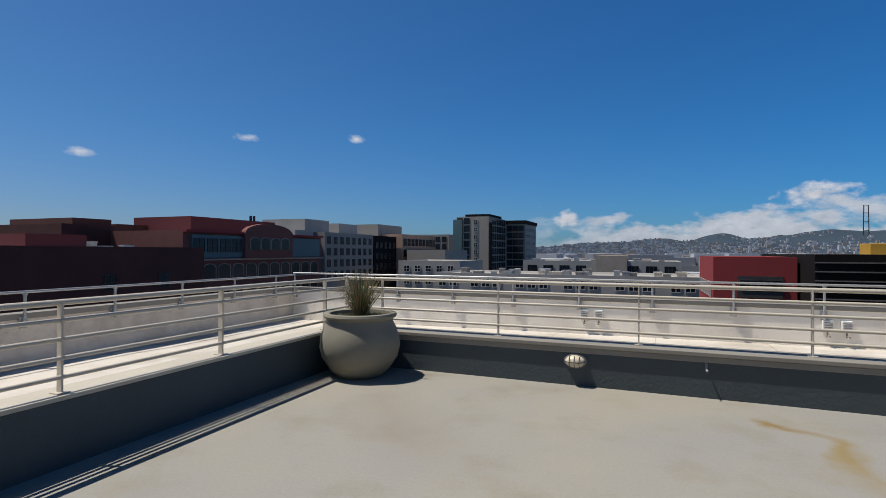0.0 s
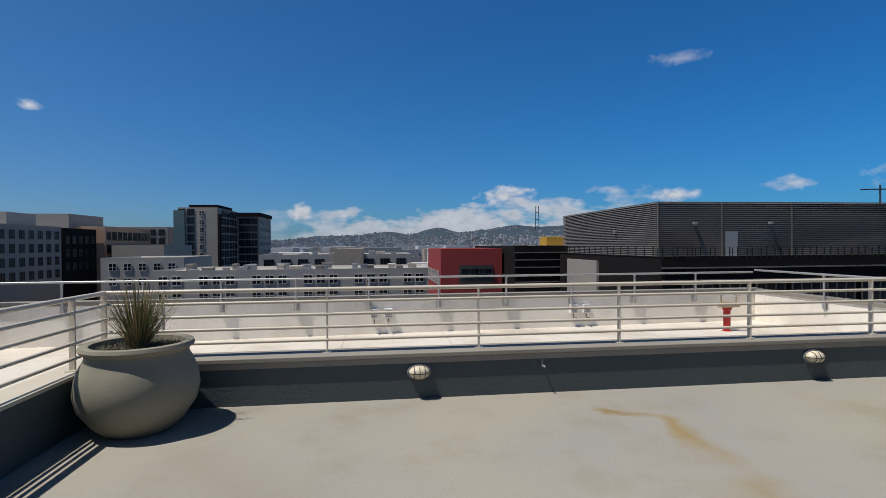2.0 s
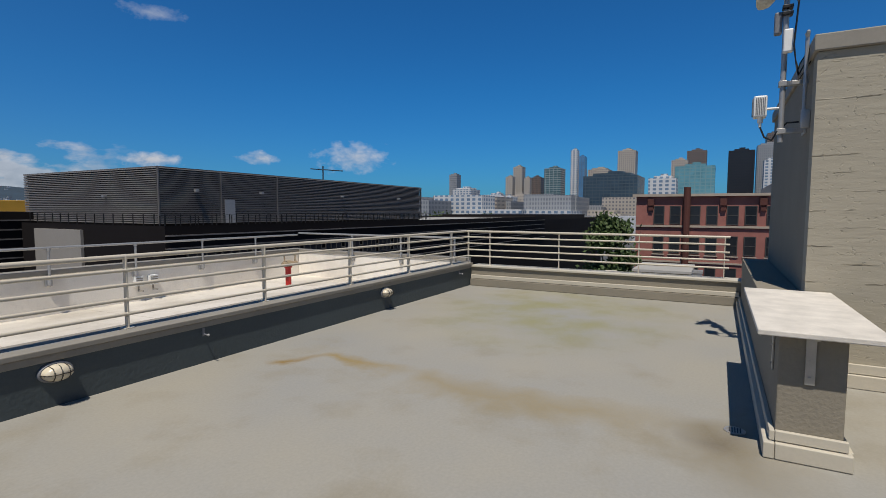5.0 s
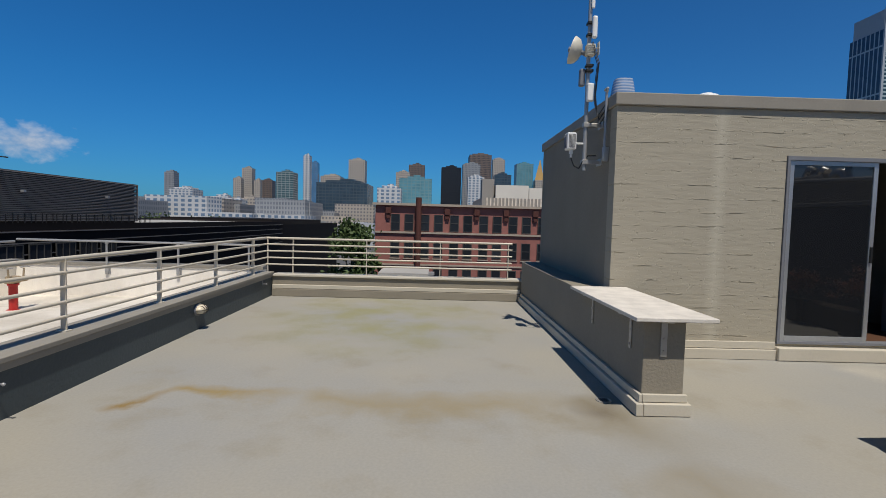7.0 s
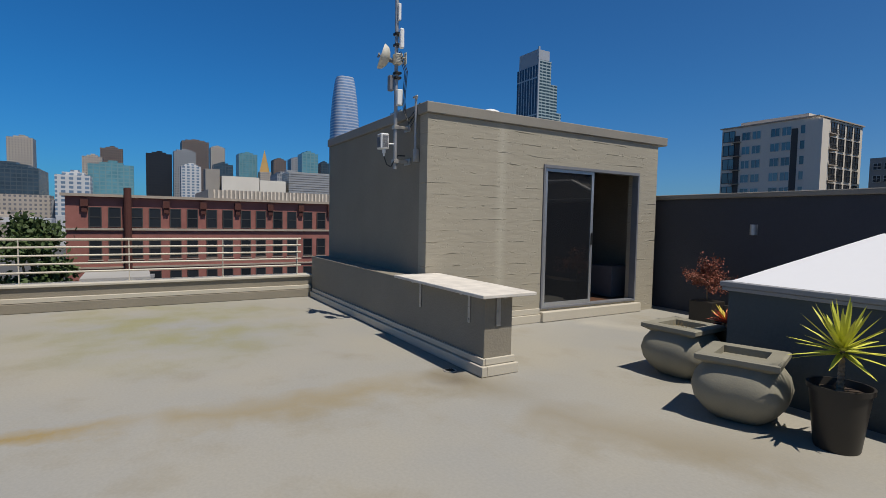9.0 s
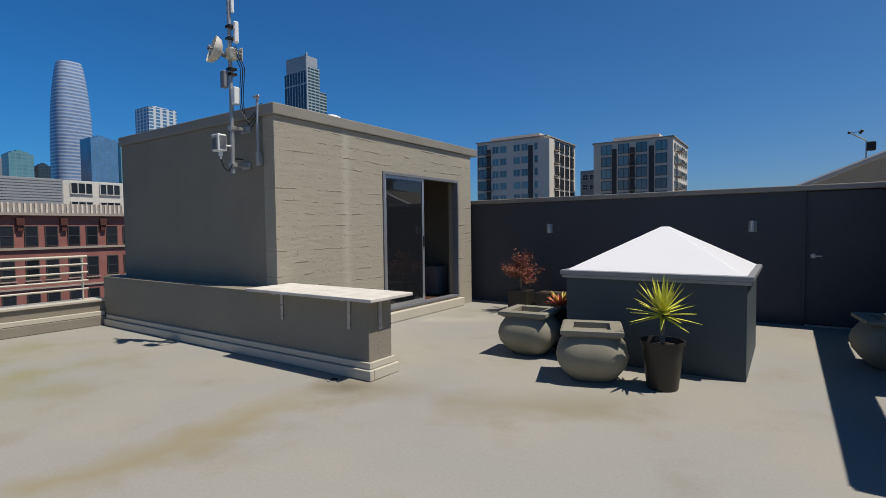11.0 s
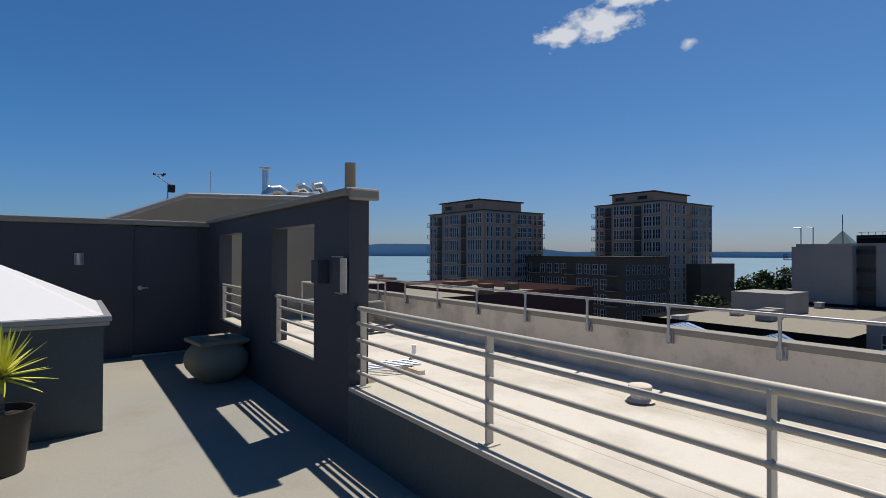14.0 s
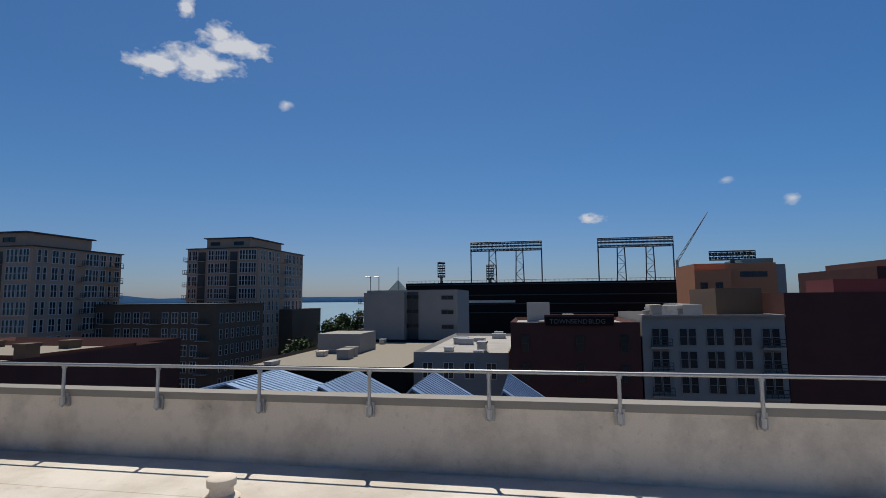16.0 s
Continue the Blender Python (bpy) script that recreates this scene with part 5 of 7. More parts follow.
M_GOLD = material("dull_gold_tile", (0.42, 0.26, 0.09), 0.7, var=0.1, scale=0.05)
M_DREDST = material("dull_red_stucco", (0.14, 0.028, 0.03), 0.8, var=0.08, scale=0.4)
struct("ground", (-4500, 4500, -4500, 4500, GZ - 1, GZ), M_ASPHALT, "grey city ground seen between buildings", "ground")
bm = B()
bx(bm, -4600, -260, -4800, -95, GZ + 0.02, GZ + 0.4)
bx(bm, -260, 900, -4800, -330, GZ + 0.02, GZ + 0.4)
M_WATER = material("bay_water", (0.145, 0.235, 0.28), 0.45, var=0.15, scale=0.01)
single("water_bay", bm, M_WATER, "blue-green bay water", "water", kind="structure")

# the building that carries the terrace
struct("wall_building", (-5.3, 10.55, -20, 5.25, GZ, -0.405), M_GREYST, "plain walls of the building below the terrace", "building")


def window_mesh(name, w, h, cols=1, rows=1, frame=0.07, fm=None, depth=0.10, pane=None):
    """A window that looks along -y: a frame with bars, and its pane set back."""
    xs, zs = [-w / 2], [0.0]
    for k in range(cols):
        a, b = -w / 2 + w * k / cols, -w / 2 + w * (k + 1) / cols
        xs += [a + (frame if k == 0 else frame / 2), b - (frame if k == cols - 1 else frame / 2)]
    for k in range(rows):
        a, b = h * k / rows, h * (k + 1) / rows
        zs += [a + (frame if k == 0 else frame / 2), b - (frame if k == rows - 1 else frame / 2)]
    xs.append(w / 2)
    zs.append(h)
    bm = B()
    lattice(bm, xs, zs, lambda i, j: i % 2 == 0 or j % 2 == 0, -depth, 0.02)
    fme = mesh_of(name, bm, fm or M_WFRAME)
    bm = B()
    bx(bm, -w / 2 + frame * 0.8, w / 2 - frame * 0.8, -0.03, 0.012, frame * 0.8, h - frame * 0.8)
    return fme, mesh_of("pane", bm, pane or M_WGLASS)


FACE_ROT = {"-y": 0.0, "+x": math.pi / 2, "+y": math.pi, "-x": -math.pi / 2}


def windows_on(parent, me, face, plane, starts, zs, name="window"):
    """Windows at runs `starts` along the face and at heights zs."""
    for z in zs:
        for s in starts:
            o = new(name, me[0])
            p = new("pane", me[1])
            p.parent = o
            o.location = (plane, s, z) if "x" in face else (s, plane, z)
            o.rotation_euler = (0, 0, FACE_ROT[face])
            o.parent = parent


def span(a, b, n):
    return [a + (b - a) * (i + 0.5) / n for i in range(n)]


def house(label, x0, x1, y0, y1, z1, wall, category="building", z0=GZ, roof=None, parapet=0.5, name="city_building"):
    g = empty(name, ((x0 + x1) / 2, (y0 + y1) / 2, z0), label, category)
    g.location = (0, 0, 0)
    t = 0.35
    bm = B()
    bx(bm, x0, x1, y0, y1, z0, z1)
    up = max(bm.faces, key=lambda f: f.calc_center_median().z)
    bmesh.ops.inset_region(bm, faces=[up], thickness=t, use_even_offset=True)
    bmesh.ops.translate(bm, verts=list(up.verts), vec=(0, 0, -parapet))
    part("wall", bm, wall, g)
    bm = B()
    bx(bm, x0 + t, x1 - t, y0 + t, y1 - t, z1 - parapet, z1 - parapet + 0.06)
    part("roof", bm, roof or M_ROOFGREY, g)
    return g


def block(g, name, x0, x1, y0, y1, z0, z1, mat, label=""):
    return box_part(name, (x0, x1, y0, y1, z0, z1), mat, g, label)


def clutter(g, x0, x1, y0, y1, z, n, seed, mat=None):
    rn = random.Random(seed)
    for _ in range(n):
        w, d, h = rn.uniform(0.8, 2.4), rn.uniform(0.8, 2.4), rn.uniform(0.5, 1.4)
        x, y = rn.uniform(x0 + 1.5, x1 - 1.5), rn.uniform(y0 + 1.5, y1 - 1.5)
        bm = B()
        bx(bm, x - w / 2, x + w / 2, y - d / 2, y + d / 2, z, z + h * 0.8)
        bx(bm, x - w / 2 - 0.08, x + w / 2 + 0.08, y - d / 2 - 0.08, y + d / 2 + 0.08, z + h * 0.8, z + h)
        part("roof_unit", bm, mat or rn.choice((M_GALV, M_PARA, M_GREYST)), g)


W_TALL = window_mesh("window", 1.3, 2.0, 2, 2, 0.09)
W_TOWER = window_mesh("window", 1.25, 2.25, 2, 2, 0.11)
W_TOWER_SLIM = window_mesh("window", 0.7, 2.25, 1, 2, 0.10)
W_SQ = window_mesh("window", 1.7, 1.7, 2, 2, 0.09)
W_SLIM = window_mesh("window", 0.8, 1.8, 1, 2, 0.07)
W_WIDE = window_mesh("window", 2.6, 1.8, 3, 1, 0.08, M_DFRAME)
W_DARK = window_mesh("window", 1.6, 2.0, 2, 2, 0.08, M_DFRAME)
W_GREY = window_mesh("window", 0.8, 1.8, 1, 2, 0.05, M_GREYST)
W_BRICK = window_mesh("window", 1.2, 2.2, 1, 2, 0.09, M_DFRAME, 0.06)
W_OFFICE = window_mesh("window", 3.2, 1.9, 3, 1, 0.14, M_WFRAME)
W_DIM = window_mesh("window", 0.8, 1.8, 1, 2, 0.05, M_DFRAME)
W_STRIP = window_mesh("window", 2.4, 0.8, 2, 1, 0.08, M_DFRAME)
W_CONDO = window_mesh("window", 1.7, 1.7, 2, 1, 0.07, M_WFRAME, 0.1, M_TGLASS)
W_BAY = window_mesh("window", 2.4, 2.5, 2, 2, 0.09, M_DFRAME)
W_TEAL = window_mesh("window", 2.5, 2.3, 2, 1, 0.09, M_DFRAME, 0.1, M_TGLASS)


def balcony(g, x0, x1, y0, y1, z, outer=1):
    """A slab with an open rail on its long outer side."""
    b = B()
    bx(b, x0, x1, y0, y1, z, z + 0.15)
    o = part("balcony", b, M_STONE, g)
    b = B()
    zs = (z + 0.15, z + 0.3, z + 0.36, z + 0.6, z + 0.66, z + 0.98, z + 1.06)
    along_x = x1 - x0 > y1 - y0
    a0, a1 = (x0, x1) if along_x else (y0, y1)
    xs = []
    for k in range(5):
        a = a0 + (a1 - a0 - 0.06) * k / 4
        xs += [a, a + 0.06]
    if along_x:
        q = y1 - 0.05 if outer > 0 else y0
    else:
        q = x1 - 0.05 if outer > 0 else x0
    lattice(b, xs, zs, lambda i, j: i % 2 == 0 or j in (1, 3, 5), q, q + 0.05, not along_x)
    part("balcony_rail", b, M_DFRAME, o)


# two apartment towers on the bay side with a lower wing
def twin(x0, x1, y0, y1, zt, label, seed, px0, px1, py0, py1, side):
    g = house(label, x0, x1, y0, y1, zt, M_TWIN, "apartment tower")
    block(g, "penthouse", px0, px1, py0, py1, zt - 0.4, zt + 2.4, M_TWIN)
    block(g, "cornice", px0 - 0.5, px1 + 0.5, py0 - 0.5, py1 + 0.5, zt + 2.42, zt + 2.65, M_DFRAME)
    block(g, "cornice", x0 - 0.3, x1 + 0.3, y0 - 0.3, y1 + 0.3, zt + 0.02, zt + 0.2, M_DFRAME)
    zs = [zt - 2.6 - 2.85 * k for k in range(8)]
    w = y1 - y0
    windows_on(g, W_TOWER_SLIM, "+x", x1, [y0 + w * f for f in (0.04, 0.32, 0.36, 0.555, 0.76, 0.80, 0.84, 0.885)], zs)
    windows_on(g, W_TOWER, "+x", x1, [y0 + w * f for f in (0.11, 0.43, 0.50, 0.94)], zs)
    for f in (0.21, 0.66):
        y = y0 + w * f
        # Flat dark strip on the wall: the recess's shade is put in as colour.
        block(g, "balcony_shade", x1 + 0.01, x1 + 0.04, y - 0.9, y + 0.9, GZ + 1, zt - 0.7, M_DFRAME, "flat dark strip for the shade in a recessed balcony stack")
        for z in zs:
            balcony(g, x1 + 0.05, x1 + 0.7, y - 0.9, y + 0.9, z - 0.3)
    windows_on(g, W_STRIP, "+x", px1 + 0.0, [py0 + (py1 - py0) * f for f in (0.2, 0.75)], [zt + 0.9])
    d = x1 - x0
    windows_on(g, W_TOWER, "+y", y1, [x1 - d * f for f in (0.22, 0.40, 0.67, 0.76, 0.94)], zs)
    windows_on(g, W_TOWER_SLIM, "+y", y1, [x1 - d * f for f in (0.06, 0.12, 0.30, 0.57, 0.61, 0.85)], zs)
    for z in zs:
        balcony(g, x1 - d * 0.55, x1 - d * 0.46, y1 + 0.01, y1 + 1.0, z - 0.2)
        if side > 0:
            balcony(g, x0 + 1, x0 + 4, y1 + 0.01, y1 + 1.5, z - 0.2)
        balcony(g, x1 - 3, x1 - 0.3, y0 - 1.4, y0 - 0.01, z - 0.2, -1)
    return g


twin(-85.5, -67.6, -100.9, -81.3, 10.6, "brown-grey concrete apartment tower with rows of windows", 1, -81, -68.5, -97.3, -83.8, 1)
twin(-124, -102.1, -79.4, -61.9, 13.2, "brown-grey concrete apartment tower beyond a lower wing", 2, -118, -103.5, -75.6, -64.9, 0)
g = house("dark brown five-storey apartment wing with white-framed windows", -96, -80, -86, -57, 0.9, M_WING, "apartment building", roof=M_BRICKD)
zs = [-2.4 - 2.85 * k for k in range(6)]
windows_on(g, W_TALL, "+x", -80, [y for k, y in enumerate(span(-85, -58, 14)) if k % 5 != 3], zs)
windows_on(g, W_SLIM, "+y", -57, span(-95, -81, 8), zs)
for z in zs:
    for f in (3, 8, 13):
        y = -85 + 27 * (f + 0.5) / 14
        balcony(g, -79.99, -79.0, y - 1.2, y + 1.2, z - 0.2)
block(g, "cornice", -96.3, -79.7, -86.3, -56.7, 0.92, 1.1, M_DFRAME)
house("low brown building beside the apartment tower", -128, -112, -62, -58.5, -0.6, M_WING, "building")

# white block with a pointed roof in front of the ballpark
g = house("pale grey windowless apartment block with a pointed metal roof", -118, -100, -36, -17.2, 3.4, M_GREYST, "apartment building")
# Shade of a recess, painted as a dark strip standing on the face.
block(g, "recess_shade", -99.99, -99.8, -27.4, -25.2, GZ, 3.0, M_DFRAME)
block(g, "step", -99.99, -98.0, -36, -27.6, GZ, 2.9, M_GREYST)
windows_on(g, W_STRIP, "+x", -99.95, [-19.2], [1.4 - 2.9 * k for k in range(4)])
windows_on(g, W_STRIP, "+x", -99.78, [-26.3], [1.6 - 2.9 * k for k in range(6)])
for k in range(4):
    balcony(g, -101, -99, -37.6, -36.01, 0.6 - 2.6 * k, -1)
bm = B()
bmesh.ops.create_cone(bm, cap_ends=True, segments=4, radius1=2.8, radius2=0.1, depth=2.6, matrix=Matrix.Translation((-104, -30.5, 4.3)) @ Matrix.Rotation(radians(45), 4, "Z"))
tube(bm, (-104, -30.5, 5.5), (-104, -30.5, 8.4), 0.07, 6)
part("spire", bm, M_TEAL, g, "pointed metal roof with a pole")
bm = B()
for y in (-35.6, -33.8):
    path_tube(bm, [(-101, y, 3.4), (-101, y, 6.2), (-101, y - 1.2, 6.3)], 0.09, 6)
part("roof_davit", bm, M_GALV, g)

# ballpark
g = house("long dark ballpark stand with steel light towers", -320, -262, -69.5, 69, 9.8, M_DARKST, "ballpark", parapet=1.0)
for z in (8.6, 3.0, -1.5, -6.0):
    block(g, "gallery", -261.99, -261.2, -69, 69, z, z + 0.5, M_STEELDK)
block(g, "gallery", -261.99, -261.0, -45, -12, -0.6, 0.6, M_PARA)
bm = B()
for k in range(60):
    y = -68 + 2.3 * k
    tube(bm, (-262.5, y, 9.8), (-262.5, y, 11.0), 0.09, 5)
tube(bm, (-262.5, -69, 11.0), (-262.5, 69, 11.0), 0.1, 5)
part("rim_rail", bm, M_STEELDK, g)


def light_tower(y0, y1, x, zt, label, rows=3, h=4.6, legs=True, base=9.8):
    g = empty("light_tower", (0, 0, 0), label, "stadium light tower", "stadium light towers")
    bm = B()
    n = max(3, int((y1 - y0) / 1.9))
    for z in (zt, zt - h * 0.45, zt - h):
        tube(bm, (x, y0, z), (x, y1, z), 0.28, 6)
    for k in range(n + 1):
        y = y0 + (y1 - y0) * k / n
        tube(bm, (x, y, zt - h), (x, y, zt), 0.12, 5)
        if k < n:
            y2 = y0 + (y1 - y0) * (k + 1) / n
            tube(bm, (x, y, zt - h), (x, y2, zt - h * 0.45), 0.1, 5)
            tube(bm, (x, y2, zt - h * 0.45), (x, y, zt), 0.1, 5)
    part("lamp_frame", bm, M_STEELDK, g)
    bm = B()
    for r in range(rows):
        for k in range(n * 2):
            y = y0 + (y1 - y0) * (k + 0.5) / (n * 2)
            z = zt - h * (r + 0.5) / rows
            bx(bm, x - 0.5, x - 0.1, y - 0.36, y + 0.36, z - 0.36, z + 0.36)
    part("lamp_bank", bm, M_DARKST, g, kind="stuff")
    if legs:
        w = y1 - y0
        for y in (y0 + 0.2, y1 - 0.2):
            bm = B()
            tube(bm, (x, y, base), (x, y, zt - h), 0.32, 6)
            part("leg", bm, M_STEELDK, g)
        for f in (0.31, 0.69):
            c = y0 + w * f
            bm = B()
            for s in (-1, 1):
                tube(bm, (x, c + s * 2.1, base), (x, c + s * 1.7, zt - h), 0.28, 6)
            m = 4
            for k in range(m):
                za, zb = base + (zt - h - base) * k / m, base + (zt - h - base) * (k + 1) / m
                s = 1 if k % 2 else -1
                tube(bm, (x, c - s * 2.0, za), (x, c + s * 2.0, zb), 0.16, 5)
                tube(bm, (x, c - 1.9, zb), (x, c + 1.9, zb), 0.12, 5)
            part("lattice_leg", bm, M_STEELDK, g)
    else:
        bm = B()
        tube(bm, (x, (y0 + y1) / 2, base), (x, (y0 + y1) / 2, zt - h), 0.8, 8)
        part("leg", bm, M_STEELDK, g)


light_tower(-34.9, 2.0, -264, 30.8, "wide steel stadium light tower on lattice legs")
light_tower(29.6, 65.6, -264, 31.2, "wide steel stadium light tower beside a crane")
light_tower(-59.5, -55.0, -300, 23.5, "small square stadium light bank", 6, 9.0, False)
light_tower(-31.0, -26.5, -310, 22.0, "small square stadium light bank", 6, 9.0, False)
cr = empty("tower_crane", (0, 0, 0), "pale lattice crane with a raised jib beyond the ballpark", "crane")
bm = B()
tube(bm, (-330, 84, GZ), (-330, 84, 24), 0.8, 6)
for s in (-0.8, 0.8):
    tube(bm, (-330, 84 + s, 23), (-330, 103, 53), 0.22, 5)
for k in range(10):
    f = k / 10
    tube(bm, (-330, 84 - 0.8 * (1 - f) + 19 * f, 23 + 30 * f), (-330, 84 + 0.8 * (1 - f) + 19 * (f + 0.1), 23 + 30 * (f + 0.1)), 0.15, 4)
part("jib", bm, M_GREYST, cr)

# orange building with a sign frame
g = house("orange stucco building with a steel sign frame on its roof", -225, -200, 56, 83.5, 13.6, M_ORANGE, "building")
block(g, "wing", -199.99, -193, 54, 66, GZ, 10.6, M_ORANGE, "lower orange wing")
block(g, "roof_block", -222, -203, 74, 84, 13.1, 15.4, M_TEAL, "teal roof block")
block(g, "end_wall", -224, -201, 83.51, 87, GZ, 13.0, M_GREYST, "pale end bay")
windows_on(g, window_mesh("window", 9.0, 2.0, 6, 1, 0.12, M_DFRAME), "+x", -199.9, [76], [8.5])
windows_on(g, W_BAY, "+x", -192.9, [57, 62], [4.0, 0.0])
light_tower(63, 79, -205, 18.4, "black steel sign frame on the orange building", 2, 3.2, False, 13.0)

# townsend building and light grey neighbour
g = house("dark red brick building with a sign parapet", -74, -58, -4.7, 9.3, -1.15, M_BRICKD, "building", roof=M_ROOFLT)
block(g, "gable", -58.3, -57.8, -0.9, 6.6, -1.2, -0.3, M_BRICKD)
block(g, "sign_board", -57.79, -57.7, -0.8, 6.5, -1.5, -0.6, M_DARKST, "dark sign board")


def word(text, y, z, size, parent):
    tx = bpy.data.curves.new("lettering", "FONT")
    tx.body = text
    tx.size = size
    tx.extrude = 0.02
    tx.align_x, tx.align_y = "LEFT", "CENTER"
    to = new("lettering", tx)
    to.location = (-57.66, y, z)
    to.rotation_euler = (math.pi / 2, 0, math.pi / 2)
    bpy.context.view_layer.update()
    me = bpy.data.meshes.new_from_object(to.evaluated_get(bpy.context.evaluated_depsgraph_get()))
    me.materials.clear()
    me.materials.append(M_LETTER)
    mw = to.matrix_basis.copy()
    bpy.data.objects.remove(to)
    lt = new("lettering", me)
    lt.matrix_basis = mw
    lt.parent = parent


word("TOWNSEND", -0.35, -1.06, 0.72, g)
word("BLDG", 3.85, -1.06, 0.72, g)
windows_on(g, W_DIM, "+x", -57.9, [-3.1, 2.9, 7.6], [-4.4, -7.6, -11.0])
clutter(g, -74, -58, -4.7, 9.3, -2.05, 16, 4)
block(g, "roof_box", -72, -69, -3, 0, -2.1, 1.0, M_WHITEST, "white roof box")
g = house("light grey painted five-storey building with paired windows", -74, -58, 9.5, 23.6, -0.35, M_GREYST, "building")
windows_on(g, W_GREY, "+x", -57.95, [y + s for y in (11.3, 14.1, 16.8, 19.5, 22.2) for s in (-0.45, 0.45)], [-3.6, -6.0, -8.6, -11.2])
block(g, "cornice", -57.99, -57.6, 9.5, 23.6, -0.6, -0.37, M_GREYST)
block(g, "stair_block", -72, -62, 18.4, 23.2, -0.9, 2.5, M_WING, "dark stair block")
block(g, "stair_side", -70, -61, 14.6, 16.6, -0.9, 0.7, M_WHITEST)
clutter(g, -74, -60, 10, 18, -0.6, 12, 9)
for y in (11.3, 22.2):
    for z in (-3.9, -6.4, -9.0):
        balcony(g, -57.94, -57.2, y - 1.1, y + 1.1, z)
g = house("low white-roofed building with many rooftop units", -96, -62, -17, -5.2, -5.0, M_GREYST, "building", roof=M_ROOFLT)
clutter(g, -96, -62, -17, -5.2, -5.4, 9, 21, M_GALV)
windows_on(g, W_TALL, "+x", -61.95, span(-16.5, -6, 4), [-8.2])
g = house("low grey building with a tan roof", -98, -58, -39, -17.3, -6.4, M_DARKST, "building", roof=M_TAUPE)
clutter(g, -98, -60, -39, -27, -6.8, 12, 22)
block(g, "roof_house", -84, -76, -36, -29, -6.8, -3.8, M_GREYST)


def saw_roof(y0, ym, y1, label):
    g = empty("pitched_roof_building", (0, 0, 0), label, "building", "blue-roofed sheds")
    xa, xb, zr, ze = -31.0, -25.0, -2.95, -4.4
    bm = B()
    bx(bm, xa, xb, y0, y1, GZ, ze - 0.1)
    part("wall", bm, M_GREYST, g)
    bm = B()
    for (ya, za), (yb, zb), off in (((y0, ze), (ym, zr), 0), ((ym, zr), (y1, ze), 0)):
        a = [bm.verts.new(p) for p in ((xa, ya, za), (xb, ya, za), (xb, yb, zb), (xa, yb, zb))]
        b = [bm.verts.new((p.co.x, p.co.y, p.co.z - 0.12)) for p in a]
        bm.faces.new(a)
        bm.faces.new(b[::-1])
        for k in range(4):
            bm.faces.new((a[k], b[k], b[(k + 1) % 4], a[(k + 1) % 4]))
    part("roof", bm, M_BLUEROOF, g, "blue metal roof")
    for k in range(12):
        x = xa + 0.6 + (xb - xa - 1.2) * k / 11
        bm = B()
        tube(bm, (x, y0, ze + 0.03), (x, ym, zr + 0.03), 0.03, 5)
        tube(bm, (x, ym, zr + 0.03), (x, y1, ze + 0.03), 0.03, 5)
        part("seam", bm, M_BLUEROOF, g)
    bm = B()
    for xx in (xa, xb):
        v = [bm.verts.new(p) for p in ((xx, y0, ze - 0.1), (xx, y1, ze - 0.1), (xx, ym, zr - 0.1))]
        bm.faces.new(v)
    part("gable", bm, M_DFRAME, g)


saw_roof(-24.5, -18.6, -13.4, "shed with a blue metal pitched roof below the parapet")
saw_roof(-13.9, -13.2, -10.2, "small blue-roofed shed below the parapet")
saw_roof(-9.6, -8.15, -5.6, "blue-roofed shed with standing seams below the parapet")
saw_roof(-4.0, -3.5, -1.3, "steep blue-roofed shed below the parapet")
g = house("dark red brick building edge with a pale parapet", -48, -31, -60, -39, -2.3, M_BRICKD, "building", roof=M_BRICKD)

# red brick row along the west street
g = house("dark red plain brick building with stepped parapet", -80, -58, 23.7, 51.8, 1.9, M_BRICKD, "building")
block(g, "roof_house", -70, -64, 31.5, 38.5, 1.4, 3.4, M_DREDST, "dull red roof house")
windows_on(g, W_DARK, "+x", -57.95, [37.5, 45.0], [-3.6, -7.6])
clutter(g, -80, -60, 37, 51, 1.4, 8, 31)
g = house("stepped dark red brick building with several terraces", -112, -88, 50, 62, 6.0, M_BRICKD, "building")
block(g, "upper", -108, -90, 53, 60, 5.5, 7.2, M_BRICKD)
block(g, "upper", -112, -92, 62.5, 70, 2, 6.6, M_BRICKD)
g = house("large brick and glass building with arched windows and a curved gable", -104, -70, 58.5, 98, 5.0, M_BRICKR, "building")
block(g, "glass_band", -69.99, -69.6, 60, 97, 0.2, 4.3, M_TEAL, "green glass band")
block(g, "string_course", -69.59, -69.2, 58.5, 98, -0.3, 0.0, M_STONE)
block(g, "string_course", -69.99, -69.5, 58.5, 98, -4.1, -3.9, M_STONE)
block(g, "roof_edge", -70, -69.2, 58.5, 98, 4.7, 5.1, M_REDST)
bm = B()
pts = [(71.9, 0.0)] + [(79.0 + 7.1 * math.cos(math.pi * (1 - k / 14)), 5.0 + 2.0 * math.sin(math.pi * k / 14)) for k in range(15)] + [(86.1, 0.0)]
fr = [bm.verts.new((-68.9, y, z)) for y, z in pts]
bk = [bm.verts.new((-70.0, y, z)) for y, z in pts]
bm.faces.new(fr)
bm.faces.new(bk[::-1])
for k in range(len(pts)):
    j = (k + 1) % len(pts)
    bm.faces.new((fr[k], fr[j], bk[j], bk[k]))
part("curved_gable", bm, M_BRICKR, g, "curved brick gable")


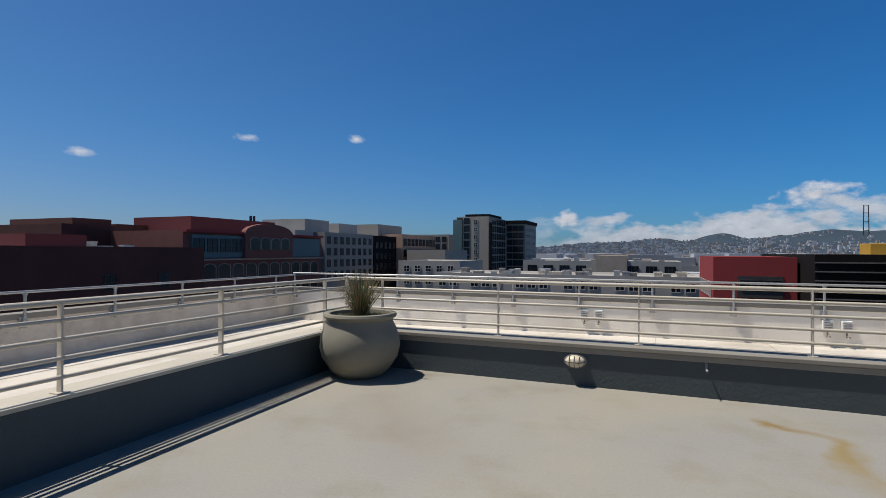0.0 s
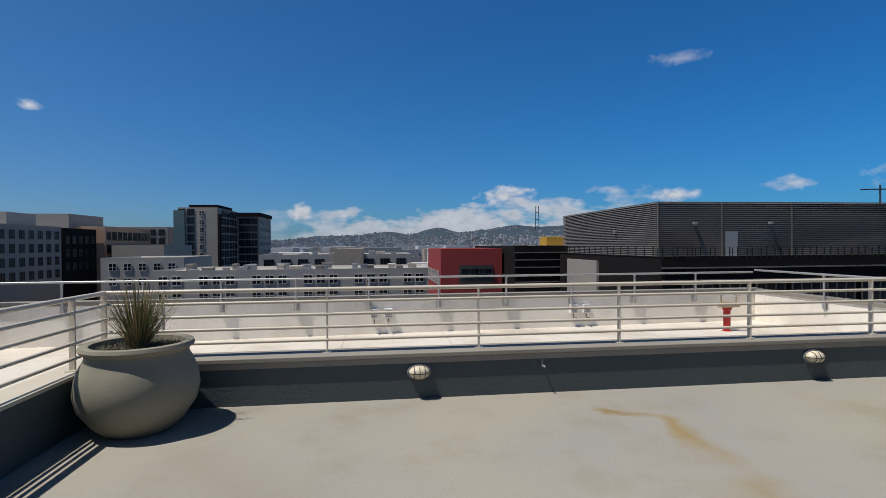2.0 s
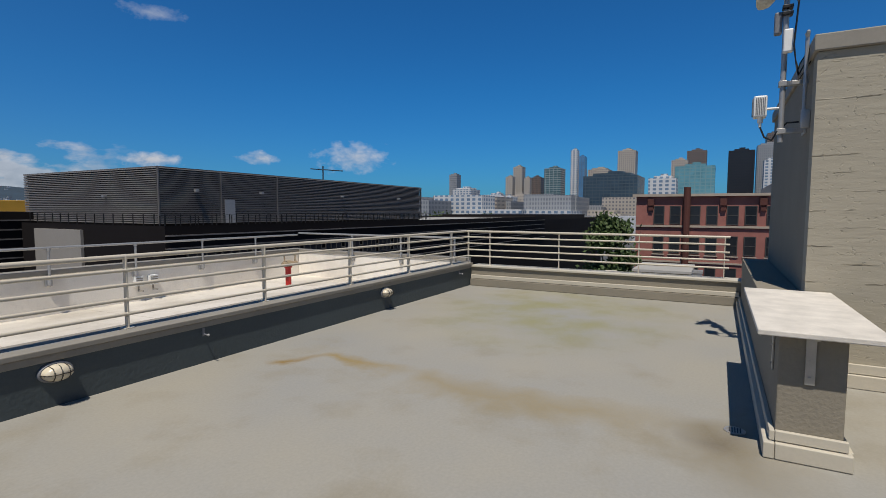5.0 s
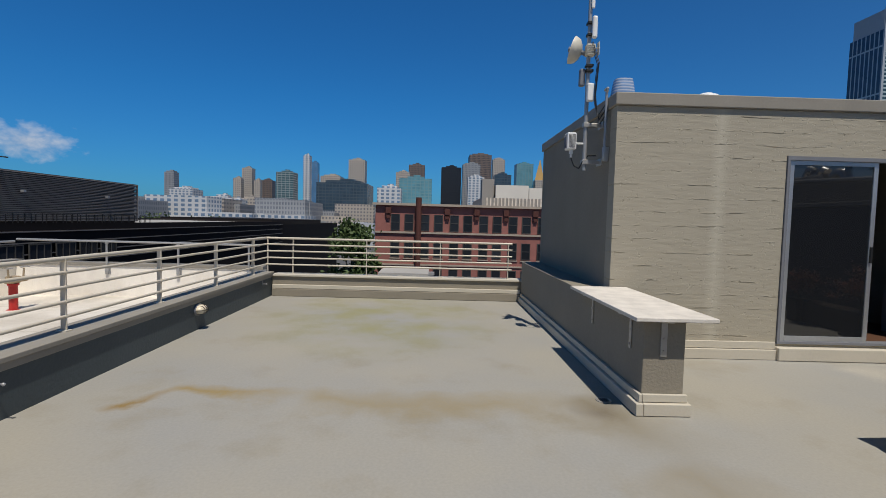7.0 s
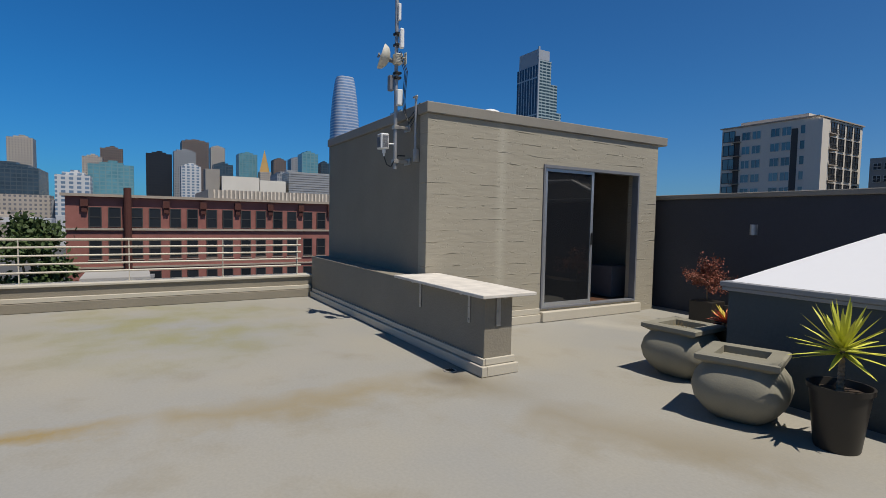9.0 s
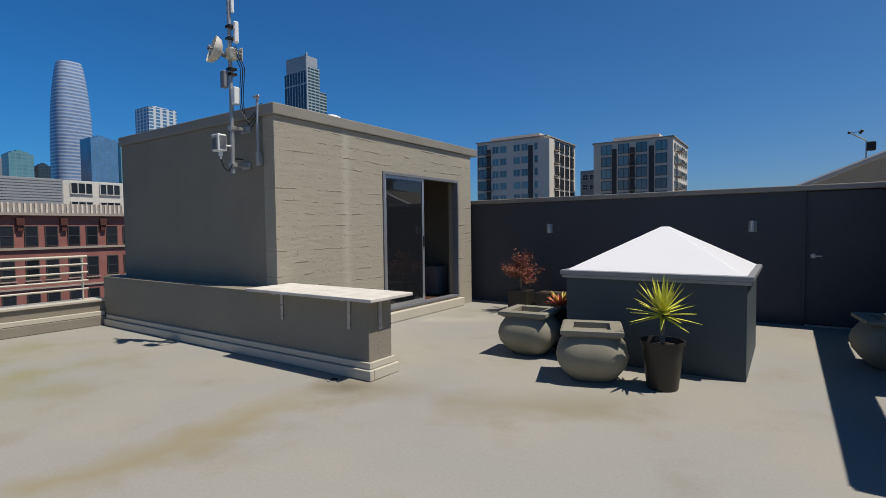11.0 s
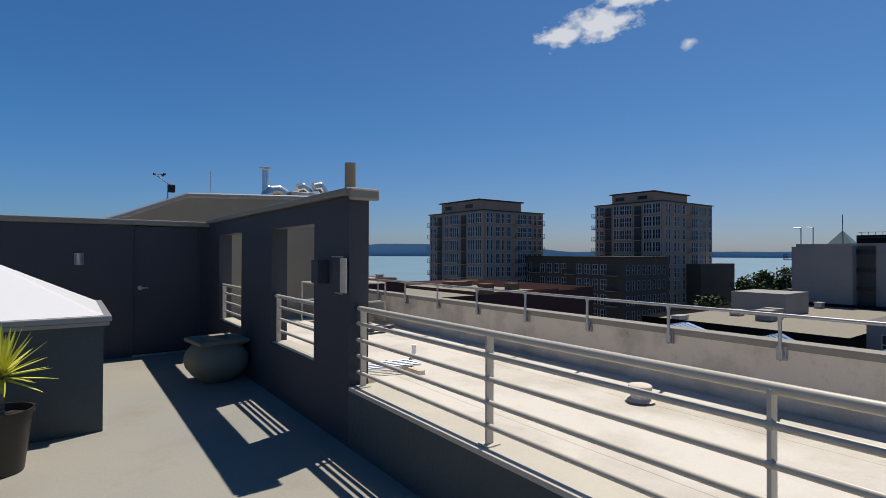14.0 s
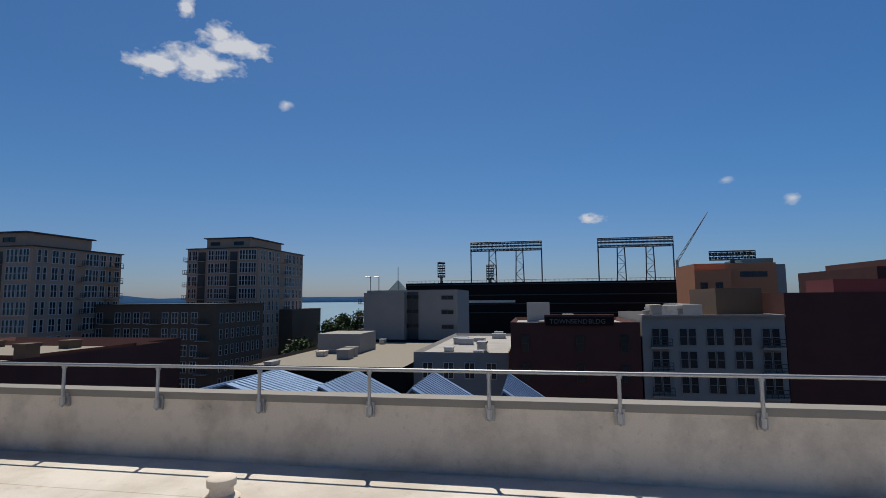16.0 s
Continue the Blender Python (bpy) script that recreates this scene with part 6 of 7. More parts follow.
def arch_window(w, h):
    n = 8
    pts = [(-w / 2, 0), (w / 2, 0)] + [(w / 2 * math.cos(math.pi * k / n), h - w / 4 + w / 4 * math.sin(math.pi * k / n)) for k in range(n + 1)]
    made = []
    for name, k1, ya, yb, mt in (("window", 1.12, -0.12, 0.02, M_STONE), ("pane", 1.0, -0.15, -0.11, M_WGLASS)):
        bm = B()
        dz = -0.03 if k1 > 1 else 0
        f = [bm.verts.new((x * k1, ya, z * (1 + (k1 - 1) / 2) + dz)) for x, z in pts]
        b = [bm.verts.new((x * k1, yb, z * (1 + (k1 - 1) / 2) + dz)) for x, z in pts]
        bm.faces.new(f)
        bm.faces.new(b[::-1])
        for k in range(len(pts)):
            j = (k + 1) % len(pts)
            bm.faces.new((f[k], b[k], b[j], f[j]))
        made.append(mesh_of(name, bm, mt))
    return made


windows_on(g, arch_window(2.6, 2.6), "+x", -69.95, span(59, 97, 11), [-3.6])
windows_on(g, arch_window(2.6, 2.8), "+x", -69.95, span(59, 97, 11), [-8.0])
windows_on(g, arch_window(2.4, 2.4), "+x", -68.88, span(73, 85, 4), [1.7])
windows_on(g, W_BAY, "+x", -69.55, [61.5, 64.5, 67.5, 70.3], [1.2])
block(g, "roof_house", -96, -80, 69, 93.5, 4.5, 8.3, M_DREDST, "dark red roof house")
bm = B()
for y in (87.5, 88.6):
    tube(bm, (-82, y, 8.3), (-82, y, 9.6), 0.3, 8)
part("flue", bm, M_DFRAME, g)
g = house("beige block behind the brick building", -92, -78, 98.5, 106, 6.8, M_WHITEST, "building")
g = house("grey and white apartment block with a grid of windows", -96, -76, 108.3, 133.9, 6.6, M_GREYST, "apartment building")
windows_on(g, W_DARK, "+x", -75.95, span(108.6, 133.6, 8), [3.4, 0.3, -2.8, -5.9])
windows_on(g, W_DARK, "-y", 108.25, span(-95, -77, 5), [3.4, 0.3, -2.8])
block(g, "roof_house", -94, -80, 105, 116, 6.1, 10.0, M_WHITEST)
block(g, "roof_house", -94, -80, 121, 131, 6.1, 9.6, M_WHITEST)
g = house("black-clad apartment block with projecting bays", -100, -76, 134.5, 150, 6.4, M_DARKST, "apartment building")
windows_on(g, W_DARK, "+x", -75.95, span(135, 149.5, 5), [2.4, -1.0, -4.4])
g = house("dark brown building with tall window bays", -104, -74, 150.5, 180, 7.4, M_TWIN, "apartment building")
windows_on(g, W_BAY, "+x", -73.95, span(151, 179.5, 9), [3.4, -0.4, -4.2])
block(g, "roof_house", -100, -82, 148, 166, 6.9, 10.8, M_GREYST)
g = house("distant grey apartment block", -100, -82, 215, 240, 9.5, M_GREYST, "apartment building")
windows_on(g, W_BAY, "-y", 214.9, span(-99.5, -82.5, 5), [6, 2.5, -1])

# taupe tower
g = house("tall taupe and glass apartment tower with a curved roof", -67.4, -54.0, 186.1, 212, 15.4, M_TOWER, "apartment tower")
zs = [12.4 - 3.0 * k for k in range(9)]
windows_on(g, W_BAY, "-y", 186.0, [-66, -63.0], zs)
windows_on(g, W_SQ, "-y", 186.0, [-59.3], zs)
windows_on(g, W_BAY, "+x", -53.9, span(190, 211, 6), zs)
block(g, "glass_bay", -68.6, -64.9, 185.3, 186.09, GZ, 14.3, M_TEAL, "green glass corner bay")
block(g, "fin", -53.99, -53.2, 186.1, 188.0, GZ, 13.0, M_DARKST, "dark vertical fin")
block(g, "roof_slab", -64, -54, 187, 205, 15.4, 16.4, M_DARKST)
g = house("second taupe tower with a sloped dark roof", -58, -45.5, 212.5, 236, 13.6, M_TOWER, "apartment tower")
windows_on(g, W_BAY, "-y", 212.4, span(-53.5, -46, 3), [10.4 - 3.0 * k for k in range(8)])
windows_on(g, W_SQ, "+x", -45.4, span(213, 235.5, 7), [10.4 - 3.0 * k for k in range(8)])
block(g, "roof_slab", -58.6, -45.0, 212, 236.5, 13.62, 15.2, M_DARKST)

# low blocks on the north side
g = house("long off-white low building with dark windows", -39, 13.0, 95, 112, -3.0, M_WHITEST, "building", roof=M_ROOFLT)
windows_on(g, W_SQ, "-y", 94.95, [x for k, x in enumerate(span(-38, 12, 21)) if k % 4 != 2], [-5.8, -8.8])
clutter(g, -39, 13, 95, 112, -3.5, 22, 41)
g = house("grey-white low building with wide dark windows", -27.5, 11.5, 130, 150, -0.8, M_WHITEST, "building", roof=M_ROOFLT)
windows_on(g, W_WIDE, "-y", 129.9, [x for x in span(-27, 11, 9) if not -9 < x < 0], [-3.8])
block(g, "stair_block", -8.5, -1.0, 129.2, 140, GZ, 0.6, M_STONE, "greenish stair block")
clutter(g, -27, 11, 130, 150, -1.3, 12, 42)
g = house("low brown and white buildings", -60, -42, 120, 140, -1.0, M_WHITEST, "building")
windows_on(g, W_SQ, "-y", 119.9, span(-59, -43, 5), [-4.0, -7.4])
g = house("low brown windowless warehouse block", -72, -58, 150, 172, 2.0, M_TOWER, "building")
g = house("bright red stucco building with a recessed loggia", 10.6, 18.7, 60, 76, 0.95, M_REDST, "building")
# The loggia has no depth; its shade is this dark sheet on the wall.
block(g, "loggia", 13.0, 17.4, 59.9, 59.99, -3.6, -1.2, M_DFRAME, "flat dark sheet for the shade inside the loggia")
windows_on(g, W_STRIP, "-y", 59.88, [14.4, 16.2], [-2.4])
windows_on(g, W_SLIM, "-x", 10.55, span(61, 75, 7), [-3.8])
g = house("black-clad low building with fine horizontal bands", 19.0, 31.0, 55, 80, 1.25, M_DARKST, "building")
for k in range(5):
    block(g, "band", 19.0, 31.0, 54.9, 54.99, 0.4 - 0.9 * k, 0.52 - 0.9 * k, M_LOUVRE)
house("flat black roofed block under the generator", 31.2, 46, 80.5, 96, 1.15, M_DARKST, "building", parapet=0.3)
co = empty("generator", (0, 0, 0), "yellow generator container on a black roof", "generator")
box_part("container", (33.0, 40.5, 84, 88, 0.92, 2.8), M_YELLOW, co, bevel=0.08)
box_part("exhaust", (41.0, 41.5, 84, 84.5, 0.92, 6.4), M_BLACK, co, "black exhaust stack")


def louvre_hall():
    x0, x1, y0, y1, zb, zt = 25.8, 66.3, 35.0, 56.6, 0.35, 4.95
    g = house("black-banded office block below a grey louvred plant hall", 24.7, 120, 32.6, 60, 0.25, M_DARKST, "office building", parapet=0.4)
    h = empty("plant_hall", (0, 0, 0), "grey metal louvred rooftop plant hall", "plant hall")
    box_part("core", (x0 + 0.2, x1 - 0.2, y0 + 0.2, y1 - 0.2, zb - 0.5, zt - 0.05), M_DARKST, h)
    n = 27
    for k in range(n):
        z = zb + (zt - zb) * k / n
        bm = B()
        for a, b in (((x0, y0), (x1, y0)), ((x0, y1), (x0, y0)), ((x1, y0), (x1, y1)), ((x1, y1), (x0, y1))):
            nrm = Vector((b[1] - a[1], a[0] - b[0], 0)).normalized()
            q = [(a[0], a[1], z + 0.12), (b[0], b[1], z + 0.12), (b[0] + nrm.x * 0.10, b[1] + nrm.y * 0.10, z + 0.02), (a[0] + nrm.x * 0.10, a[1] + nrm.y * 0.10, z + 0.02)]
            lo_ = [bm.verts.new(p) for p in q]
            hi_ = [bm.verts.new((p[0], p[1], p[2] + 0.03)) for p in q]
            bm.faces.new(lo_)
            bm.faces.new(hi_[::-1])
            for j in range(4):
                bm.faces.new((lo_[j], lo_[(j + 1) % 4], hi_[(j + 1) % 4], hi_[j]))
        part("louvre", bm, M_LOUVRE, h)
    bm = B()
    bx(bm, x0 - 0.05, x1 + 0.05, y0 - 0.05, y1 + 0.05, zt - 0.05, zt + 0.02)
    for xx in (x0, 31.6, 38.2, x1):
        bx(bm, xx - 0.05, xx + 0.05, y0 - 0.12, y0 + 0.05, zb, zt)
    part("trim", bm, M_LOUVRE, h)
    box_part("service_door", (31.9, 33.0, y0 - 0.16, y0 - 0.11, zb, zb + 2.1), M_GALV, h, "grey service door")
    for xx in (29.0, 36.0, 48.0, 60.0):
        box_part("flood_lamp", (xx - 0.15, xx + 0.15, y0 - 0.45, y0 - 0.14, zt - 1.9, zt - 1.7), M_GALV, h, "small grey flood lamp")
    box_part("flood_lamp", (x0 - 0.4, x0 - 0.1, 42, 42.3, zt - 2.4, zt - 2.2), M_GALV, h, "small grey flood lamp")
    r = empty("roof_rail", (0, 0, 0), "thin dark roof edge rail with posts", "roof rail")
    bm = B()
    xx = 25.0
    while xx < 66:
        bx(bm, xx - 0.03, xx + 0.03, 33.0, 33.06, 0.25, 1.15)
        bx(bm, xx - 0.03, xx + 0.03, 33.6, 33.66, 0.25, 1.05)
        xx += 1.3 if int(xx) % 3 else 0.7
    yy = 33.0
    while yy < 57:
        bx(bm, 25.0, 25.06, yy - 0.03, yy + 0.03, 0.25, 1.15)
        yy += 1.4
    part("stanchion", bm, M_BLACK, r, kind="stuff")
    bm = B()
    for z in (0.7, 1.12):
        bx(bm, 25.0, 66, 33.0, 33.04, z, z + 0.03)
    part("rail", bm, M_BLACK, r)
    block(g, "pale_wall", 24.45, 24.69, 44, 52, GZ, -0.25, M_GREYST, "pale grey flank wall")
    for k in range(5):
        block(g, "band", 24.7, 120, 32.4, 32.59, -0.55 - 1.0 * k, -0.45 - 1.0 * k, M_LOUVRE)
    windows_on(g, W_WIDE, "-y", 32.38, span(26, 58, 10), [-3.4])


louvre_hall()
g = house("long black low office block with a stepped roofline", 121, 190, 33, 70, -0.5, M_DARKST, "office building", parapet=0.4)
block(g, "upper", 130, 185, 38, 66, -1.0, 0.6, M_DARKST)
rn = random.Random(77)


def tree(x, y, z0, h, r, label, seed, leaves=1500, mat=None):
    g = empty("street_tree", (x, y, z0), label, "tree", "street trees")
    q = random.Random(seed)
    bm = B()
    tube(bm, (0, 0, 0), (0.1, 0.05, h * 0.5), 0.028 * h, 8, 0.018 * h)
    clumps = []
    for k in range(11):
        a = k * 2.399
        e = q.uniform(0.1, 1.4)
        p = Vector((0, 0, h * 0.45))
        c = p + Vector((math.cos(a) * math.cos(e) * r * q.uniform(0.5, 0.9), math.sin(a) * math.cos(e) * r * q.uniform(0.5, 0.9), (h * 0.5) * math.sin(e) * q.uniform(0.6, 0.95) + h * 0.08))
        tube(bm, p, c, 0.010 * h, 5, 0.003 * h)
        clumps.append(c)
    part("trunk", bm, M_TRUNK, g)
    verts, faces = [], []
    for i in range(leaves):
        c = clumps[i % len(clumps)]
        d = Vector((q.gauss(0, 1), q.gauss(0, 1), q.gauss(0, 0.75)))
        p = c + d * r * 0.22
        s = r * 0.068 * q.uniform(0.7, 1.6)
        u = Vector((q.gauss(0, 1), q.gauss(0, 1), q.gauss(0, 1))).normalized()
        w = u.cross(Vector((q.gauss(0, 1), q.gauss(0, 1), q.gauss(0, 1)))).normalized()
        n0 = len(verts)
        verts += [tuple(p - u * s), tuple(p + w * s * 0.6), tuple(p + u * s), tuple(p - w * s * 0.6)]
        faces.append((n0, n0 + 1, n0 + 2, n0 + 3))
    me = bpy.data.meshes.new("crown")
    me.from_pydata(verts, [], faces)
    me.materials.append(mat or M_TREE)
    o = new("crown", me)
    o.parent = g
    tagged(o, kind="stuff")


tree(61.0, 6.2, GZ, 21.9, 3.3, "leafy green street tree beside the brick building", 1, 9000)
for k in range(7):
    tree(-112 + rn.uniform(-14, 10), -52 + 3.0 * k + rn.uniform(-2, 2), GZ, rn.uniform(11, 16.5), rn.uniform(3.5, 5), "dark green waterfront tree", 20 + k, 1500)
for k in range(9):
    tree(150 + 9 * k, 88 + rn.uniform(-8, 12), GZ, rn.uniform(18, 21), 6, "green tree beyond the black office block", 40 + k, 900)
tree(-119.2, -49.7, GZ, 19.0, 4.4, "dark leafy tree by the bay beside the apartment tower", 71, 5200)
tree(-121.5, -45.2, GZ, 18.0, 3.6, "dark leafy tree by the bay beside a pale block", 72, 3600)
tree(330, 246, GZ, 38, 9, "tall bare reddish tree on the skyline", 60, 2200, M_STRAW)


g = house("long grey shed roof below the outer parapet", -16.0, -9.5, -34, -29.5, -0.3, M_BRICKD, "building", roof=M_ROOFGREY, parapet=0.2)
g = house("low dark roofs with vents towards the bay", -42, -17, -58, -36, -2.2, M_BRICKD, "building", roof=M_TAUPE)
clutter(g, -42, -17, -58, -36, -2.7, 6, 71, M_WING)
g = house("pier shed with a pale roof by the bay", -70, -45, -150, -120, -5.0, M_TWIN, "pier shed", roof=M_ROOFLT)
clutter(g, -70, -45, -150, -120, -5.5, 10, 72)


# brick building on the east side
def brick_row():
    xf, y0, y1, zt = 68.0, -62.0, 4.8, 3.6
    g = house("red brick warehouse with stone courses and rows of sash windows", xf, 92, y0, y1, zt, M_BRICKW, "warehouse", roof=M_ROOFGREY)
    block(g, "cornice", xf - 0.45, xf - 0.01, y0, y1 + 0.4, zt - 0.28, zt + 0.02, M_STONE)
    block(g, "string_course", xf - 0.2, xf - 0.01, y0, y1, -0.35, -0.12, M_STONE)
    block(g, "string_course", xf - 0.12, xf - 0.01, y0, y1, -4.6, -4.4, M_STONE)
    ys = [1.2 - 3.9 * k for k in range(16)]
    for y in ys:
        for z in (2.75,):
            bm = B()
            bx(bm, xf - 0.38, xf - 0.01, y + 1.55, y + 2.25, z - 0.5, z + 0.3)
            bx(bm, xf - 0.28, xf - 0.01, y + 1.65, y + 2.15, z - 1.1, z - 0.5)
            part("corbel", bm, M_BRICKD, g)
    windows_on(g, W_BRICK, "-x", xf - 0.05, [y + s for y in ys for s in (-0.85, 0.95)], [0.0, -3.5, -7.2])
    bm = B()
    for z in (-0.1, -3.6, -7.3):
        for y in ys:
            for s in (-0.85, 0.95):
                bx(bm, xf - 0.12, xf - 0.01, y + s - 0.7, y + s + 0.7, z - 0.13, z)
    part("sill_row", bm, M_STONE, g, kind="stuff")
    bm = B()
    tube(bm, (xf - 0.5, -0.9, GZ), (xf - 0.5, -0.9, 4.4), 0.38, 12)
    part("flue", bm, M_BRICKD, g, "dark brown flue")
    block(g, "roof_screen", xf + 3, xf + 20, -60, -9.5, zt - 0.5, zt + 1.2, M_GREYST, "ribbed pale roof screen")
    bm = B()
    for k in range(100):
        bx(bm, xf + 2.9, xf + 2.99, -59.8 + 0.5 * k, -59.6 + 0.5 * k, zt - 0.5, zt + 1.2)
    part("rib", bm, M_PARA, g, kind="stuff")
    h = house("pale low roof with vents in front of the brick warehouse", 36, 57, -14, 13.0, -5.0, M_WHITEST, "building", roof=M_ROOFLT)
    clutter(h, 36, 57, -14, 13.0, -5.4, 10, 61)
    block(h, "roof_house", 44, 50, -2.4, 1.5, -5.4, -3.3, M_TAUPE, "taupe roof house")
    block(h, "roof_house_cap", 43.8, 50.2, -2.6, 1.7, -3.29, -3.1, M_WHITEST)


brick_row()
g = house("cream low office building with square openings", 96, 126, -75, -33, 9.8, M_CREAM, "office building")
windows_on(g, W_OFFICE, "-x", 95.9, span(-72, -34.5, 9), [7.6, 4.6])
g = house("pale stair and lift boxes behind the brick warehouse", 93, 98, -20, -14, 8.2, M_CREAM, "building")
block(g, "tank", 94, 97, -13.8, -11.6, 3.0, 9.3, M_GREYST, "grey round-topped tank")
block(g, "box", 93, 97, -24.5, -20.1, 3.0, 7.8, M_CREAM)
bm = B()
for k in range(12):
    bx(bm, 92.9, 98, -33.0 + 0.0 * k, -25.0, 4.6 + 0.42 * k, 4.9 + 0.42 * k)
part("louvre", bm, M_GALV, g, "grey louvred plant screen", kind="stuff")
block(g, "plant_core", 93.0, 97.9, -32.9, -25.1, 3.0, 9.6, M_ROOFGREY)

# condo towers to the south-east
g = house("pale concrete condo tower with blue-green windows and balconies", 47.4, 65.8, -131, -111.9, 22.3, M_CONDO, "apartment tower")
zs = [19.4 - 2.95 * k for k in range(9)]
windows_on(g, W_CONDO, "+y", -111.85, [49.5, 52.8, 54.9, 58.5, 60.6], zs)
windows_on(g, W_TEAL, "+y", -111.85, [64.2], zs)
windows_on(g, W_BAY, "-x", 47.35, span(-130, -113, 5), zs)
for z in zs:
    balcony(g, 45.9, 47.39, -117.0, -113.5, z - 0.3, -1)
    balcony(g, 61.6, 63.4, -111.89, -110.9, z - 0.3)
# Dark strips laid on the wall in place of shaded balcony recesses.
for a, b in ((50.8, 52.0), (61.9, 63.2)):
    block(g, "balcony_shade", a, b, -111.88, -111.84, GZ + 1, 20.6, M_DFRAME, "flat dark strip for the shade of a balcony stack")
block(g, "roof_house", 50, 63, -128, -114, 21.8, 23.6, M_CONDO)
block(g, "corner_bay", 46.2, 49.0, -113.6, -110.7, GZ, 21.6, M_CONDO)
block(g, "cornice", 47.1, 66.1, -131.3, -111.6, 22.32, 22.55, M_STONE)
g = house("second pale concrete condo tower with dark balcony stacks", 23.5, 42.0, -150, -129.2, 22.0, M_CONDO, "apartment tower")
zs = [19.1 - 2.95 * k for k in range(9)]
windows_on(g, W_TEAL, "+y", -129.1, [38.8, 34.6, 30.4, 26.0], zs)
windows_on(g, W_CONDO, "-x", 23.4, span(-149, -130, 6), zs)
for z in zs:
    balcony(g, 22.0, 23.39, -136, -132, z - 0.3, -1)
    balcony(g, 31.7, 33.4, -129.19, -128.2, z - 0.3)
# Shade of the balcony stacks, as thin dark strips on the face.
for a, b in ((27.6, 28.8), (32.0, 33.2), (36.3, 37.4)):
    block(g, "balcony_shade", a, b, -129.18, -129.14, GZ + 1, 20.4, M_DFRAME, "flat dark strip for the shade of a balcony stack")
block(g, "roof_house", 27, 38, -147, -132, 21.5, 23.5, M_CONDO)
block(g, "cornice", 23.2, 42.3, -150.3, -128.9, 22.02, 22.25, M_STONE)
g = house("grey condo slab between the two towers", 44, 56, -175, -160, 19.0, M_GREYST, "apartment tower")
windows_on(g, W_SQ, "+y", -159.9, span(44.5, 55.5, 5), [16 - 3.1 * k for k in range(6)])

# downtown skyline
WALLS = {
    "bluewhite": window_wall("facade_blue_white", (0.58, 0.59, 0.60), (0.045, 0.11, 0.19), 9.0, 4.6, 0.62, 0.72, 0.25),
    "beige": window_wall("facade_beige", (0.42, 0.37, 0.31), (0.09, 0.09, 0.10), 3.2, 3.4, 0.5, 0.5),
    "brown": window_wall("facade_brown", (0.17, 0.13, 0.11), (0.03, 0.03, 0.035), 2.6, 3.6, 0.6, 0.6),
    "green": window_wall("facade_green_glass", (0.24, 0.28, 0.28), (0.035, 0.07, 0.08), 6.0, 3.4, 0.85, 0.7, 0.25),
    "blue": window_wall("facade_blue_glass", (0.10, 0.19, 0.30), (0.05, 0.12, 0.22), 5.0, 3.8, 0.8, 0.8, 0.2),
    "white": window_wall("facade_white", (0.55, 0.55, 0.55), (0.08, 0.12, 0.17), 5.2, 3.5, 0.55, 0.6),
    "navy": window_wall("facade_navy_glass", (0.06, 0.08, 0.10), (0.02, 0.035, 0.05), 4.0, 3.7, 0.85, 0.75, 0.2),
    "teal": window_wall("facade_teal_glass", (0.15, 0.27, 0.30), (0.06, 0.15, 0.18), 5.0, 3.7, 0.8, 0.75, 0.2),
    "black": window_wall("facade_black", (0.02, 0.02, 0.022), (0.008, 0.009, 0.012), 3.0, 3.7, 0.7, 0.6, 0.3),
    "plain": material("plain_grey_cladding", (0.30, 0.31, 0.34), 0.6, var=0.05, scale=0.02),
    "grey": window_wall("facade_grey", (0.27, 0.28, 0.29), (0.08, 0.09, 0.11), 2.4, 3.6, 0.5, 0.6),
}
far_rng = random.Random(4)
HUE = {"bluewhite": "blue and white"}


def far_tower(name, x, y, s, z, tint):
    g = empty(name, (x, y, GZ), f"distant {HUE.get(tint, tint)} " + name.replace("_", " ") + " on the downtown skyline", "tower")
    bm = B()
    bx(bm, -s / 2, s / 2, -s / 2, s / 2, 0, z - GZ)
    part("shaft", bm, WALLS[tint], g)
    bm = B()
    k = far_rng.uniform(0.25, 0.38)
    bx(bm, -s * k, s * k, -s * k, s * k, z - GZ, z - GZ + 0.035 * s + 1.5)
    bx(bm, -s * k * 0.4, s * k * 0.5, -s * k * 0.5, s * k * 0.3, z - GZ + 0.035 * s + 1.5, z - GZ + 0.06 * s + 3.0)
    part("crown", bm, WALLS[tint], g)


far_tower("office_tower", 849, 321, 13, 62, "beige")
far_tower("office_tower", 886, 318, 17, 82, "beige")
far_tower("office_tower", 858, 292, 10, 60, "beige")
far_tower("office_tower", 916, 294, 20, 64, "brown")
far_tower("glass_tower", 785, 223, 26, 68, "green")
far_tower("glass_tower", 832, 204, 11, 100, "white")
far_tower("glass_tower", 865, 200, 13, 92, "blue")
far_tower("office_block", 903, 178, 34, 73, "beige")
far_tower("office_block", 624, 105, 59, 42, "navy")
far_tower("office_tower", 906, 134, 28, 103, "beige")
far_tower("office_block", 511, 42, 23, 32, "white")
far_tower("office_tower", 831, 49, 22, 77, "beige")
far_tower("office_tower", 914, 30, 28, 98, "brown")
far_tower("glass_tower", 619, 20, 38, 50, "teal")
far_tower("office_tower", 816, -28, 31, 85, "black")
far_tower("office_tower", 864, -63, 29, 96, "grey")
far_tower("office_tower", 1071, -95, 45, 138, "brown")
far_tower("office_tower", 955, -120, 22, 117, "beige")
far_tower("office_block", 710, -59, 22, 62, "white")
far_tower("office_tower", 727, -98, 23, 68, "navy")
far_tower("glass_tower", 904, -159, 29, 104, "teal")
far_tower("office_tower", 890, -208, 21, 97, "brown")
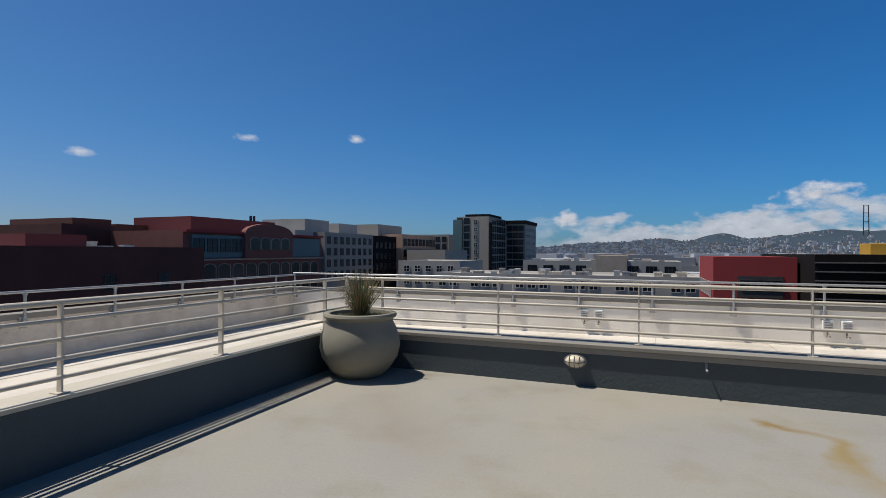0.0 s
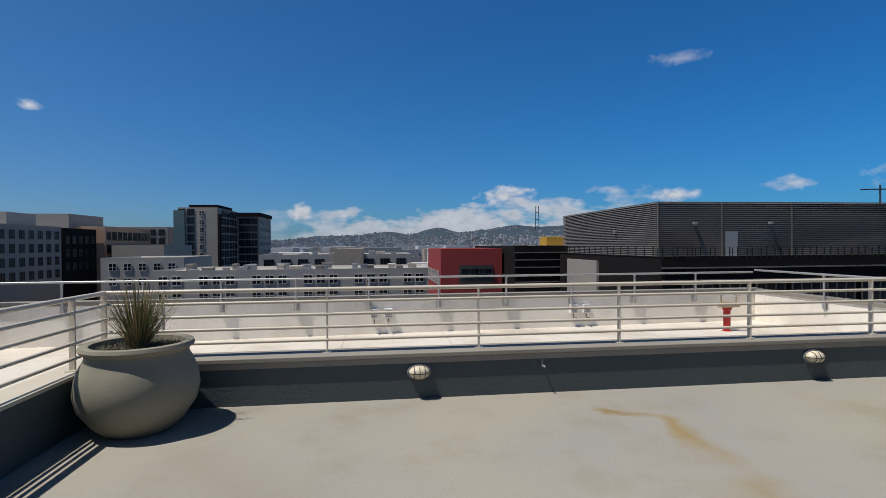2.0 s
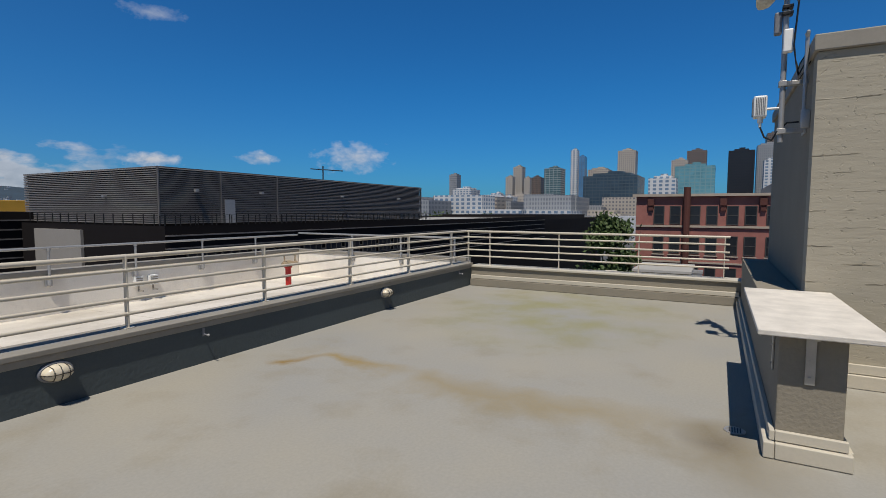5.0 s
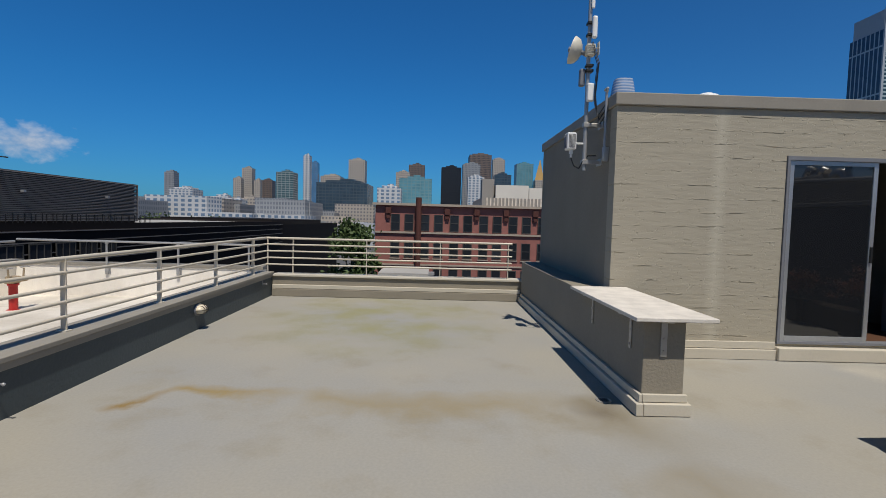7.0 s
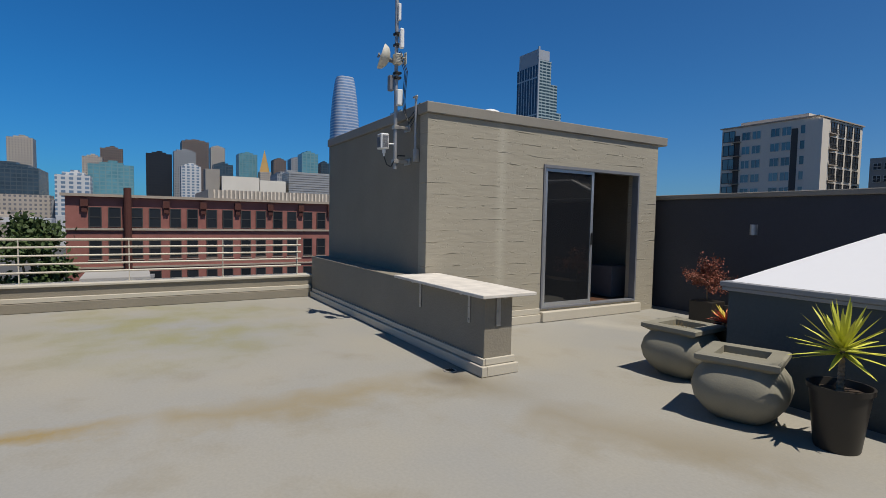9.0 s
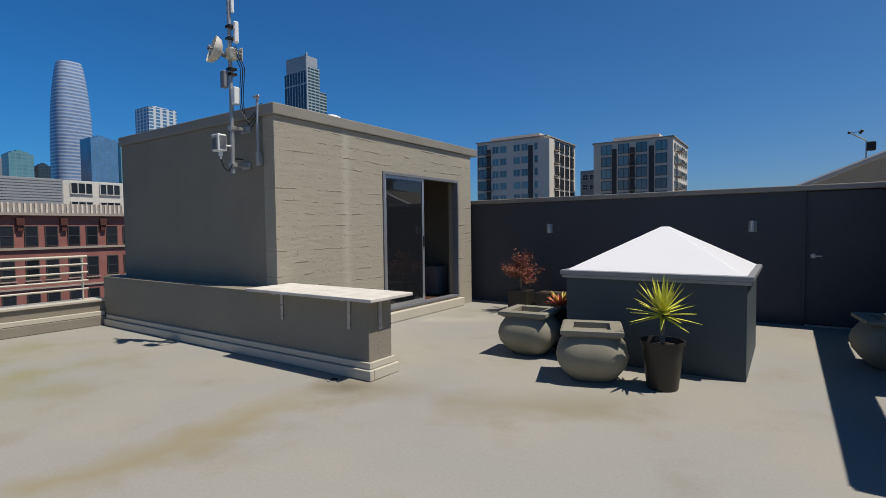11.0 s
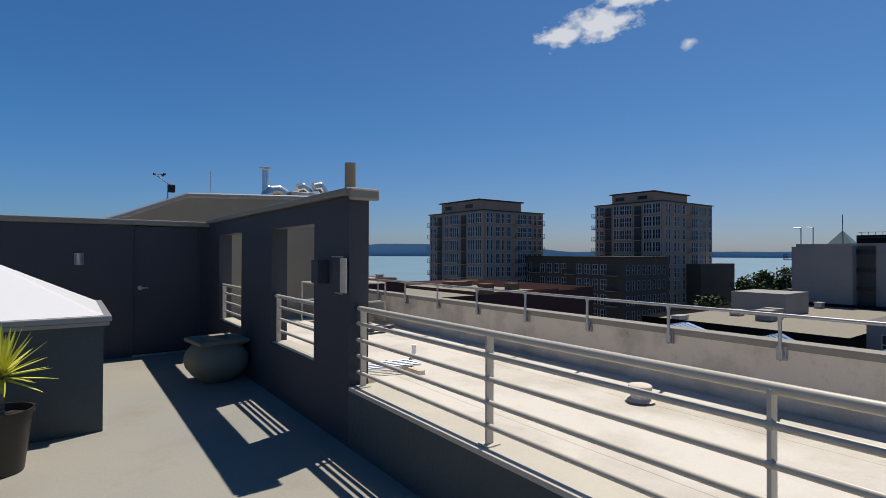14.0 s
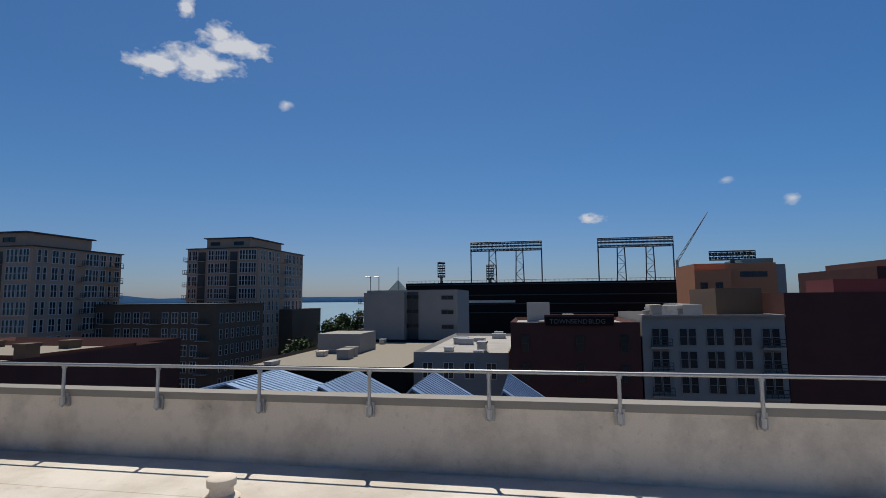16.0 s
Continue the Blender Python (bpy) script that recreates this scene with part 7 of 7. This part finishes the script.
far_tower("office_tower", 934, -250, 26, 106, "grey")
far_tower("office_block", 503, -128, 29, 42, "grey")
far_tower("office_block", 657, 265, 14, 25, "white")
far_tower("office_block", 474, 178, 10, 15, "white")
far_tower("office_block", 537, 189, 15, 19, "beige")
far_tower("glass_tower", 637, -185, 20, 80, "teal")
far_tower("office_tower", 771, -248, 13, 85, "navy")
far_tower("office_tower", 667, -270, 28, 109, "blue")
far_tower("glass_tower", 703, -312, 11, 114, "teal")
far_tower("glass_tower", 740, -373, 38, 172, "bluewhite")
far_tower("office_tower", 901, 457, 17, 73, "grey")
far_tower("office_tower", 740, 354, 33, 36, "white")
far_tower("office_block", 667, 275, 35, 22, "white")
far_tower("office_block", 809, 445, 37, 16, "beige")


def bullet_tower():
    g = empty("bullet_tower", (915, -333, GZ), "tall tapering glass tower with a rounded top", "tower")
    bm = B()
    prof = [(25.5, 0), (25.5, 150), (24.0, 200), (21.0, 240), (17.5, 268), (15.0, 280)]
    lathe(bm, prof, 40, 3.2)
    part("shaft", bm, window_wall("facade_silver_glass", (0.42, 0.45, 0.52), (0.10, 0.15, 0.24), 400.0, 5.2, 1.1, 0.62, 0.25), g, smooth=True)


bullet_tower()


def dark_tower():
    g = empty("residential_tower", (698, -600, GZ), "tall dark glass residential tower with a stepped side", "tower")
    m1 = window_wall("facade_dark_ribs", (0.36, 0.37, 0.39), (0.018, 0.026, 0.045), 7.0, 62.0, 0.74, 0.965, 0.25)
    m2 = window_wall("facade_green_floors", (0.33, 0.38, 0.38), (0.018, 0.035, 0.045), 9.0, 5.2, 0.9, 0.6, 0.25)
    box_part("shaft", (-28, 28, -14, 14, 0, 288), m1, g, "dark ribbed glass shaft")
    box_part("top", (-25, 24, -13, 13, 288, 314), WALLS["plain"], g, "pale screen top")
    box_part("balcony_side", (-29, -28.05, -14, 12.5, 0, 296), m2, g, "glass balcony side")
    box_part("fin", (-30, -28.06, 12.6, 15.5, 0, 317), WALLS["plain"], g, "pale corner fin")
    box_part("side", (-28, 14, -30, -14.1, 0, 258), m2, g, "stepped glass side")
    box_part("side", (-26, 12, -42, -30.1, 0, 212), m2, g, "lower stepped glass side")


dark_tower()
g = empty("pyramid_roof", (880, -183, 75), "distant gold pyramid roof", "roof")
bm = B()
bmesh.ops.create_cone(bm, cap_ends=True, segments=4, radius1=10.5, radius2=0.3, depth=36, matrix=Matrix.Translation((0, 0, 18)) @ Matrix.Rotation(radians(28), 4, "Z"))
part("pyramid", bm, M_GOLD, g)
block(g, "base", -9, 9, -9, 9, -95, 0, WALLS["beige"])
cr = empty("tower_crane", (500, 440, GZ), "red-white tower crane above an unfinished tower", "crane")
bm = B()
tube(bm, (0, 0, 0), (0, 0, 78), 0.9, 5)
tube(bm, (-14, 8, 74), (22, -14, 73), 0.7, 5)
part("crane", bm, M_STEELDK, cr)
block(cr, "unfinished_tower", -12, 14, -12, 12, 0, 58, WALLS["grey"])

# hills to the west, with houses
rnh = random.Random(12)


def ridge(a):
    """Height of the skyline of the hills in degrees, by azimuth from +y towards -x."""
    pts = ((80, 0.0), (45, 0.0), (25, 0.2), (10.6, 0.55), (6, 1.0), (2.5, 1.1), (-1, 1.45), (-4, 1.2), (-6.8, 1.95), (-9.5, 1.35), (-12, 1.65), (-15.9, 2.15), (-18, 1.9), (-21, 2.0), (-25, 1.7), (-30, 1.3), (-36, 1.2), (-44, 0.6), (-60, 0.0))
    for (a0, e0), (a1, e1) in zip(pts, pts[1:]):
        if a1 <= a <= a0:
            f = (a - a0) / (a1 - a0)
            f = f * f * (3 - 2 * f)
            return e0 + (e1 - e0) * f
    return 0.0


verts, faces = [], []
NA, NR = 260, 26
for i in range(NA):
    a = 60 - 115 * i / (NA - 1)
    for j in range(NR):
        f = j / (NR - 1)
        r = 1500 + 2700 * f
        top = math.tan(radians(ridge(a) + 0.12 * noise.noise(Vector((a * 0.7, 3.1, 0))))) * 4200 + 22
        h = max(0.0, top) * (f ** 1.5) * (1 + 0.25 * noise.noise(Vector((a * 0.35, f * 4, 1.0))) * (1 - f))
        verts.append((-math.sin(radians(a)) * r, math.cos(radians(a)) * r, GZ + h))
for i in range(NA - 1):
    for j in range(NR - 1):
        k = i * NR + j
        faces.append((k, k + 1, k + NR + 1, k + NR))
me = bpy.data.meshes.new("hills")
me.from_pydata(verts, [], faces)
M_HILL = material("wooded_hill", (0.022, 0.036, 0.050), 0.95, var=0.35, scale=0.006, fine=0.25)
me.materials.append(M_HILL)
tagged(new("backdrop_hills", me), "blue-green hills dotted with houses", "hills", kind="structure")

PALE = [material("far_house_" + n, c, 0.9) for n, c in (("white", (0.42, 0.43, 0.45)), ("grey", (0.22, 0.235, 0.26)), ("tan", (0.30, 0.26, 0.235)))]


def house_field(label, count, a0, a1, r0, r1, size, seed, hilly, palette=PALE):
    q = random.Random(seed)
    verts, faces, mats = [], [], []
    for _ in range(count):
        a = q.uniform(a0, a1)
        f = q.random()
        r = r0 + (r1 - r0) * f
        z = GZ
        if hilly:
            ff = (r - 1500) / 2700
            if ff > 0:
                z = GZ + max(0, math.tan(radians(ridge(a))) * 4200 + 22) * ff ** 1.5 * 0.98
            if ff > 0.55 and (ridge(a) > 1.6) and noise.noise(Vector((a * 0.9, ff * 5, 0))) > -0.15:
                continue
        x, y = -math.sin(radians(a)) * r, math.cos(radians(a)) * r
        w, d, h = (q.uniform(0.6, 1.5) * size for _ in range(3))
        h *= 0.75
        n0 = len(verts)
        for zz in (z, z + h):
            verts += [(x - w / 2, y - d / 2, zz), (x + w / 2, y - d / 2, zz), (x + w / 2, y + d / 2, zz), (x - w / 2, y + d / 2, zz)]
        fs = [(0, 1, 5, 4), (1, 2, 6, 5), (2, 3, 7, 6), (3, 0, 4, 7), (4, 5, 6, 7)]
        faces += [tuple(n0 + v for v in fc) for fc in fs]
        mats += [q.choice((0, 0, 1, 1, 2))] * 5
    me = bpy.data.meshes.new("far_houses")
    me.from_pydata(verts, [], faces)
    for m in palette:
        me.materials.append(m)
    me.polygons.foreach_set("material_index", mats)
    tagged(new("far_houses", me), label, "houses", kind="stuff")


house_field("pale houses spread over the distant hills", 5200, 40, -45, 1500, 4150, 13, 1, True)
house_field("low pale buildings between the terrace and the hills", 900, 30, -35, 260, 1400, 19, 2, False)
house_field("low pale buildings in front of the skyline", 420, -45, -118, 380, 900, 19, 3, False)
house_field("pale mid-rise buildings at the foot of the skyline", 75, -48, -100, 430, 640, 34, 8, False, [WALLS["white"], WALLS["grey"], WALLS["beige"]])
house_field("low buildings behind the brick row", 200, 35, 75, 240, 700, 16, 5, False)

mt = empty("tv_mast", (1160, 3560, 40), "tall three-legged television mast on the hills", "mast")
bm = B()
for dx in (-14, 14):
    tube(bm, (dx, 0, 20), (dx * 0.75, 0, 235), 2.4, 5)
for z in (90, 140, 190, 230):
    tube(bm, (-14, 0, z), (14, 0, z), 2.0, 5)
part("legs", bm, M_STEELDK, mt)

# hills over the bay
verts, faces = [], []
# Distance haze is put into this pale blue base colour.
M_FARHILL = material("far_hills_haze_tint", (0.27, 0.35, 0.45), 1.0, var=0.1, scale=0.003)
n = 200
for i in range(n):
    a = 172 - 78 * i / (n - 1)
    e = 1.35 + 0.28 * noise.noise(Vector((a * 0.12, 0, 0))) + 0.08 * noise.noise(Vector((a * 0.7, 5, 0)))
    if a < 138:
        e *= max(0.42, 1 - (138 - a) / 14)
    if a < 108:
        e *= max(0.25, 1 - (108 - a) / 16)
    r = 4300
    x, y = -math.sin(radians(a)) * r, math.cos(radians(a)) * r
    verts += [(x, y, GZ), (x, y, 1.5 + r * math.tan(radians(e - 0.25))), (x * 1.08, y * 1.08, GZ)]
for i in range(n - 1):
    k = 3 * i
    faces += [(k, k + 3, k + 4, k + 1), (k + 1, k + 4, k + 5, k + 2)]
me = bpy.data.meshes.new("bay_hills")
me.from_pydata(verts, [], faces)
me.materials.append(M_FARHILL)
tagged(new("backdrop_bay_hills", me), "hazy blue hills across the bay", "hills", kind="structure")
